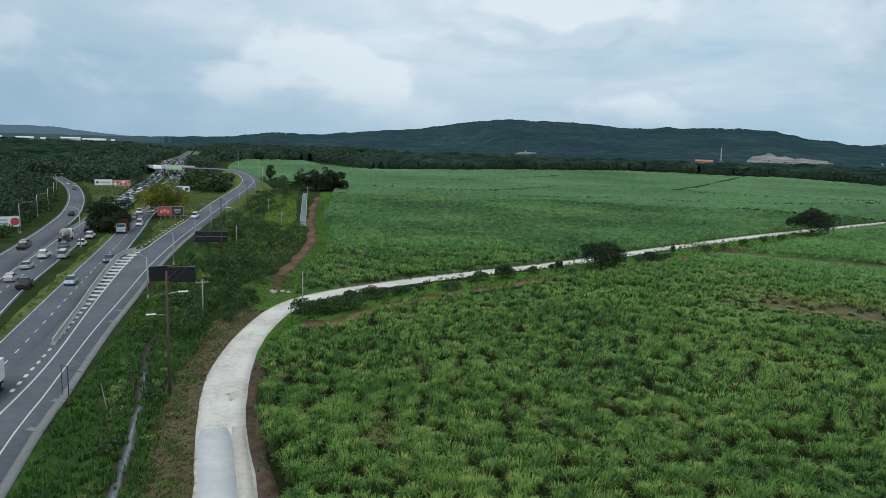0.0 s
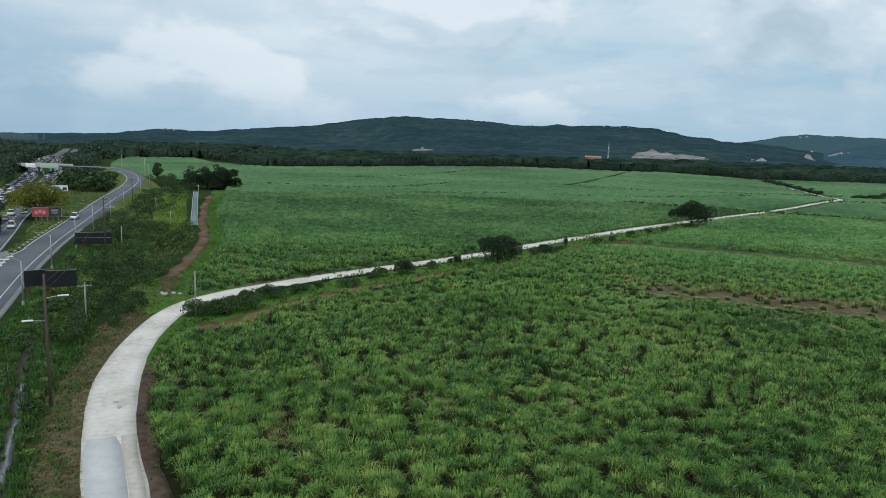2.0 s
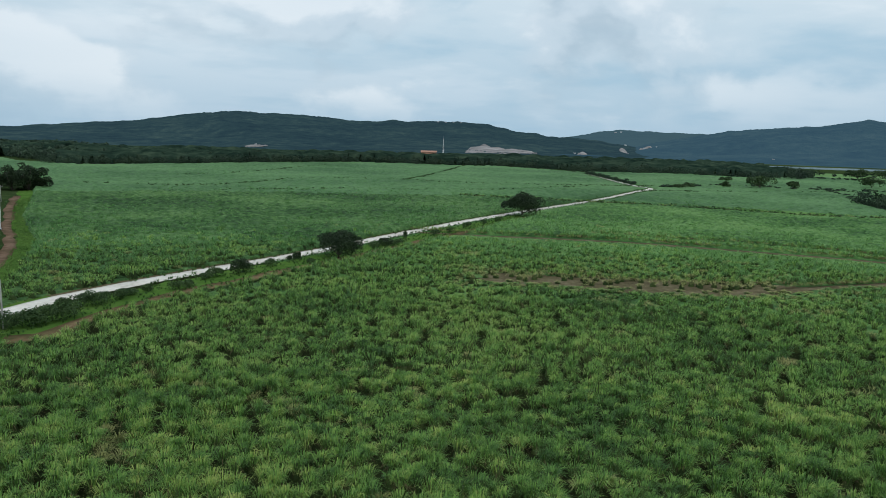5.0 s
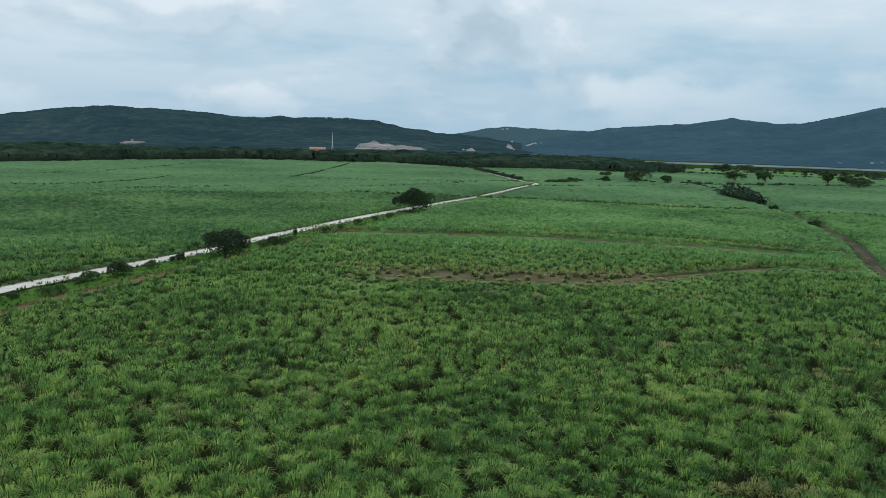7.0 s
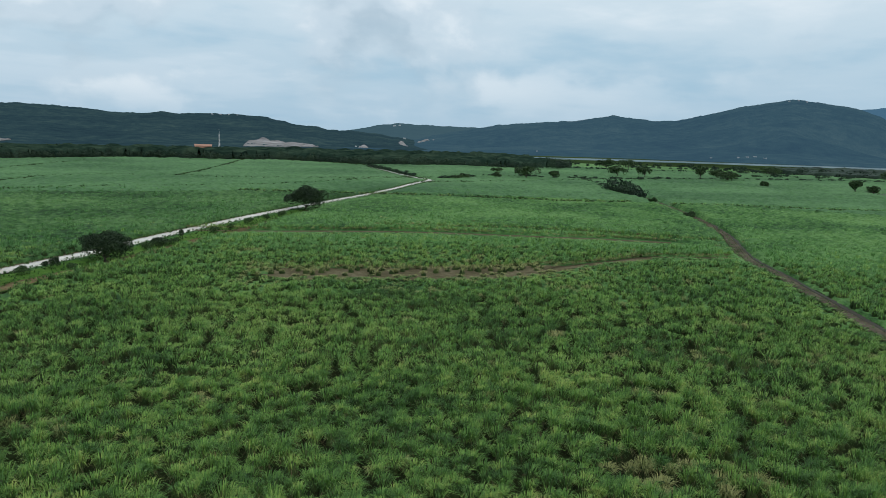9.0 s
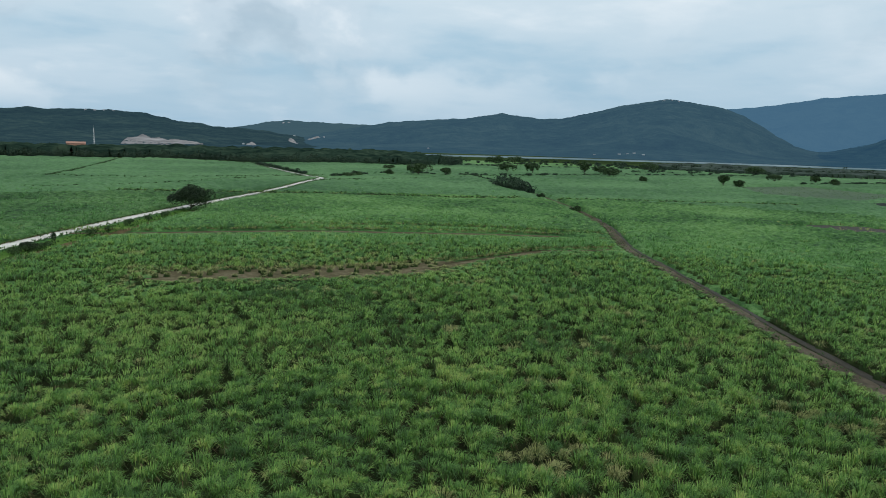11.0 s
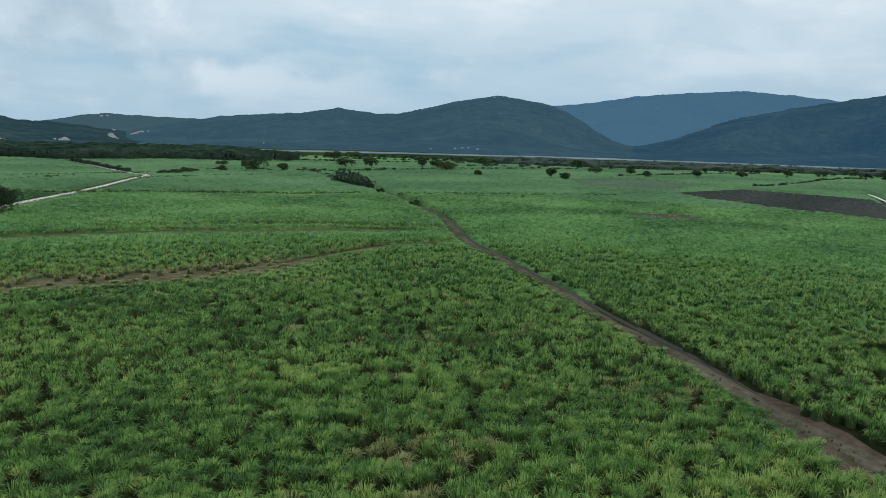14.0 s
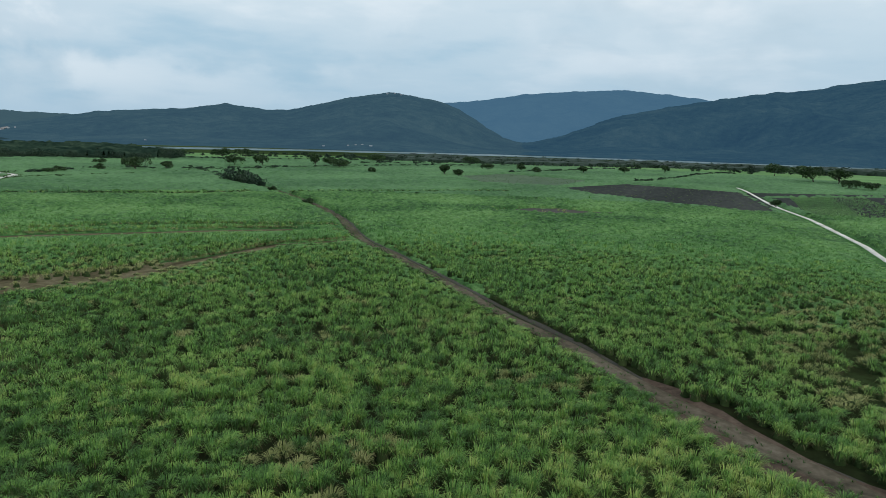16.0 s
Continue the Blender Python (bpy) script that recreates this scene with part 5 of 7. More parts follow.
woods("ramp_wood", wood_rows(BETWEEN, 80, 97, 5, 8, [(B_MID, 6.5), (C_MID, 7)]), 130, M_LEAF_WOODS, "dark trees beside the ramp and bridge", 98, 0.6)
BEYOND = [(-205, 640), (-225, 680), (-330, 1050), (-150, 1150), (-60, 1000), (-85, 760), (-80, 640), (-100, 660), (-130, 735), (-200, 730)]
woods("woodland_beyond", wood_rows(BEYOND, 330, 75, 7, 11, [(B_MID, 8), (C_MID, 8)]), 110, M_LEAF_WOODS, "dark woodland beyond the cane fields", 76, 0.8)
canopy("woodland_beyond_canopy", [(-215, 740), (-250, 780), (-352, 1080), (-370, 1120), (-130, 1120), (-75, 1000), (-100, 760), (-140, 745)], 4.5, 10, 172, "closed dark canopy beyond the overpass")
BAND = [(-85, 590), (-50, 596), (57, 662), (174, 728), (242, 684), (318, 664), (360, 575), (430, 542), (455, 502), (472, 480), (515, 474), (592, 532), (650, 620), (690, 740), (640, 800), (480, 860), (100, 985), (-150, 985), (-110, 800)]
woods("woodland_band", wood_rows(BAND, 420, 77, 4, 9), 80, M_LEAF_BAND, "dark woodland belt along the foot of the hills", 78, 0.6)
canopy("woodland_band_canopy", [(-80, 610), (-45, 612), (57, 680), (174, 745), (250, 700), (330, 680), (372, 592), (440, 556), (465, 516), (480, 494), (512, 488), (580, 545), (640, 635), (690, 730), (640, 800), (480, 860), (100, 985), (-150, 985), (-110, 800)], 3.5, 9.0, 173, "closed dark woodland canopy below the hills")
er = np.random.RandomState(83)
edge = []
for ln in ([(-215, 742), (-140, 747), (-112, 700), (-90, 650), (-80, 640)], [(-85, 592), (-50, 598), (57, 664), (174, 730), (242, 686), (318, 666), (360, 577), (430, 544), (455, 504), (472, 482), (515, 476), (592, 534), (650, 622)],):
    for p in smooth_line(ln, 5.5):
        for k in range(3):
            h = er.uniform(3, 8.5)
            edge.append((p[0] + er.normal(0, 3), p[1] + er.uniform(-3, 14), h, h * er.uniform(1.1, 1.6)))
woods("woodland_edge", np.array(edge), 110, M_LEAF_BAND, "leafy dark edge of the woodland behind the cane", 84, 0.4)
frnd = np.random.RandomState(79)
LINES = [[(600, 470), (700, 394), (770, 300), (830, 190)], [(620, 560), (760, 560), (852, 480), (930, 360)], [(760, 330), (845, 330), (924, 204), (956, 66), (960, -90), (930, -240)], [(740, 560), (800, 420), (870, 280), (900, 120), (910, -40), (900, -220)], [(541, 436), (550, 344), (625, 302), (705, 244)], [(790, 120), (860, 20), (880, -120)], [(690, 520), (760, 380), (820, 230), (845, 80), (840, -100)], [(413, 363), (370, 310), (333, 268), (316, 244), (300, 218)], [(283, 368), (311, 375), (359, 381), (385, 345), (430, 330)], [(345, 549), (315, 470), (290, 400)], [(430, 332), (520, 302), (610, 264), (690, 205)], [(520, 500), (590, 430), (650, 380), (705, 320)], [(560, 170), (620, 152), (700, 122), (765, 92)], [(520, 62), (600, 40), (690, 30), (770, 0)], [(640, 520), (720, 430), (775, 330), (800, 230)]]
rows = []
for k, ln in enumerate(LINES):
    l = smooth_line(ln, (4 if k in (2, 3, 6) else 8) if k < 7 else 4)
    for p in l:
        if frnd.uniform() < (0.62 if k < 7 else 0.9) and (k >= 7 or lumps(np.array([p[0]]), np.array([p[1]]), 45)[0] > -0.35):
            h = frnd.uniform(1.6, 4.8) if k < 7 else frnd.uniform(1.4, 3.2)
            rows.append((p[0] + frnd.normal(0, 7 if k < 7 else 1), p[1] + frnd.normal(0, 7 if k < 7 else 1), h, h * frnd.uniform(1.8, 3.2) if k < 7 else h * 1.7))
for x, y, h in [(322, 252, 7.6), (327, 258, 8), (318, 246, 7), (312, 236, 6.4), (305, 228, 5.6), (300, 220, 4.6), (330, 264, 7), (324, 250, 7.4), (309, 232, 6), (315, 240, 6.6)]:
    rows.append((x, y, h, h * 1.4))
woods("hedgerow_trees", np.array(rows), 170, M_LEAF_BAND, "dark hedgerows and tree lines between distant fields", 80, 0.46)
FARFIELD = [(600, 560), (700, 560), (800, 480), (880, 300), (930, 60), (920, -250), (800, -250), (760, 150), (720, 330)]
woods("distant_trees", wood_rows(FARFIELD, 80, 81, 2.0, 5.0), 100, M_LEAF_BAND, "scattered dark trees over the distant plain", 82, 0.85)

# clumps of trees on the near bank of the river flat
RIVER_BANK = [(724, 385), (713, 340), (686, 291), (719, 247), (763, 204), (805, 156), (844, 104), (900, 0), (903, -111), (873, -218), (999, -249), (1032, -127), (1040, 0), (1012, 124), (991, 193), (966, 259), (927, 319), (874, 371), (839, 400), (777, 413)]
rt = wood_rows(RIVER_BANK, 420, 181, 3.4, 6.4)
rt = rt[lumps(rt[:, 0], rt[:, 1], 60) > -0.35]
canopy("riverbank_canopy", RIVER_BANK, 1.6, 5.0, 174, "dark belt of low trees along the river flat", 0.12, 0.004, M_LEAF_BAND)
woods("riverbank_trees", rt, 90, M_LEAF_BAND, "dark tree clumps along the river flat", 182, 0.55)

# pale far fields and the river flat
M_PALE = material("pale_far_field", [(0.085, 0.17, 0.066), (0.135, 0.24, 0.095), (0.18, 0.28, 0.125)], 0.02, spec=0.0, big=0.008, rough=0.95)
M_RIVER = material("pale_river_flat", [(0.10, 0.16, 0.17), (0.17, 0.23, 0.25), (0.26, 0.32, 0.34)], 0.012, spec=0.05, big=0.006, rough=0.9)
patch("far_fields", [(555, 510), (640, 465), (720, 325), (758, 150), (738, -40), (690, -130), (950, -260), (965, -60), (950, 80), (905, 250), (830, 400), (750, 520), (690, 620), (640, 600)], 0.04, M_PALE, 90, 2.0, label="pale green distant cane fields", category="field", step=20)
patch("far_field", [(-80, 430), (-62, 590), (-110, 640), (-140, 720), (-200, 715), (-190, 640), (-160, 530), (-135, 445), (-105, 405)], 0.05, M_UNDERGROWTH, 93, 1.5, label="pale green cane field behind the ramp", category="field", step=20)
river_mid = smooth_line([(790, 800), (870, 735), (935, 690), (1010, 590), (1100, 460), (1180, 260), (1218, 0), (1215, -215), (1190, -420)], 20)
tagged(solid("river_flat", ribbon_mesh("river_flat", side_of(river_mid, -60 + wobble(len(river_mid), 9, 96, 3)), side_of(river_mid, 48 + wobble(len(river_mid), 9, 97, 3)), 0.2, 0.2), M_RIVER), "pale strip of river flat below the mountains", "river", kind="structure")


# ---- hills ----
def range_of(name, dist, depth, sky, mat, label, seed, spur=0.3, foot=0.0):
    """A hill range: sky is azimuth, elevation (degrees) of its crest from the middle of the plain at eye height."""
    az = np.arange(sky[0][0], sky[-1][0] + 0.01, 0.16)
    el = np.interp(az, [s[0] for s in sky], [s[1] for s in sky])
    rnd = np.random.RandomState(seed)
    ns = 48
    S = np.linspace(0, 1.35, ns)
    V = []
    for s in S:
        rad = dist - depth + depth * s
        x, y = rad * np.sin(np.radians(az)), rad * np.cos(np.radians(az))
        crest = 28 + dist * np.tan(np.radians(el)) + dist / 3000 * (1.6 * lumps(az * 37, az * 13, 30) + 0.8 * lumps(az * 143, az * 61, 25))
        prof = s ** 1.25 if s < 1 else 1 - 1.2 * (s - 1)
        z = crest * prof
        ridge = 1 - 2 * np.abs(lumps(x + 0.6 * y, y - 0.5 * x, 420))
        z = z + spur * np.abs(crest) * (ridge + 0.5 * lumps(x, y, 260) + 0.25 * lumps(y, x, 110)) * min(s, 0.5) * max(0, 1 - s) * 1.5
        if s < 1:
            z = np.minimum(z, crest * (0.35 + 0.65 * s))
        if s == 0:
            z = z * 0 - 2
        V.append(np.stack([x, y, z], 1))
    V = np.vstack(V)
    n = len(az)
    F = [(i * n + k, i * n + k + 1, (i + 1) * n + k + 1, (i + 1) * n + k) for i in range(ns - 1) for k in range(n - 1)]
    me = fast_mesh(name, V, F)
    me.polygons.foreach_set("use_smooth", [True] * len(me.polygons))
    ob = solid(name, me, mat)
    return tagged(ob, label, "hill", kind="structure")


# farther ranges mostly get a stronger blue emission as painted haze
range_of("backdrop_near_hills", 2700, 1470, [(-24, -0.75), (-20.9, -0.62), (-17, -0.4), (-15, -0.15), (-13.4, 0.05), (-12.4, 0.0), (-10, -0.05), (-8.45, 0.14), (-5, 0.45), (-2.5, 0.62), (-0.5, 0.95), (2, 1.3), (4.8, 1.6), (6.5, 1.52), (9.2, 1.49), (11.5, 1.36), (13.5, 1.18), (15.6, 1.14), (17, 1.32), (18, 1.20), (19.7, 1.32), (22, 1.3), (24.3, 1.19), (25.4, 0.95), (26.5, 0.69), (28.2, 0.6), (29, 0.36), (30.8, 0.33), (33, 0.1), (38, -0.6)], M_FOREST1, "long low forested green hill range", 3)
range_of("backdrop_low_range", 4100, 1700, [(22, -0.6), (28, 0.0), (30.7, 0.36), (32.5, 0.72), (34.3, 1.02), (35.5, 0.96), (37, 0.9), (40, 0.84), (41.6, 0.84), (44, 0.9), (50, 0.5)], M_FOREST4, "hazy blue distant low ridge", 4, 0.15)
range_of("backdrop_mid_hills", 3200, 1945, [(30, -0.5), (36, -0.1), (40, 0.65), (42.3, 1.1), (45.4, 1.36), (48.5, 1.6), (51.2, 2.05), (52.8, 1.85), (54.1, 1.7), (55.8, 1.76), (57.9, 2.23), (60.5, 2.88), (63.6, 3.4), (65.4, 3.14), (67.6, 2.77), (69.0, 2.25), (69.9, 1.75), (71.2, 0.95), (72.6, 0.3), (74, -0.1), (76, -0.5)], M_FOREST2, "steep dark forested mountain with blue haze painted in", 5)
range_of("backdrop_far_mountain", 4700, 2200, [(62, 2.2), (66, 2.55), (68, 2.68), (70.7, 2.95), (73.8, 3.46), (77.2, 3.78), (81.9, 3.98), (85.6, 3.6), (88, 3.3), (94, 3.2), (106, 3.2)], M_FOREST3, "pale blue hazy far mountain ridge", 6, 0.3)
range_of("backdrop_right_mountain", 3400, 2145, [(70, -0.6), (73.5, -0.2), (75.3, 0.11), (77.4, 0.65), (79.5, 1.4), (81.6, 2.05), (84, 2.55), (86, 2.95), (88, 3.28), (90.7, 3.72), (92.2, 3.92), (94.7, 4.05), (96.4, 4.42), (98.9, 4.72), (103, 4.9), (110, 4.4)], M_FOREST5, "broad dark forested mountainside with blue haze painted in", 7, 0.35)
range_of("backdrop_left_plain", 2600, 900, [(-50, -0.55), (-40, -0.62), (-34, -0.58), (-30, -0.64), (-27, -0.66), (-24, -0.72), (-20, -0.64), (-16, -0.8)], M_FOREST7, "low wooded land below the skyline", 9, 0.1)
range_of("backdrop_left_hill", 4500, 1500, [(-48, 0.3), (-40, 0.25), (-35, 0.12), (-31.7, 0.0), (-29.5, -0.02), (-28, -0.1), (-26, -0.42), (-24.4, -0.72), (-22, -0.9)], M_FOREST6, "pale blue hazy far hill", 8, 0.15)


def polar(az, el, dist):
    a = radians(az)
    return (dist * math.sin(a), dist * math.cos(a), 28 + dist * math.tan(radians(el)))


# ---- highway furniture ----
def ribbon_thing(name, line, half, z, mat, parent=None, thick=0.05, label=""):
    return solid(name, ribbon_mesh(name, side_of(line, -half), side_of(line, half), z, thick), mat, parent, label)


def embankment():
    d = C_MID[(C_MID[:, 2] > 0.05)]
    first = d[:int(len(d) * 0.56)]
    last = d[int(len(d) * 0.80):]
    for seg in (first, last):
        a, b = side_of(seg, -3.4), side_of(seg, 4.8)
        la, lb = side_of(seg, -3.4 - 1.6 * seg[:, 2] - 0.2), side_of(seg, 4.8 + 1.6 * seg[:, 2] + 0.2)
        la[:, 2] = lb[:, 2] = -0.05
        n = len(seg)
        V = np.vstack([la, a, b, lb])
        V[n:3 * n, 2] -= 0.02
        F = [(k * n + i, (k + 1) * n + i, (k + 1) * n + i + 1, k * n + i + 1) for k in range(3) for i in range(n - 1)]
        ob = solid("embankment", fast_mesh("embankment", V, F), M_VERGE)
        tagged(ob, "grassy embankment carrying the ramp up", "embankment", kind="structure")


embankment()


def overpass():
    seg = C_MID[(C_MID[:, 2] > 4.5) & (C_MID[:, 0] < -130)]
    k0 = int(np.argmin(np.abs(seg[:, 0] + 156)))
    k1 = int(np.argmin(np.abs(seg[:, 0] + 186)))
    seg = seg[k0:k1]
    b = thing("overpass_bridge", pose(0, 0, 0), "grey concrete road bridge across the highway", "bridge")
    solid("deck", ribbon_mesh("deck", side_of(seg, -4.0), side_of(seg, 5.4), 0.05, 1.1), M_CONCRETE, b)
    for off in (-4.2, 5.6):
        solid("parapet", ribbon_mesh("parapet", side_of(seg, off - 0.15), side_of(seg, off + 0.15), 1.0, 2.0), M_CONCRETE, b)
    for f in (0.06, 0.5, 0.94):
        p = seg[int(f * (len(seg) - 1))]
        for off in (-2.5, 3.5):
            q = side_of(seg, off)[int(f * (len(seg) - 1))]
            bm = bmesh.new()
            tube(bm, [(q[0], q[1], -0.1), (q[0], q[1], 5.2)], 0.55, 0.55, 10)
            part("pier", bm, M_CONCRETE, b)
    face = side_of(seg, -4.45)
    for f0, f1, mat, lab in ((0.60, 0.92, M_SIGNWHITE, "white sign panel"), (0.08, 0.57, M_SIGNGREEN, "pale green sign panel")):
        s = face[int(f0 * len(face)):int(f1 * len(face))]
        solid("sign_panel", ribbon_mesh("sign_panel", side_of(s, -0.06), side_of(s, 0.06), 1.1, 2.5), mat, b, lab)


M_SIGNWHITE = plain("white_sign_face", (0.72, 0.75, 0.78), 0.5)
M_SIGNGREEN = plain("pale_green_sign_face", (0.30, 0.42, 0.30), 0.5)
M_RED = plain("red_print", (0.42, 0.06, 0.07), 0.5)
M_PINK = plain("faded_pink_print", (0.55, 0.30, 0.30), 0.5)
M_BLUE = plain("blue_print", (0.06, 0.20, 0.50), 0.5)
M_DARKPRINT = plain("dark_print", (0.04, 0.04, 0.05), 0.5)
M_WHITEPRINT = plain("white_print", (0.75, 0.75, 0.74), 0.5)
M_RUST = material("rusty_red_steel", [(0.14, 0.035, 0.025), (0.26, 0.06, 0.04)], 3, rough=0.8)
M_BLACKSTEEL = plain("dark_painted_steel", (0.03, 0.03, 0.03), 0.6)
overpass()


def barrier_line(name, pts, label, height=0.85, seg_len=3.0):
    line = smooth_line(pts, 0.5)
    d = np.r_[0, np.cumsum(np.linalg.norm(np.diff(line, axis=0), axis=1))]
    t = thing(name, pose(0, 0, 0), label, "barrier")
    prof = [(-0.30, 0.0), (-0.30, 0.12), (-0.14, 0.32), (-0.10, height), (0.10, height), (0.14, 0.32), (0.30, 0.12), (0.30, 0.0)]
    s = 0.0
    while s + 1 < d[-1]:
        e = min(s + seg_len - 0.04, d[-1])
        p, q = [Vector([np.interp(v, d, line[:, k]) for k in range(3)]) for v in (s, e)]
        u = (q - p).normalized()
        r = Vector((u.y, -u.x, 0))
        bm = bmesh.new()
        ra = [bm.verts.new(p + r * a + Vector((0, 0, z + 0.08))) for a, z in prof]
        rb = [bm.verts.new(q + r * a + Vector((0, 0, z + 0.08))) for a, z in prof]
        for k in range(len(prof)):
            bm.faces.new((ra[k], ra[(k + 1) % 8], rb[(k + 1) % 8], rb[k]))
        bm.faces.new(ra[::-1]), bm.faces.new(rb)
        bmesh.ops.recalc_face_normals(bm, faces=bm.faces)
        part("barrier_segment", bm, M_CONCRETE, t)
        s += seg_len
    return t


barrier_line("concrete_barrier", [(-49.9, 88.9), (-53, 98.3), (-56.4, 108.7), (-60.6, 121), (-65, 134.5), (-69.6, 149), (-71.4, 158), (-70.8, 162.5)], "weathered grey concrete barrier between carriageway and ramp")


def gore():
    patch("gore_paving", [(-48.6, 86), (-55.4, 108), (-64.0, 135), (-71.5, 160), (-71.3, 166.5), (-69, 165.5), (-66.5, 150), (-60, 127), (-54, 104), (-49, 87)], 0.085, M_ASPHALT, 41, 0.05, label="paved wedge between carriageway and ramp", category="road")
    left = smooth_line([(-45.2, 70.5), (-49.3, 86), (-52.2, 95.5), (-55.9, 107), (-60.1, 119.5), (-64.5, 133), (-69.0, 147.5), (-70.6, 158), (-70.4, 163)], 1)
    right = smooth_line([(-44.3, 70), (-48.2, 84), (-51.1, 94.2), (-54.4, 105.5), (-57.7, 118.5), (-61.3, 131.5), (-65.3, 146), (-67.9, 156.5), (-69.0, 161.2)], 1)
    t = thing("hatch_marking", pose(0, 0, 0), "white painted hatch stripes on the road wedge", "road marking")
    y = 72.0
    while y < 161:
        step = 2.3 + (y - 72) * 0.016
        wide = step * 0.42
        quad = []
        for yy, which in ((y, left), (y, right), (y + wide, right), (y + wide, left)):
            xx = np.interp(yy, which[:, 1], which[:, 0])
            quad.append([xx, yy])
        for a, bq in ((0, 1), (3, 2)):
            x0, x1 = quad[a][0], quad[bq][0]
            quad[a][0] = x0 + (x1 - x0) * (0.12 if y > 90 else 0.35)
            quad[bq][0] = x1 - (x1 - x0) * 0.06
        bm = bmesh.new()
        f1 = bm.faces.new([bm.verts.new((px_, py_, 0.125)) for px_, py_ in quad])
        r = bmesh.ops.extrude_face_region(bm, geom=[f1])
        for v in [g for g in r["geom"] if isinstance(g, bmesh.types.BMVert)]:
            v.co.z -= 0.05
        bmesh.ops.recalc_face_normals(bm, faces=bm.faces)
        part("stripe", bm, M_PAINT, t)
        y += step


gore()
for k, (x, y) in enumerate([(-37.4, 62.8), (-39.0, 70.0), (-47.6, 101.0), (-49.5, 107.5), (-57.5, 139.0), (-62.5, 162)]):
    d = math.degrees(math.atan2(-8, 30))
    bm = bmesh.new()
    box(bm, 0, 0, 0, 1.5, 0.75, 0.04)
    ob = part("ramp_paint_patch", bm, M_SHOULDER, carriage_c)
    ob.matrix_basis = pose(x, y, 0.125, 0, 0, -12)

# low pale stones along the inner edge of the ramp
for k in range(16):
    p = side_of(C_MID, -3.9)[int(np.argmin(np.abs(C_MID[:, 1] - (160 + 4.2 * k))))]
    bm = bmesh.new()
    box(bm, 0, 0, 0.16, 0.7, 0.4, 0.36, 0.1)
    ob = part("kerb_stone", bm, M_CONCRETE)
    ob.matrix_basis = pose(p[0], p[1], 0, 0, 0, 10 + 14 * (k % 4))
    tagged(ob, "pale concrete kerb block beside the ramp", "kerb stone", "ramp kerb stones")


def lamp_post(x, y, h, arm, heading, label, group):
    t = thing("street_lamp", pose(x, y, 0, 0, 0, heading), label, "street lamp", group)
    bm = bmesh.new()
    tube(bm, [(0, 0, -0.1), (0, 0, h * 0.5), (0, 0, h)], 0.13, 0.08, 7)
    part("pole", bm, M_STEEL, t, smooth=True)
    bm = bmesh.new()
    tube(bm, [(0, 0, h - 0.15), (arm * 0.4, 0, h + 0.35), (arm, 0, h + 0.5)], 0.05, 0.04, 5)
    part("arm", bm, M_STEEL, t, smooth=True)
    bm = bmesh.new()
    box(bm, arm + 0.25, 0, h + 0.48, 0.75, 0.26, 0.14, 0.05)
    part("lamp_head", bm, M_CONCPOLE, t)
    bm = bmesh.new()
    box(bm, 0, 0, 0.3, 0.36, 0.36, 0.7, 0.04)
    part("base_block", bm, M_CONCRETE, t)
    return t


for x, y, h, arm, hd in [(-49.0, 116.5, 7.0, 2.4, 180), (-56.2, 147, 6.7, 2.2, 180), (-60.3, 172, 7.0, 2.4, 180), (-64.6, 197, 7.4, 2.4, 180), (-69, 226, 6.6, 2.2, 180), (-74.8, 260, 6.6, 2.2, 180), (-77, 290, 8, 2.2, 180), (-84, 330, 12, 2.4, 190), (-100, 385, 13, 2.4, 215), (-124, 430, 13, 2.4, 250)]:
    lamp_post(x, y, h, arm, hd, "grey steel street lamp beside the ramp", "ramp street lamps")
for x, y, h, arm, hd in [(-110.5, 184.7, 7.8, 2.6, 10), (-126.5, 221, 6.8, 2.6, 10), (-133.6, 240, 7.2, 2.6, 10), (-147.9, 270, 7.0, 2.6, 10), (-159.3, 293, 8.4, 2.6, 10)]:
    lamp_post(x, y, h, arm, hd, "pale street lamp beside the slip road", "slip road street lamps")
lamp_post(-85.3, 166, 9.0, 2.4, 180, "grey street lamp on the grassy median", "median street lamps")


def utility_pole(x, y, h, mat, label, heading, cross=True, lights=0, group="utility poles"):
    t = thing("utility_pole", pose(x, y, 0, 0, 0, heading), label, "utility pole", group)
    bm = bmesh.new()
    tube(bm, [(0, 0, -0.2), (0, 0, h * 0.5), (0, 0, h)], 0.17 if h > 9 else 0.13, 0.11 if h > 9 else 0.09, 8)
    part("pole", bm, mat, t, smooth=True)
    if cross:
        bm = bmesh.new()
        box(bm, 0, 0.12, h - 0.5, 1.8, 0.1, 0.12, 0.01)
        part("crossarm", bm, mat, t)
        for dx in (-0.8, -0.3, 0.3, 0.8):
            bm = bmesh.new()
            tube(bm, [(dx, 0.12, h - 0.45), (dx, 0.12, h - 0.22)], 0.05, 0.035, 6)
            part("insulator", bm, M_CONCPOLE, t)
    for k in range(lights):
        z = h - 2.4 - 2.3 * k
        s = 1 if k % 2 == 0 else -1
        bm = bmesh.new()
        tube(bm, [(0, 0, z), (s * 1.1, 0, z + 0.15)], 0.045, 0.035, 5)
        part("bracket_arm", bm, M_STEEL, t)
        bm = bmesh.new()
        box(bm, s * 1.6, 0, z + 0.16, 1.0, 0.28, 0.14, 0.04)
        part("lamp_head", bm, M_SIGNWHITE, t)
    return t


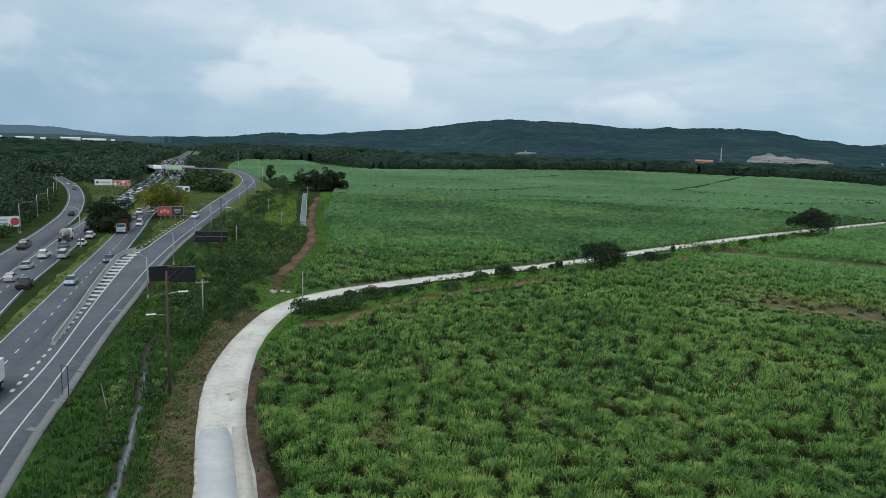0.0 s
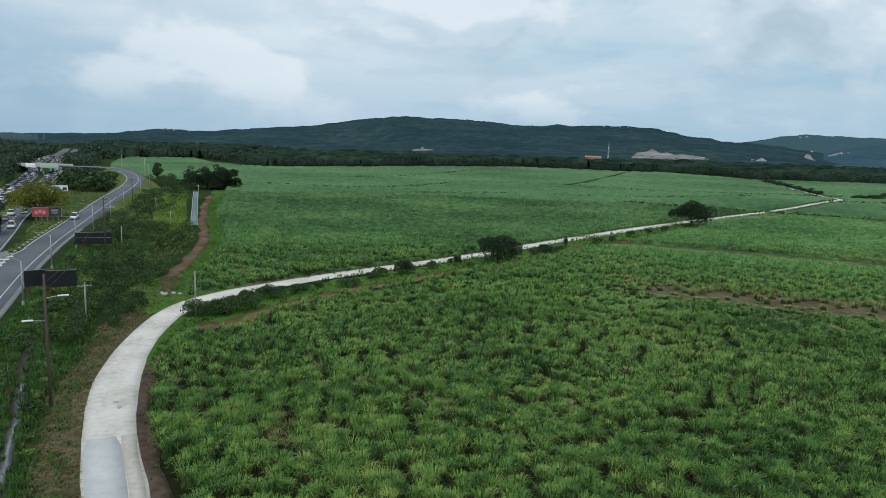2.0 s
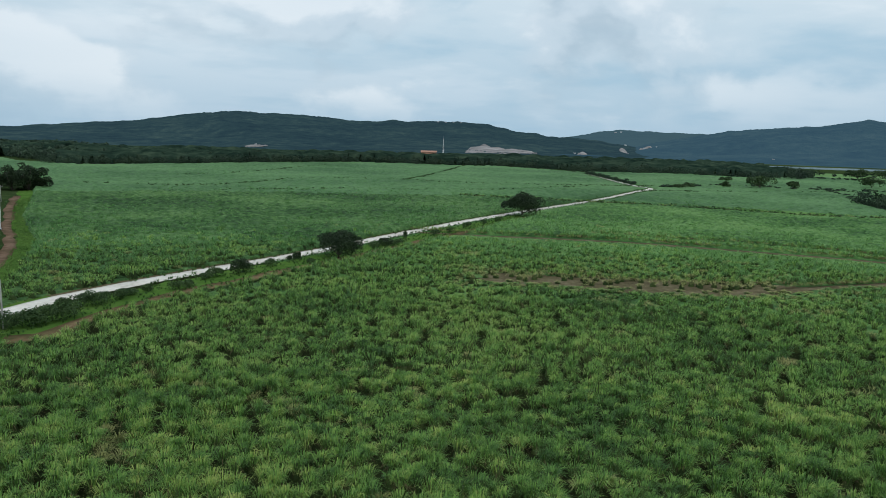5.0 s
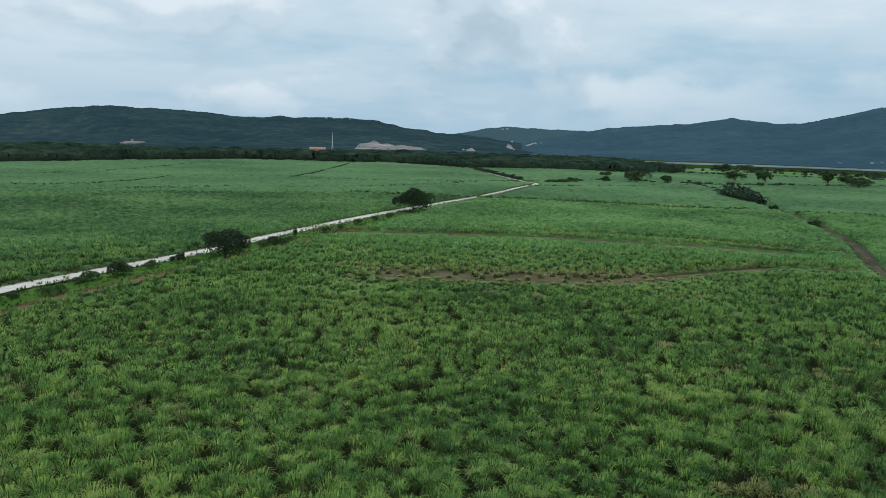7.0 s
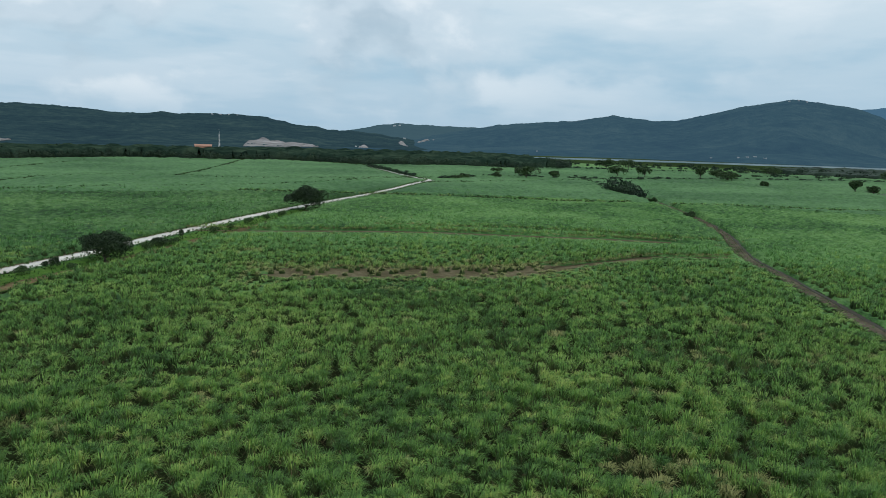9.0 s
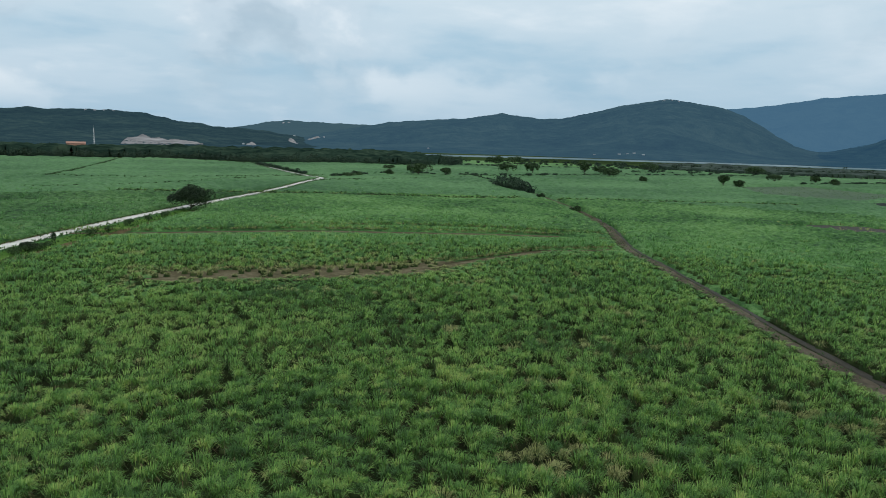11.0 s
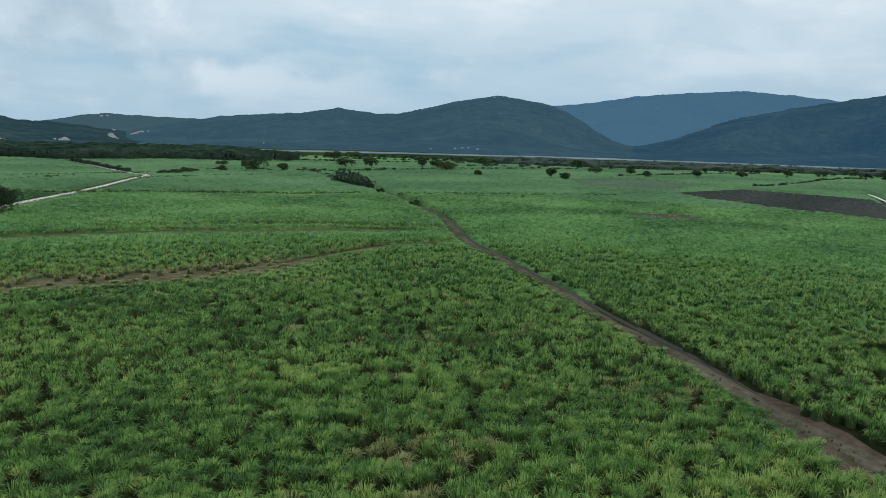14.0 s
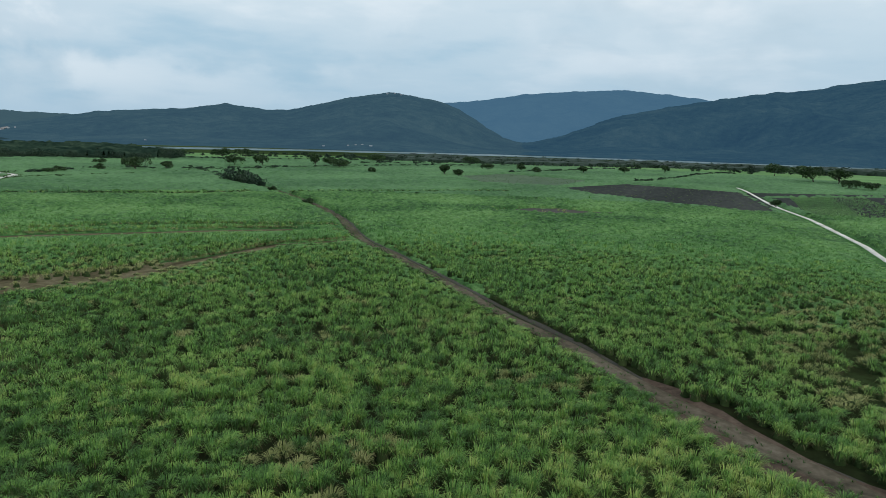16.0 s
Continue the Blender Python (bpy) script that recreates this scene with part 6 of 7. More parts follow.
utility_pole(-28.6, 72.7, 13.5, M_WOODPOLE, "tall brown wooden utility pole with two lamp brackets", 20, False, 2)
utility_pole(-50.8, 162.0, 13.0, M_WOODPOLE, "tall brown wooden utility pole in the scrub", 15, True, 1)
utility_pole(-71.1, 257, 11.0, M_WOODPOLE, "brown wooden utility pole beside the ramp", 12, True, 0)
utility_pole(-35.9, 104.9, 6.0, M_CONCPOLE, "short pale concrete pole standing in scrub", 25, True, 0)
utility_pole(-49.9, 170.7, 5.6, M_CONCPOLE, "pale concrete pole standing in scrub", 10, False, 0)
utility_pole(-61.3, 248.3, 5.2, M_CONCPOLE, "pale concrete pole standing in scrub", 10, True, 0)
utility_pole(-21.6, 108.6, 7.0, M_CONCPOLE, "pale grey pole at the farm road bend", 0, False, 0)
utility_pole(-25.2, 41.5, 4.6, M_CONCPOLE, "short pale concrete pole with crossarm near the ditch", 18, True, 0)
utility_pole(-57.5, 300, 6.0, M_CONCPOLE, "pale concrete pole at the channel", 10, True, 0)
utility_pole(-48, 210, 5.0, M_CONCPOLE, "pale concrete pole standing in scrub", 10, True, 0)


def wire(pa, pb, sag):
    bm = bmesh.new()
    a, b = Vector(pa), Vector(pb)
    pts = [a.lerp(b, k / 8) - Vector((0, 0, 4 * sag * (k / 8) * (1 - k / 8))) for k in range(9)]
    tube(bm, pts, 0.018, 0.018, 4)
    return tagged(part("power_cable", bm, M_WIRE), "thin black cable hung between poles", "cable", "overhead cables")


wire((-25.2, 41.5, 4.4), (-28.6, 72.7, 9.4), 0.7)
wire((-25.2, 41.5, 4.2), (-28.6, 72.7, 6.5), 0.7)
wire((-28.6, 72.7, 12.6), (-50.8, 162, 12.4), 2.0)
wire((-28.6, 72.7, 11.9), (-50.8, 162, 11.8), 2.2)
wire((-50.8, 162, 12.4), (-71.1, 257, 10.6), 2.0)


def billboard(name, x, y, w, z0, z1, heading, label, design, posts=3, group="roadside billboards"):
    t = thing(name, pose(x, y, 0, 0, 0, heading), label, "billboard", group)
    bm = bmesh.new()
    box(bm, 0, 0, (z0 + z1) / 2, w, 0.22, z1 - z0, 0.02)
    part("panel", bm, M_BOARD if design == "dark" else M_STEEL, t)
    for k in range(posts):
        px = -w * 0.38 + w * 0.76 * k / max(1, posts - 1)
        bm = bmesh.new()
        tube(bm, [(px, 0.2, -0.2), (px, 0.2, z1 - 0.15)], 0.09, 0.09, 6)
        part("post", bm, M_RUST if design == "dark" else M_CONCPOLE, t)
    fy = -0.118

    def slab(cx, cz, sx, sz, mat, nm="print", dy=0.0):
        bm = bmesh.new()
        box(bm, cx, fy - dy, cz, sx, 0.02, sz)
        part(nm, bm, mat, t)

    h, zc = z1 - z0, (z0 + z1) / 2
    if design == "white":
        slab(0, zc, w * 0.98, h * 0.96, M_SIGNWHITE, "poster")
        slab(w * 0.08, zc, w * 0.55, h * 0.16, M_STEEL, "print_bar", 0.02)
        slab(-w * 0.34, zc, w * 0.12, h * 0.35, M_DARKPRINT, "print_mark", 0.02)
    elif design == "redwhite":
        slab(0, zc, w * 0.98, h * 0.96, M_PINK, "poster")
        for k in range(6):
            slab(-w * 0.4 + w * 0.16 * k, zc + (0.15 if k % 2 else -0.18) * h, w * 0.11, h * 0.35, M_RED if k % 3 else M_WHITEPRINT, "print_mark", 0.02)
    elif design == "logo":
        slab(0, zc, w * 0.98, h * 0.96, M_SIGNWHITE, "poster")
        slab(-w * 0.22, zc + h * 0.16, w * 0.4, h * 0.12, M_STEEL, "print_bar", 0.02)
        slab(-w * 0.22, zc - h * 0.16, w * 0.4, h * 0.12, M_STEEL, "print_bar", 0.02)
        bm = bmesh.new()
        bmesh.ops.create_circle(bm, cap_ends=True, radius=h * 0.36, segments=20, matrix=Matrix.Translation((w * 0.27, fy - 0.025, zc)) @ Matrix.Rotation(radians(90), 4, "X"))
        part("print_disc", bm, M_RED, t)
    elif design == "redblack":
        slab(-w * 0.22, zc, w * 0.54, h * 0.94, M_RED, "poster")
        slab(w * 0.27, zc, w * 0.43, h * 0.94, M_DARKPRINT, "poster")
        for k in range(3):
            slab(-w * 0.36 + w * 0.13 * k, zc + h * (0.05 if k == 1 else -0.05), w * 0.10, h * 0.36, M_PINK, "print_mark", 0.02)
        slab(w * 0.27, zc + h * 0.12, w * 0.24, h * 0.18, M_STEEL, "print_bar", 0.02)
        slab(w * 0.27, zc - h * 0.14, w * 0.2, h * 0.1, M_STEEL, "print_bar", 0.02)
    elif design == "blue":
        slab(0, zc, w * 0.98, h * 0.94, M_SIGNWHITE, "poster")
        slab(-w * 0.18, zc, w * 0.5, h * 0.6, M_BLUE, "print_block", 0.02)
        slab(w * 0.33, zc, w * 0.2, h * 0.4, M_DARKPRINT, "print_bar", 0.02)
    elif design == "dark":
        slab(0, z1 + 0.04, w * 1.0, 0.08, M_STEEL, "top_trim", -0.1)
        if w > 6:
            slab(0, zc + 0.1, w * 0.97, 0.06, M_STEEL, "seam")
    return t


def facing(x, y):
    return math.degrees(math.atan2(-x, y))


billboard("billboard", -48.8, 121.5, 3.7, 2.0, 4.6, facing(-48, 121) + 4, "blank dark roadside board on rusty posts", "dark", 1)
billboard("billboard", -44.6, 120.2, 4.4, 2.2, 4.8, facing(-44, 120) - 6, "blank dark roadside board on rusty posts", "dark", 1)
billboard("billboard", -55.6, 169.5, 7.5, 1.6, 4.2, facing(-55, 169) - 8, "blank dark wide roadside board on rusty posts", "dark", 2)
billboard("billboard", -158, 331, 7.6, 1.5, 4.3, facing(-159, 331), "white printed billboard on tall posts", "white", 4)
billboard("billboard", -149.5, 331, 7.2, 1.6, 4.2, facing(-149, 331), "red and white printed billboard on posts", "redwhite", 4)
billboard("billboard", -113.6, 184.8, 5.6, 1.6, 4.4, facing(-113, 184), "white billboard with a round red mark", "logo", 2)
billboard("billboard", -85.6, 222.5, 7.6, 1.4, 4.2, facing(-86, 222), "red and black billboard before the yellow tree", "redblack", 5)
billboard("billboard", -112.5, 305, 6.8, 1.6, 4.3, facing(-112, 305), "white and blue billboard beside the thicket", "blue", 2)

# ditch, channel, fence
dn = len(DITCH)
ditch = solid("ditch_bed", ribbon_mesh("ditch_bed", side_of(DITCH, -0.75 + wobble(dn, 0.16, 61, 3)), side_of(DITCH, 0.75 + wobble(dn, 0.16, 62, 3)), 0.035, 0.06), M_DITCHSOIL)
tagged(ditch, "dark muddy bed of a roadside ditch", "ditch", kind="structure")
wet = solid("ditch_water", ribbon_mesh("ditch_water", side_of(DITCH, -0.42 + wobble(dn, 0.14, 63, 2))[9:], side_of(DITCH, 0.42 + wobble(dn, 0.14, 64, 2))[9:], 0.05, 0.03), M_WATER)
tagged(wet, "narrow still water in the ditch", "water", kind="structure")
# the matte pale colour paints the sky's reflection on this water
tagged(ribbon_thing("channel_water", CHAN, 0.75, 0.12, M_RIVER, None, 0.04), "water in a straight drainage channel, painted pale as reflected sky", "water", kind="structure")
for off, nm in ((-0.9, "channel_wall"), (0.9, "channel_wall")):
    tagged(ribbon_thing(nm, side_of(CHAN, off), 0.12, 0.2, M_CONCRETE, None, 0.5), "low concrete wall of the drainage channel", "wall", kind="structure")


def sign_frame():
    t = thing("sign_frame", pose(0, 0, 0), "dark steel frame posts with rusty red feet on the verge", "frame")
    tops = []
    for x, y, h in [(-37.4, 69.0, 4.2), (-34.1, 68.8, 3.9), (-33.6, 75.2, 3.6)]:
        bm = bmesh.new()
        tube(bm, [(x, y, 1.1), (x, y, h)], 0.06, 0.05, 6)
        part("post", bm, M_BLACKSTEEL, t)
        bm = bmesh.new()
        tube(bm, [(x, y, -0.1), (x, y, 1.12)], 0.09, 0.08, 6)
        part("post_foot", bm, M_RUST, t, "rusty red post foot")
        tops.append((x, y, h))
    for a, b in zip(tops, tops[1:]):
        for dz in (0.4, 2.4):
            bm = bmesh.new()
            tube(bm, [(a[0], a[1], a[2] - dz), (b[0], b[1], b[2] - dz)], 0.03, 0.03, 4)
            part("rail", bm, M_BLACKSTEEL, t)
    bm = bmesh.new()
    tube(bm, [(-38.3, 69.5, 1.0), (-38.3, 69.5, 4.1), (-37.4, 69.0, 4.1)], 0.04, 0.04, 4)
    part("hoop", bm, M_BLACKSTEEL, t)
    bm = bmesh.new()
    tube(bm, [(-33.2, 68.2, 0.1), (-34.0, 68.8, 2.6)], 0.04, 0.03, 4)
    part("brace", bm, M_CONCPOLE, t, "leaning pale brace")


sign_frame()

# rank grass leaning over the ditch
dx, dy = [], []
grnd = np.random.RandomState(66)
for p in DITCH:
    for k in range(16):
        o = grnd.choice([-1, 1]) * grnd.uniform(0.55, 1.6)
        dx.append(p[0] + o + grnd.normal(0, 0.3)), dy.append(p[1] + grnd.uniform(-1, 1))
V, F = blade_clumps(np.array(dx), np.array(dy), 0 * np.array(dx), 14, grnd.uniform(0.5, 1.1, len(dx)), 0.6, 0.07, 2, grnd)
tagged(solid("ditch_grass", fast_mesh("ditch_grass", V, F), M_GRASSBLADE), "rank green grass leaning over the ditch", "grass", kind="stuff")

patch("pothole", [(-21.8 + 0.65 * math.cos(k * 0.449), 73.3 + 1.3 * math.sin(k * 0.449)) for k in range(14)], 0.066, M_RUT, 67, 0.06, label="broken muddy hollow in the farm road", category="pothole", step=0.4)

# post stump and stones beside the farm road
bm = bmesh.new()
tube(bm, [(0, 0, -0.1), (0.05, 0, 0.6), (0.02, 0.03, 1.3)], 0.13, 0.1, 6)
tagged(part("fence_stump", bm, M_WOODPOLE), "weathered wooden stump at the cane edge", "stump").matrix_basis = pose(-12.2, 105.5, 0)
for k, (x, y, s) in enumerate([(-29.5, 123.5, 0.8), (-28.4, 124.6, 0.6), (-30.4, 125, 0.5), (-27.2, 124.2, 0.5), (-22.6, 73.4, 0.35), (-21.9, 71.8, 0.3)]):
    bm = bmesh.new()
    bmesh.ops.create_icosphere(bm, subdivisions=2, radius=s)
    for v in bm.verts:
        v.co *= 0.75 + 0.4 * noise.noise(v.co * 2.1 + Vector((k, 0, 0)))
        v.co.z *= 0.55
    tagged(part("pale_stone", bm, M_CONCRETE), "pale limestone lump beside the farm road", "stone", "roadside stones").matrix_basis = pose(x, y, s * 0.2)


# ---- vehicles ----
M_GLASS = material("dark_car_glass", [(0.015, 0.018, 0.02), (0.025, 0.028, 0.03)], 2, rough=0.08, spec=0.7)
M_TYRE = plain("tyre_rubber", (0.02, 0.02, 0.02), 0.8)
M_RIM = plain("wheel_alloy", (0.4, 0.4, 0.42), 0.35, 0.7)
M_HEAD = plain("headlamp_lens", (0.75, 0.76, 0.78), 0.15)
M_TAIL = plain("tail_lamp_red", (0.35, 0.02, 0.02), 0.25)
PAINTS = {"white": (0.72, 0.73, 0.73), "silver": (0.42, 0.44, 0.46), "grey": (0.14, 0.15, 0.16), "black": (0.025, 0.026, 0.03), "blue": (0.06, 0.09, 0.18), "pale blue": (0.32, 0.38, 0.46), "red": (0.30, 0.03, 0.03)}
PAINT_M = {k: plain("car_paint_" + k.replace(" ", "_"), c, 0.25, 0.0, 0.6, 0.04) for k, c in PAINTS.items()}


def loft(bm, rings):
    """Rings of equal count, closed round and capped."""
    rs = [[bm.verts.new(p) for p in r] for r in rings]
    n = len(rs[0])
    for a, b in zip(rs, rs[1:]):
        for k in range(n):
            bm.faces.new((a[k], a[(k + 1) % n], b[(k + 1) % n], b[k]))
    bm.faces.new(rs[0][::-1]), bm.faces.new(rs[-1])
    bmesh.ops.recalc_face_normals(bm, faces=bm.faces)
    return bm


def section(x, w, z0, z1, top=0.9):
    zm = z0 + (z1 - z0) * 0.6
    return [(x, -w * 0.94, z0), (x, -w, (z0 + zm) / 2), (x, -w, zm), (x, -w * top, z1), (x, w * top, z1), (x, w, zm), (x, w, (z0 + zm) / 2), (x, w * 0.94, z0)]


def add_wheels(t, xs, half, r=0.32, width=0.22):
    for x in xs:
        for s in (-1, 1):
            bm = bmesh.new()
            tube(bm, [(x, s * (half - width), r), (x, s * half, r)], r, r, 14)
            w = part("wheel", bm, M_TYRE, t)
            bm = bmesh.new()
            tube(bm, [(x, s * (half - 0.03), r), (x, s * (half + 0.015), r)], r * 0.6, r * 0.55, 10)
            part("rim", bm, M_RIM, w)


def add_lamps(t, front, rear, half, z):
    for s in (-1, 1):
        bm = bmesh.new()
        box(bm, front, s * half * 0.72, z, 0.16, half * 0.38, 0.14, 0.03)
        part("headlight", bm, M_HEAD, t)
        bm = bmesh.new()
        box(bm, rear, s * half * 0.78, z + 0.12, 0.12, half * 0.28, 0.2, 0.03)
        part("tail_light", bm, M_TAIL, t)


SHAPES = {
    "sedan": dict(L=4.5, w=0.87, prof=[(-2.25, .42, .82), (-2.1, .30, .95), (-1.3, .24, .98), (0.9, .24, .93), (1.8, .26, .82), (2.18, .32, .70), (2.25, .40, .60)], cab=[(-1.75, .95, .97), (-1.05, .93, 1.42), (0.15, .93, 1.46), (1.05, .90, .94)], h=1.46),
    "hatchback": dict(L=4.0, w=0.85, prof=[(-2.0, .42, .9), (-1.9, .28, 1.0), (-1.1, .24, 1.0), (0.9, .24, .96), (1.6, .26, .85), (1.95, .32, .72), (2.0, .4, .6)], cab=[(-1.92, .98, 1.0), (-1.55, .97, 1.48), (0.1, .95, 1.52), (1.05, .92, .96)], h=1.52),
    "suv": dict(L=4.7, w=0.93, prof=[(-2.35, .5, 1.05), (-2.25, .36, 1.12), (-1.3, .32, 1.14), (0.9, .32, 1.1), (1.9, .34, 1.02), (2.3, .4, .9), (2.35, .5, .75)], cab=[(-2.28, 1.1, 1.13), (-1.95, 1.1, 1.70), (0.2, 1.1, 1.76), (1.05, 1.08, 1.1)], h=1.76),
    "minivan": dict(L=4.7, w=0.88, prof=[(-2.35, .45, 1.05), (-2.28, .3, 1.12), (-1.2, .26, 1.12), (1.1, .26, 1.08), (1.9, .3, .98), (2.28, .34, .8), (2.35, .42, .65)], cab=[(-2.3, 1.1, 1.12), (-2.1, 1.1, 1.82), (0.7, 1.1, 1.88), (1.6, 1.04, 1.06)], h=1.88),
}


def make_car(shape, paint, m, group):
    s = SHAPES[shape]
    name = {"sedan": "sedan_car", "hatchback": "hatchback_car", "suv": "suv_car", "minivan": "minivan"}[shape]
    t = thing(name, m, f"{paint} {shape if shape != 'suv' else 'sport utility car'} standing in highway traffic", "car", group)
    w = s["w"]
    bm = loft(bmesh.new(), [section(x, w * (0.86 if i in (0, len(s["prof"]) - 1) else 1), a, b) for i, (x, a, b) in enumerate(s["prof"])])
    part("body", bm, PAINT_M[paint], t, smooth=False)
    bm = bmesh.new()
    rings = []
    for i, (x, a, b) in enumerate(s["cab"]):
        tw = 0.72 if 0 < i < 3 else 0.88
        rings.append([(x, -w * 0.9, a - 0.03), (x, -w * tw, b), (x, w * tw, b), (x, w * 0.9, a - 0.03)])
    part("glasshouse", loft(bm, rings), M_GLASS, t)
    c = s["cab"]
    bm = bmesh.new()
    x0, x1, h = c[1][0], c[2][0], s["h"]
    loft(bm, [[(x0 - 0.12, -w * 0.71, c[1][2] - 0.05), (x0 - 0.1, -w * 0.62, c[1][2] + 0.03), (x0 - 0.1, w * 0.62, c[1][2] + 0.03), (x0 - 0.12, w * 0.71, c[1][2] - 0.05)],
              [((x0 + x1) / 2, -w * 0.74, h - 0.05), ((x0 + x1) / 2, -w * 0.66, h + 0.05), ((x0 + x1) / 2, w * 0.66, h + 0.05), ((x0 + x1) / 2, w * 0.74, h - 0.05)],
              [(x1 + 0.12, -w * 0.73, h - 0.08), (x1 + 0.1, -w * 0.64, h + 0.02), (x1 + 0.1, w * 0.64, h + 0.02), (x1 + 0.12, w * 0.73, h - 0.08)]])
    part("roof", bm, PAINT_M[paint], t)
    for xp in ((x0 + x1) / 2, x1 + 0.1) if shape != "minivan" else (x0 + 1.0, x1 - 0.5, x1 + 0.1):
        for sd in (-1, 1):
            bm = bmesh.new()
            tube(bm, [(xp, sd * w * 0.92, c[1][1] - 0.02), (xp - 0.05, sd * w * 0.745, h - 0.04)], 0.045, 0.04, 4)
            part("pillar", bm, PAINT_M[paint], t)
    add_wheels(t, (-s["L"] * 0.29, s["L"] * 0.31), w * 1.0, 0.33 if shape != "suv" else 0.38)
    add_lamps(t, s["L"] / 2 - 0.1, -s["L"] / 2 + 0.05, w, s["prof"][2][2] * 0.72)
    return t


def make_pickup(paint, m):
    t = thing("pickup_truck", m, f"{paint} pickup truck with an open bed in traffic", "pickup truck", "highway traffic")
    w = 0.92
    prof = [(-2.6, .5, 1.0), (-2.5, .4, 1.1), (-0.9, .38, 1.1), (0.9, .38, 1.1), (2.0, .4, 1.04), (2.5, .45, .92), (2.6, .5, .8)]
    part("body", loft(bmesh.new(), [section(x, w, a, b) for x, a, b in prof]), PAINT_M[paint], t)
    part("glasshouse", loft(bmesh.new(), [[(x, -w * .9, 1.06), (x, -w * tw, b), (x, w * tw, b), (x, w * .9, 1.06)] for x, b, tw in ((-0.95, 1.1, .88), (-0.75, 1.68, .72), (0.5, 1.72, .72), (1.2, 1.1, .88))]), M_GLASS, t)
    bm = bmesh.new()
    box(bm, -0.12, 0, 1.73, 1.35, w * 1.36, 0.08, 0.03)
    part("roof", bm, PAINT_M[paint], t)
    bm = bmesh.new()
    box(bm, -1.75, 0, 1.115, 1.45, w * 1.5, 0.03)
    part("bed_floor", bm, M_BLACKSTEEL, t)
    add_wheels(t, (-1.55, 1.65), w, 0.38)
    add_lamps(t, 2.5, -2.55, w, 0.78)
    return t


def make_truck(m, label, cab_paint, body_mat, L, h, drum=False):
    t = thing("concrete_mixer_truck" if drum else "cargo_truck", m, label, "truck", "highway traffic")
    part("cab", loft(bmesh.new(), [section(x, 1.15, 0.55, b, 0.94) for x, b in ((L / 2 - 2.0, 2.75), (L / 2 - 0.7, 2.75), (L / 2 - 0.15, 1.7), (L / 2, 1.5))]), PAINT_M[cab_paint], t)
    bm = bmesh.new()
    box(bm, L / 2 - 0.42, 0, 2.15, 0.12, 1.9, 0.75, 0.02, Matrix.Rotation(radians(-26), 4, "Y"))
    part("windscreen", bm, M_GLASS, t)
    for s in (-1, 1):
        bm = bmesh.new()
        box(bm, L / 2 - 1.25, s * 1.13, 2.1, 0.9, 0.06, 0.6, 0.02)
        part("side_window", bm, M_GLASS, t)
    bm = bmesh.new()
    box(bm, -0.4, 0, 0.85, L - 0.8, 0.9, 0.25)
    part("chassis", bm, M_BLACKSTEEL, t)
    if drum:
        rings = []
        for x, r in ((-L / 2 + 0.3, 0.55), (-L / 2 + 1.2, 1.05), (-0.6, 1.2), (0.9, 0.85), (1.3, 0.5)):
            zc = 2.05 - 0.12 * (x + 1)
            rings.append([(x, r * math.cos(a), zc + r * math.sin(a)) for a in [k * math.pi / 7 for k in range(14)]])
        part("drum", loft(bmesh.new(), rings), M_CONCPOLE, t, "pale mixing drum", True)
        bm = bmesh.new()
        tube(bm, [(-L / 2 + 0.2, 0, 2.4), (-L / 2 - 0.4, 0, 1.6)], 0.22, 0.14, 6)
        part("chute", bm, M_STEEL, t)
    else:
        bm = bmesh.new()
        box(bm, -1.0, 0, (h + 1.0) / 2 + 0.05, L - 2.3, 2.4, h - 1.0, 0.04)
        bx_ = part("cargo_box", bm, body_mat, t)
        n = int((L - 2.4) / 0.6)
        for k in range(n):
            for s in (-1, 1):
                bm = bmesh.new()
                box(bm, -1.0 - (L - 2.4) / 2 + 0.3 + k * 0.6, s * 1.215, (h + 1) / 2 + 0.05, 0.08, 0.03, h - 1.15)
                part("rib", bm, body_mat, bx_)
    add_wheels(t, (-L / 2 + 1.0, -L / 2 + 2.1, L / 2 - 1.3), 1.2, 0.48, 0.35)
    add_lamps(t, L / 2 - 0.02, -L / 2 + 0.05, 1.1, 0.95)
    return t


def on_line(line, y, off, back=False):
    k = int(np.argmin(np.abs(line[:, 1] - y)))
    k = min(max(k, 1), len(line) - 2)
    d = line[k + 1] - line[k - 1]
    head = math.degrees(math.atan2(d[1], d[0])) + (180 if back else 0)
    dy = (y - line[k, 1]) / (d[1] + 1e-9)
    p = side_of(line, off)[k] + d * dy
    return p[0], p[1], p[2], head


PROTO = {}


def put_car(shape, paint, x, y, z, head, group="highway traffic"):
    m = pose(x, y, z, 0, 0, head)
    key = (shape, paint)
    if key in PROTO:
        return copy_thing(PROTO[key], m)
    PROTO[key] = make_car(shape, paint, m, group)
    return PROTO[key]


def away(x, y):
    k = int(np.argmin(np.abs(A_MID[:, 1] - y)))
    d = A_MID[k + 1] - A_MID[k - 1]
    return math.degrees(math.atan2(d[1], d[0]))


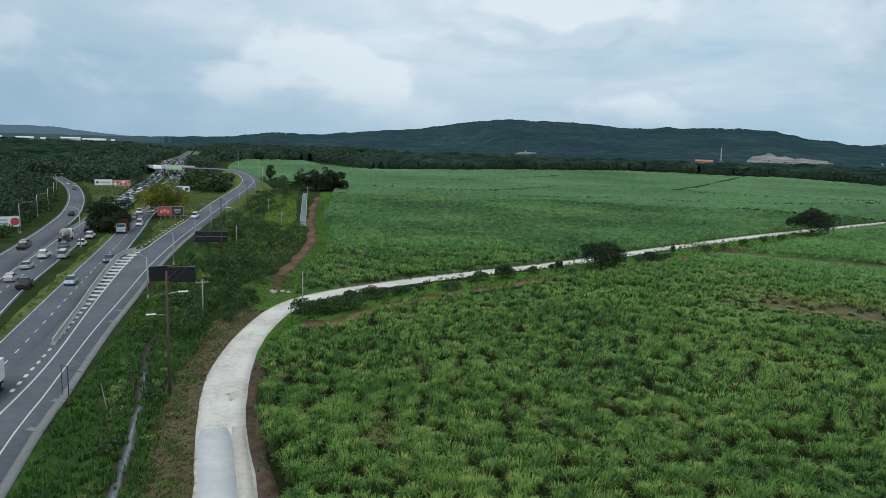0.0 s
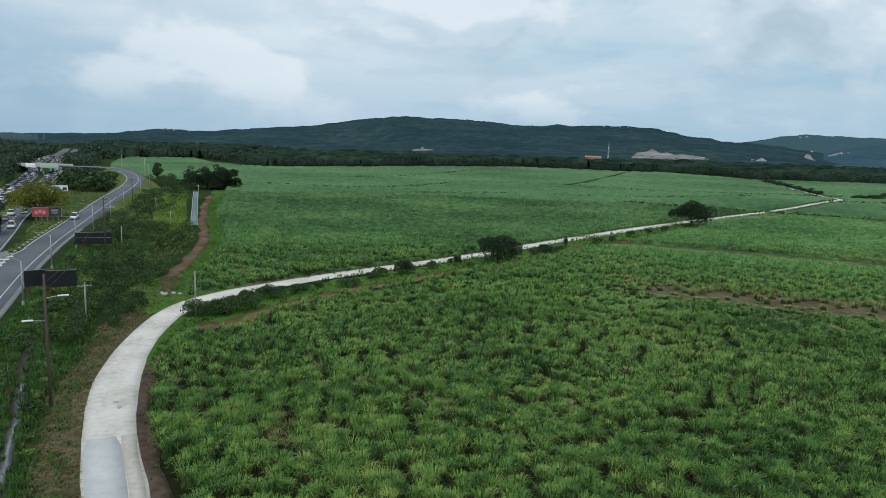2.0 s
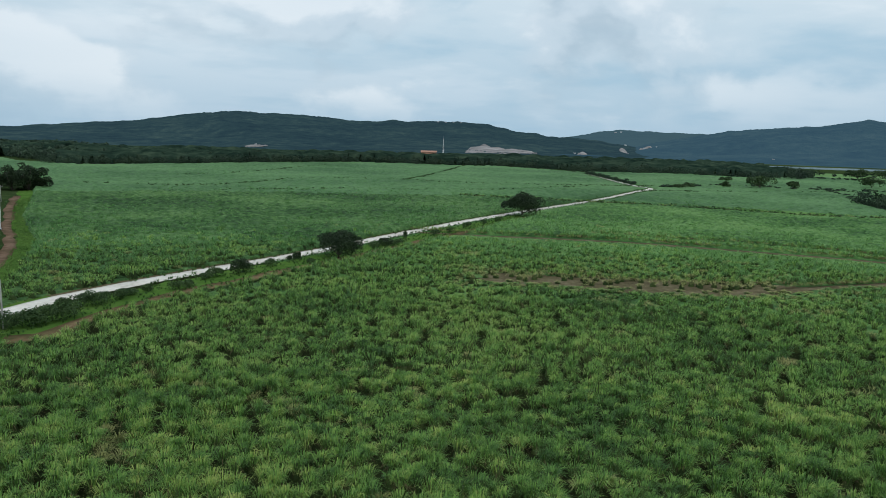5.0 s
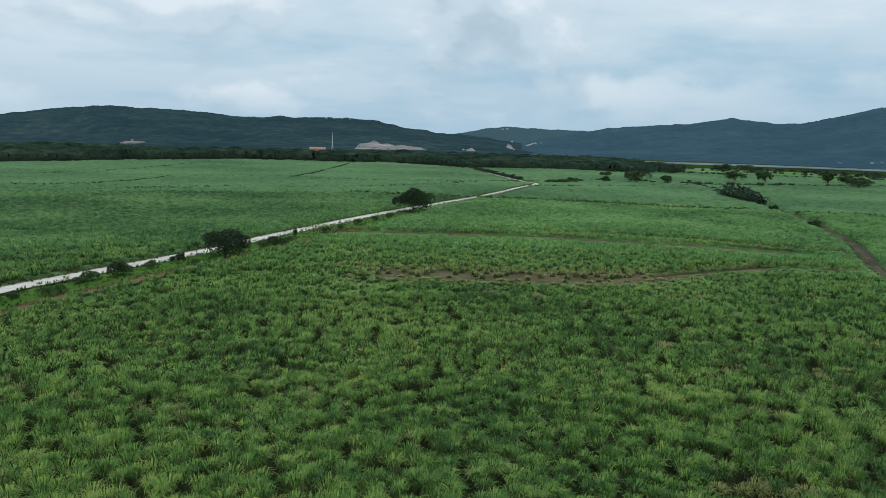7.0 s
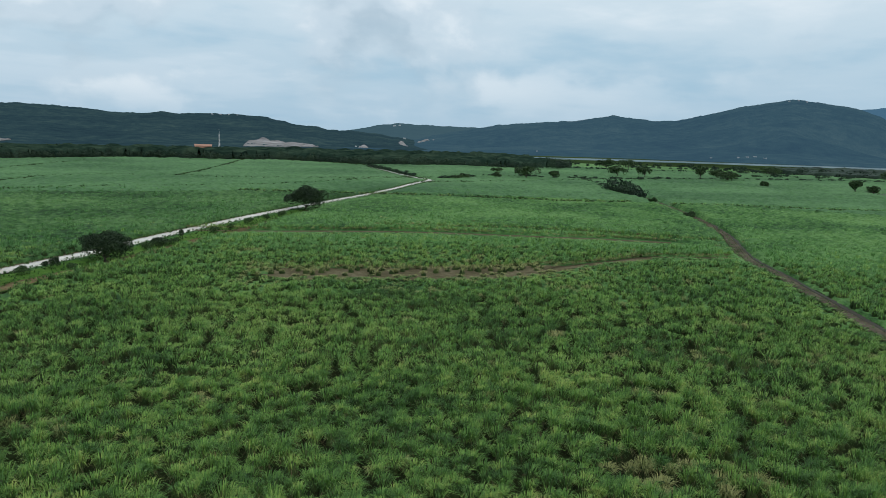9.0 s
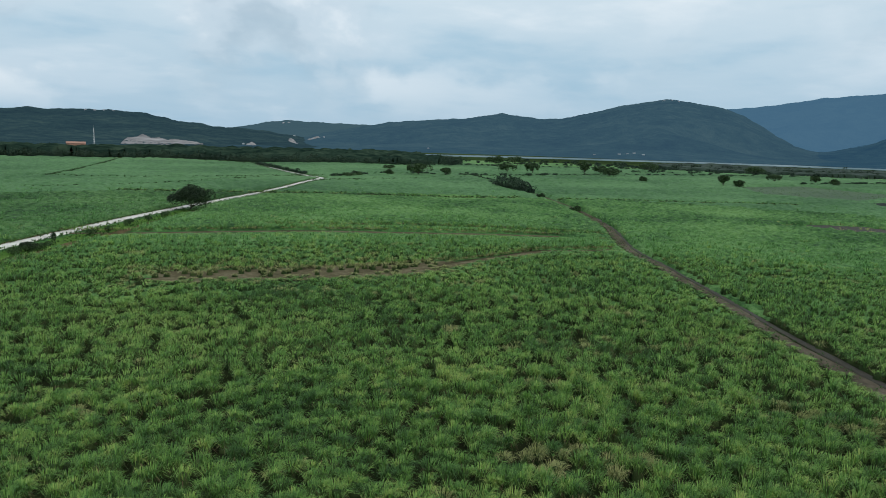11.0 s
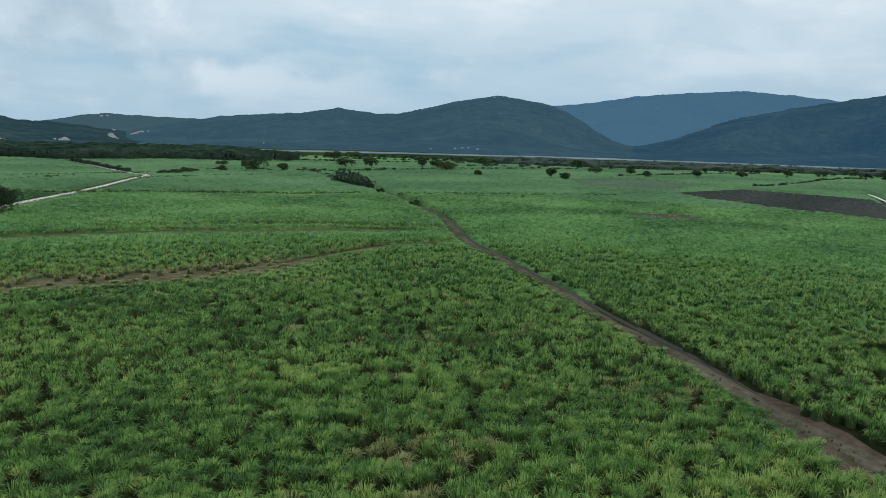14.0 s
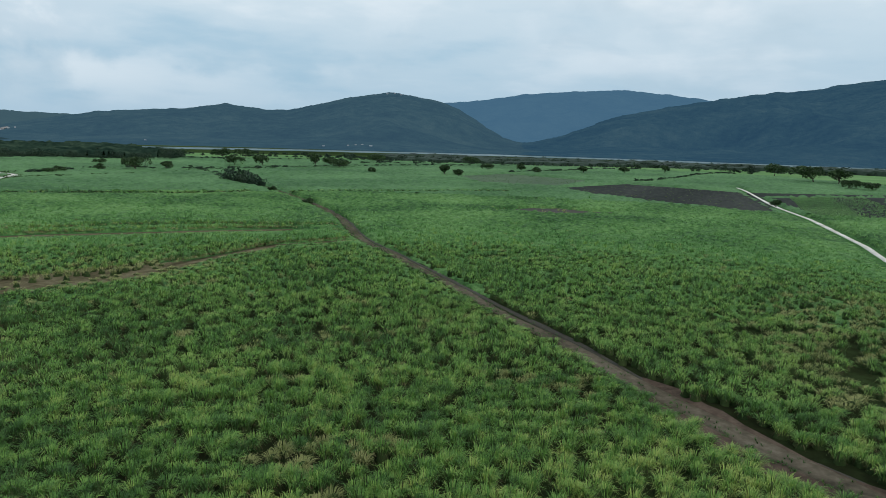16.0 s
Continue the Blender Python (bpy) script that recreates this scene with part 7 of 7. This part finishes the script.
ZR = 0.095
for shape, paint, x, y in [("suv", "grey", -97.1, 163.9), ("sedan", "black", -95.6, 160.4), ("suv", "white", -85.5, 150.9), ("minivan", "silver", -81.6, 151.4), ("sedan", "grey", -88.0, 163.7), ("hatchback", "white", -86.2, 168.5), ("suv", "white", -90.0, 180.2), ("suv", "black", -96.2, 192), ("sedan", "silver", -82.0, 138.6), ("hatchback", "silver", -77.9, 126.5), ("suv", "black", -101.2, 203), ("sedan", "white", -104.2, 212.5)]:
    put_car(shape, paint, x, y, ZR + (0.04 if x < -94 and y < 170 else 0), away(x, y))
make_pickup("black", pose(-72.6, 121.6, ZR, 0, 0, away(-73, 122)))
make_truck(pose(-93.2, 174.5, ZR, 0, 0, away(-93, 174)), "concrete mixer truck with a pale drum in traffic", "white", M_CONCPOLE, 7.0, 3.3, True)
make_truck(pose(*on_line(B_MID, 194, -1.5)[:2], ZR, 0, 0, on_line(B_MID, 194, 0, True)[3]), "pale blue truck pulling a red ribbed container", "pale blue", PAINT_M["red"], 11.0, 4.0)
make_truck(pose(*on_line(B_MID, 69.6, 1.5)[:2], ZR, 0, 0, on_line(B_MID, 69.6, 0, True)[3]), "white box truck on the inbound carriageway", "white", PAINT_M["white"], 7.0, 3.3)
for shape, paint, y, off in [("sedan", "pale blue", 126.1, -1.5), ("sedan", "blue", 147.8, 1.5), ("minivan", "white", 206, 1.4), ("sedan", "grey", 222, -1.5), ("suv", "white", 236, -1.5), ("hatchback", "white", 241, 1.5)]:
    x, yy, z, h = on_line(B_MID, y, off, True)
    put_car(shape, paint, x, yy, ZR, h)
for shape, paint, y, off in [("sedan", "black", 225, 0.8), ("sedan", "silver", 333, 1.2), ("sedan", "grey", 321, 0.0), ("hatchback", "white", 345, -1.0)]:
    x, yy, z, h = on_line(D_MID, y, off)
    put_car(shape, paint, x, yy, 0.14, h)
x, yy, z, h = on_line(C_MID, 228, -1.4, True)
put_car("minivan", "white", x, yy, z + 0.115, h)
trnd = random.Random(17)
KINDS = [("sedan", "white"), ("suv", "white"), ("sedan", "silver"), ("minivan", "white"), ("hatchback", "silver"), ("suv", "black"), ("sedan", "grey"), ("suv", "grey"), ("sedan", "black"), ("minivan", "silver"), ("sedan", "blue"), ("hatchback", "white")]
for line, y0, y1, offs, back in ((A_MID, 262, 470, (-1.7, 1.5), False), (B_MID, 330, 470, (-1.5, 1.5), True), (A_MID, 500, 690, (-1.7, 1.5), False), (B_MID, 500, 690, (-1.5, 1.5), True)):
    for off in offs:
        y = y0 + trnd.uniform(0, 5)
        while y < y1:
            x, yy, z, h = on_line(line, y, off, back)
            k = trnd.choice(KINDS if y < 330 else KINDS[2:] + KINDS[5:9])
            put_car(k[0], k[1], x, yy, ZR, h)
            y += trnd.uniform(6.8, 13.5)

# ---- grass tufts of the verges ----
def tufts(name, poly, count, n, h, spread, width, mat, label, seed, lines=()):
    x, y, r = scatter(poly, count, seed, lines)
    V, F = blade_clumps(x, y, 0 * x, n, h * r.uniform(0.5, 1.4, len(x)), spread, width, 2, r)
    return tagged(solid(name, fast_mesh(name, V, F), mat), label, "grass", kind="stuff")


VERGE_POLY = [(-25, 10), (-34.8, 55), (-38.8, 75), (-44.3, 96), (-50.5, 124), (-59, 165), (-67, 205), (-60, 205), (-50, 165), (-40, 124), (-31, 92), (-27, 72), (-22, 45), (-16, 10)]
tufts("verge_tufts", VERGE_POLY, 6000, 8, 0.75, 0.55, 0.08, M_GRASSBLADE, "bright green grass tufts on the highway verge", 51, [(DIRT, 5.5), (DITCH, 0.7), (C_MID, 5.0)])
BROWN_POLY = [(-19, 36), (-23.5, 52), (-27.5, 69), (-30.5, 84), (-33.5, 103), (-31, 115), (-27.5, 107), (-27, 90), (-25.6, 76), (-23, 64), (-18.6, 52), (-15.5, 36)]
tufts("island_tufts", [(-73, 166), (-77, 185), (-88, 220), (-104, 273), (-130, 345), (-104, 345), (-92, 290), (-86, 255), (-80, 215), (-73.5, 182)], 2600, 6, 0.45, 0.7, 0.16, M_PALEBLADE, "rough grass tufts on the highway island", 56, [(B_MID, 4), (C_MID, 4.4)])
tufts("slip_tufts", [(-111, 215), (-117, 240), (-128, 275), (-146, 325), (-160, 352), (-180, 352), (-170, 340), (-141, 285), (-119, 236)], 1500, 6, 0.5, 0.8, 0.2, M_PALEBLADE, "rough grass tufts beside the slip road", 57, [(A_MID, 5), (D_MID, 4)])
tufts("dry_tufts", BROWN_POLY, 2300, 9, 0.28, 0.45, 0.06, M_DRYTUFT, "short brown dry grass tufts beside the farm road", 52, [(DIRT, 2.4)])
tufts("green_tufts", BROWN_POLY, 260, 12, 0.4, 0.55, 0.07, M_GRASSBLADE, "green weed tufts among the dry grass", 53, [(DIRT, 3.2)])
tufts("median_tufts", [(-50, 60), (-58, 86), (-66, 113), (-77.5, 150), (-90, 192), (-102, 232), (-99.8, 229), (-86.5, 187), (-74.5, 148), (-66.6, 122), (-60.6, 102), (-55.8, 84), (-47, 50)], 2600, 8, 0.4, 0.5, 0.1, M_PALEBLADE, "rough grass tufts on the median", 54, [(B_MID, 3.9), (A_MID, 4.2)])
tufts("margin_tufts", [(-21.5, 103), (-22, 112), (-9.5, 129), (34, 163), (92, 213), (120, 235), (123, 232), (97, 208.5), (33, 152), (-7, 119.5), (-19, 106)], 2200, 10, 0.45, 0.5, 0.09, M_GRASSBLADE, "grass tufts along the farm road margin", 55, [(DIRT, 2.5)])

ed = np.random.RandomState(59)
ex2, ey2 = [], []
for sd in (-1, 1):
    for p in side_of(DIRT[46:], sd * 2.6):
        for k in range(6):
            ex2.append(p[0] + ed.normal(0, 0.5)), ey2.append(p[1] + ed.normal(0, 0.9))
ex2, ey2 = np.array(ex2), np.array(ey2)
V, F = blade_clumps(ex2, ey2, 0 * ex2, 8, ed.uniform(0.3, 0.8, len(ex2)), 0.6, 0.12, 2, ed)
tagged(solid("road_edge_grass", fast_mesh("road_edge_grass", V, F), M_GRASSBLADE), "green grass fringe along the farm road", "grass", kind="stuff")
trk = TRACK[30:]
gr = np.random.RandomState(58)
tx, ty = [], []
for p in side_of(trk, -0.1):
    for k in range(6):
        if gr.uniform() < 0.6:
            tx.append(p[0] + gr.normal(0, 0.45)), ty.append(p[1] + gr.normal(0, 0.6))
for p in side_of(trk, 1.5):
    for k in range(9):
        tx.append(p[0] + gr.normal(0, 0.4)), ty.append(p[1] + gr.normal(0, 0.6))
tx, ty = np.array(tx), np.array(ty)
V, F = blade_clumps(tx, ty, 0 * tx + 0.03, 8, gr.uniform(0.15, 0.4, len(tx)), 0.35, 0.05, 2, gr)
tagged(solid("track_grass", fast_mesh("track_grass", V, F), M_GRASSBLADE), "short grass tufts on the farm track", "grass", kind="stuff")
rr = np.random.RandomState(57)
cx, cy = [], []
for k in range(-14, 76):
    a = np.array([318.0 + k * 3.2, -30.5])
    for q in np.arange(0, 66, 0.9):
        if q > 34 and rr.uniform() < 0.5:
            continue
        cx.append(a[0] + q * 0.55 + rr.normal(0, 0.12)), cy.append(a[1] - q * 0.62 + rr.normal(0, 0.12))
cx, cy = np.array(cx), np.array(cy)
ok = inside(cx, cy, P2)
V, F = blade_clumps(cx[ok], cy[ok], 0 * cx[ok], 7, rr.uniform(0.7, 1.0, int(ok.sum())), 0.8, 0.4, 1, rr)
tagged(solid("young_crop_rows", fast_mesh("young_crop_rows", V, F), M_CANE_FAR), "rows of young green cane on dark soil", "crop", kind="stuff")

tufts("scrub_tufts", SCRUB, 4200, 7, 0.8, 0.7, 0.13, M_PALEBLADE, "tall yellow-green grass between roadside bushes", 151, keep_off)
tufts("meadow_tufts", MEADOW, 3000, 7, 1.0, 0.9, 0.2, M_YELLOWBLADE, "yellow-green rough meadow between roadside bushes", 156, [(CHAN, 2.4), (RED, 1.6)])
bx, by = [], []
for p in np.concatenate([side_of(bank, 3.6), side_of(bank, 4.8)]):
    for k in range(16):
        bx.append(p[0] + gr.normal(0, 0.7)), by.append(p[1] + gr.normal(0, 0.8))
for p in side_of(low_bend, 3.2):
    for k in range(5):
        bx.append(p[0] + gr.normal(0, 0.75)), by.append(p[1] + gr.normal(0, 0.8))
bx, by = np.array(bx), np.array(by)
clear = dist_line(bx, by, DIRT) > 2.6
bx, by = bx[clear], by[clear]
V, F = blade_clumps(bx, by, 0 * bx + 0.03, 9, gr.uniform(0.15, 0.45, len(bx)), 0.4, 0.06, 2, gr)
tagged(solid("bank_tufts", fast_mesh("bank_tufts", V, F), M_MOWNBLADE), "short green grass on the bank of the bend", "grass", kind="stuff")
bx, by = [], []
for p in side_of(bend, -4.4):
    for k in range(26):
        x, y = p[0] + gr.normal(0, 0.9), p[1] + gr.normal(0, 0.9)
        if lumps(x, y, 5) > 0.05:
            bx.append(x), by.append(y)
bx, by = np.array(bx), np.array(by)
clear = dist_line(bx, by, DIRT) > 2.6
bx, by = bx[clear], by[clear]
V, F = blade_clumps(bx, by, 0 * bx + 0.03, 9, gr.uniform(0.2, 0.6, len(bx)), 0.45, 0.06, 2, gr)
tagged(solid("verge_grass", fast_mesh("verge_grass", V, F), M_MOWNBLADE), "patches of green grass on the brown verge", "grass", kind="stuff")
tufts("corner_tufts", tufts_corner, 900, 8, 0.25, 0.45, 0.08, M_PALEBLADE, "short worn grass at the road bend", 159, [(DIRT, 2.9)])
tufts("path_tufts", [(-57, 305), (-46, 236), (-38, 195), (-34.5, 158), (-34, 138), (-32, 124), (-28.5, 124), (-31, 140), (-32, 160), (-34.5, 190), (-42, 232), (-53, 300)], 1100, 8, 0.3, 0.5, 0.12, M_GRASSBLADE, "short grass tufts along the bare path", 157, [(RED, 1.5), (CHAN, 2.4)])
tufts("headland_tufts", [(-50, 330), (-42, 255), (-31, 200), (-27.5, 155), (-26.5, 128), (-29, 122), (-30.5, 140), (-32, 165), (-34, 190), (-44, 240), (-53, 300)], 2600, 8, 0.16, 0.5, 0.1, M_MOWNBLADE, "short green grass on the headland", 158)
tufts("field_weeds", P1, 260, 7, 0.35, 0.6, 0.25, M_PALEBLADE, "sparse weeds on the ploughed field", 152)
tufts("stubble_tufts", P1B, 700, 6, 0.3, 0.6, 0.2, M_GRASSBLADE, "thin rough growth on the stubble field", 153)

# ---- distant buildings and cuts ----
M_ORANGE = plain("orange_wall_paint", (0.36, 0.19, 0.13), 0.8)
M_WHITEWALL = plain("white_wall_paint", (0.62, 0.63, 0.63), 0.8)
M_FADED = plain("faded_wall_paint", (0.42, 0.44, 0.45), 0.9)
M_ROOFGREY = plain("grey_roof_sheet", (0.30, 0.31, 0.33), 0.6)


def house(x, y, z, w, d, h, heading, wall, roof, label, wins=4, group=""):
    t = thing("house", pose(x, y, z, 0, 0, heading), label, "building", group)
    bm = bmesh.new()
    box(bm, 0, 0, h / 2 - 1, w, d, h + 2)
    part("wall", bm, wall, t)
    bm = bmesh.new()
    loft(bm, [[(sx * (w / 2 + 0.5), -d / 2 - 0.5, h), (sx * (w / 2 + 0.5), 0, h + d * 0.16), (sx * (w / 2 + 0.5), d / 2 + 0.5, h)] for sx in (-1, 1)])
    part("roof", bm, roof, t)
    for k in range(wins):
        bm = bmesh.new()
        box(bm, -w / 2 + w * (k + 0.5) / wins, -d / 2 - 0.03, h * 0.55, w / wins * 0.45, 0.1, h * 0.35)
        part("window", bm, M_GLASS, t)
    return t


house(306, 854, 0, 19, 12, 9.5, facing(306, 854), M_ORANGE, M_ORANGE, "orange-painted large building among the trees", 6)
tw = thing("lattice_mast", pose(350, 918, 0, 0, 0, 20), "slender white lattice mast above the trees", "mast")
bm = bmesh.new()
for a in range(3):
    an = a * 2.094
    tube(bm, [(1.6 * math.cos(an), 1.6 * math.sin(an), 0), (0.3 * math.cos(an), 0.3 * math.sin(an), 26)], 0.16, 0.1, 4)
    for k in range(9):
        z, f = 2.8 * k + 1, 1 - (2.8 * k + 1) / 32
        b2 = an + 2.094
        tube(bm, [(1.6 * f * math.cos(an), 1.6 * f * math.sin(an), z), (1.6 * f * math.cos(b2), 1.6 * f * math.sin(b2), z + 2.4)], 0.07, 0.07, 4)
part("lattice", bm, M_WHITEWALL, tw)
bm = bmesh.new()
tube(bm, [(0, 0, 25.5), (0, 0, 30)], 0.12, 0.06, 5)
part("antenna", bm, M_WHITEWALL, tw)
house(350, 910, 0, 12, 8, 5.5, facing(350, 910), M_WHITEWALL, M_WHITEWALL, "long low white building below the mast", 4)
for k, (az, el, dist, w, h) in enumerate([(-30.3, -0.84, 1500, 28, 9), (-27.5, -0.82, 1460, 31, 10), (-26.0, -0.88, 1440, 38, 9), (-31.9, -0.82, 1540, 14, 9), (-29.2, -0.88, 1500, 8, 9), (-24.8, -0.92, 1500, 6, 8)]):
    x, y, z = polar(az, el, dist)
    house(x, y, z - h, w, 14, h, facing(x, y), M_WHITEWALL, M_WHITEWALL, "long white-roofed building far beyond the woodland", 0, "far white buildings")


def on_slope(az, el, d0, d1):
    """The first hill met along that way from the eye: its place."""
    a = radians(az)
    best = None
    for ob in bpy.data.objects:
        if ob.name.startswith("backdrop_"):
            ok, p, nn, _ = ob.ray_cast((0, 0, 28), Vector((math.sin(a), math.cos(a), math.tan(radians(el)))).normalized())
            if ok and (best is None or p.length < best.length):
                best = p
    return best


hrnd = random.Random(3)
spots = [(-13.6, -0.02), (-13.2, -0.03), (-12.9, -0.04), (-12.5, -0.08), (-11.4, -0.1), (21.0, 1.20), (21.6, 1.22), (22.2, 1.2), (20.4, 1.2), (34.2, 0.75), (34.6, 0.8), (35.0, -0.2), (36.4, -0.42), (36.9, -0.3), (37.3, -0.25), (31.2, -0.95), (31.6, -1.0), (35.2, -0.8), (45.5, -0.9), (60.4, -0.9), (61.0, -0.85), (61.5, -0.8), (62.2, -0.9), (58.5, -1.0), (63.4, 3.2), (64.0, 3.25), (64.5, 3.15), (4.6, -1.2), (6.3, -0.9)]
for az, el in spots:
    p = on_slope(az, el, 0, 0)
    if p is None:
        continue
    s = 0.7 * p.length / 2600
    house(p.x, p.y, p.z, hrnd.uniform(6, 13) * s, 7 * s, hrnd.uniform(2.5, 4.5) * s, facing(p.x, p.y) + hrnd.uniform(-20, 20), hrnd.choice([M_FADED, M_ROOFGREY]), hrnd.choice([M_FADED, M_ROOFGREY]), "small pale house on the wooded hillside", 0, "hillside houses")


def scar(name, pts, label, mat, n=40, m=9):
    """A bare cut in a hillside between a lower and an upper line of azimuth and elevation; terraced rock lying on the slope."""
    az = np.linspace(pts[0][0], pts[-1][0], n)
    lo, hi = np.interp(az, [p[0] for p in pts], [p[1] for p in pts]), np.interp(az, [p[0] for p in pts], [p[2] for p in pts])
    rnd = np.random.RandomState(9)
    V = []
    for j in range(m):
        f = j / (m - 1)
        for i in range(n):
            p = on_slope(az[i], lo[i] + (hi[i] - lo[i]) * f + rnd.normal(0, 0.015), 0, 0)
            if p is None:
                p = Vector(V[-1])
            k = 1 - (0.012 if 0 < j < m - 1 and 0 < i < n - 1 else 0.0005) - (0.006 if j % 3 == 0 else 0) * f
            V.append((p.x * k, p.y * k, 28 + (p.z - 28) * k))
    F = [(j * n + i, j * n + i + 1, (j + 1) * n + i + 1, (j + 1) * n + i) for j in range(m - 1) for i in range(n - 1)]
    tagged(solid(name, fast_mesh(name, V, F), mat), label, "quarry", kind="structure")


scar("quarry_face", [(22.6, -1.12, -1.08), (23.0, -1.1, -0.66), (23.6, -1.1, -0.60), (24.1, -1.1, -0.36), (24.6, -1.1, -0.62), (25.2, -1.1, -0.60), (25.8, -1.1, -0.76), (26.4, -1.08, -0.68), (27.2, -1.05, -0.78), (27.8, -1.02, -0.86), (28.3, -1.02, -0.99)], "pale grey limestone quarry face cut in the hill", M_QUARRY, 60, 10)
scar("earth_cut", [(5.5, -1.12, -1.05), (6.2, -1.1, -0.9), (7.2, -1.05, -0.95)], "small pale earth cut on the hillside", M_QUARRY, 12, 4)
scar("scree_patch", [(31.4, -1.0, -0.97), (31.6, -0.98, -0.82), (31.85, -1.0, -0.74), (32.15, -1.0, -0.96)], "small pale bare cut on the wooded hillside", M_QUARRY, 10, 4)
scar("scree_slide", [(34.55, -0.55, -0.5), (34.7, -0.66, -0.36), (34.9, -0.72, -0.42), (35.15, -0.74, -0.68)], "small pale bare slide on the wooded hillside", M_QUARRY, 10, 5)
scar("scree_terrace", [(36.05, -0.48, -0.44), (36.3, -0.44, -0.32), (36.6, -0.36, -0.22), (36.9, -0.26, -0.18)], "small pale terrace cut on the wooded hillside", M_QUARRY, 10, 4)
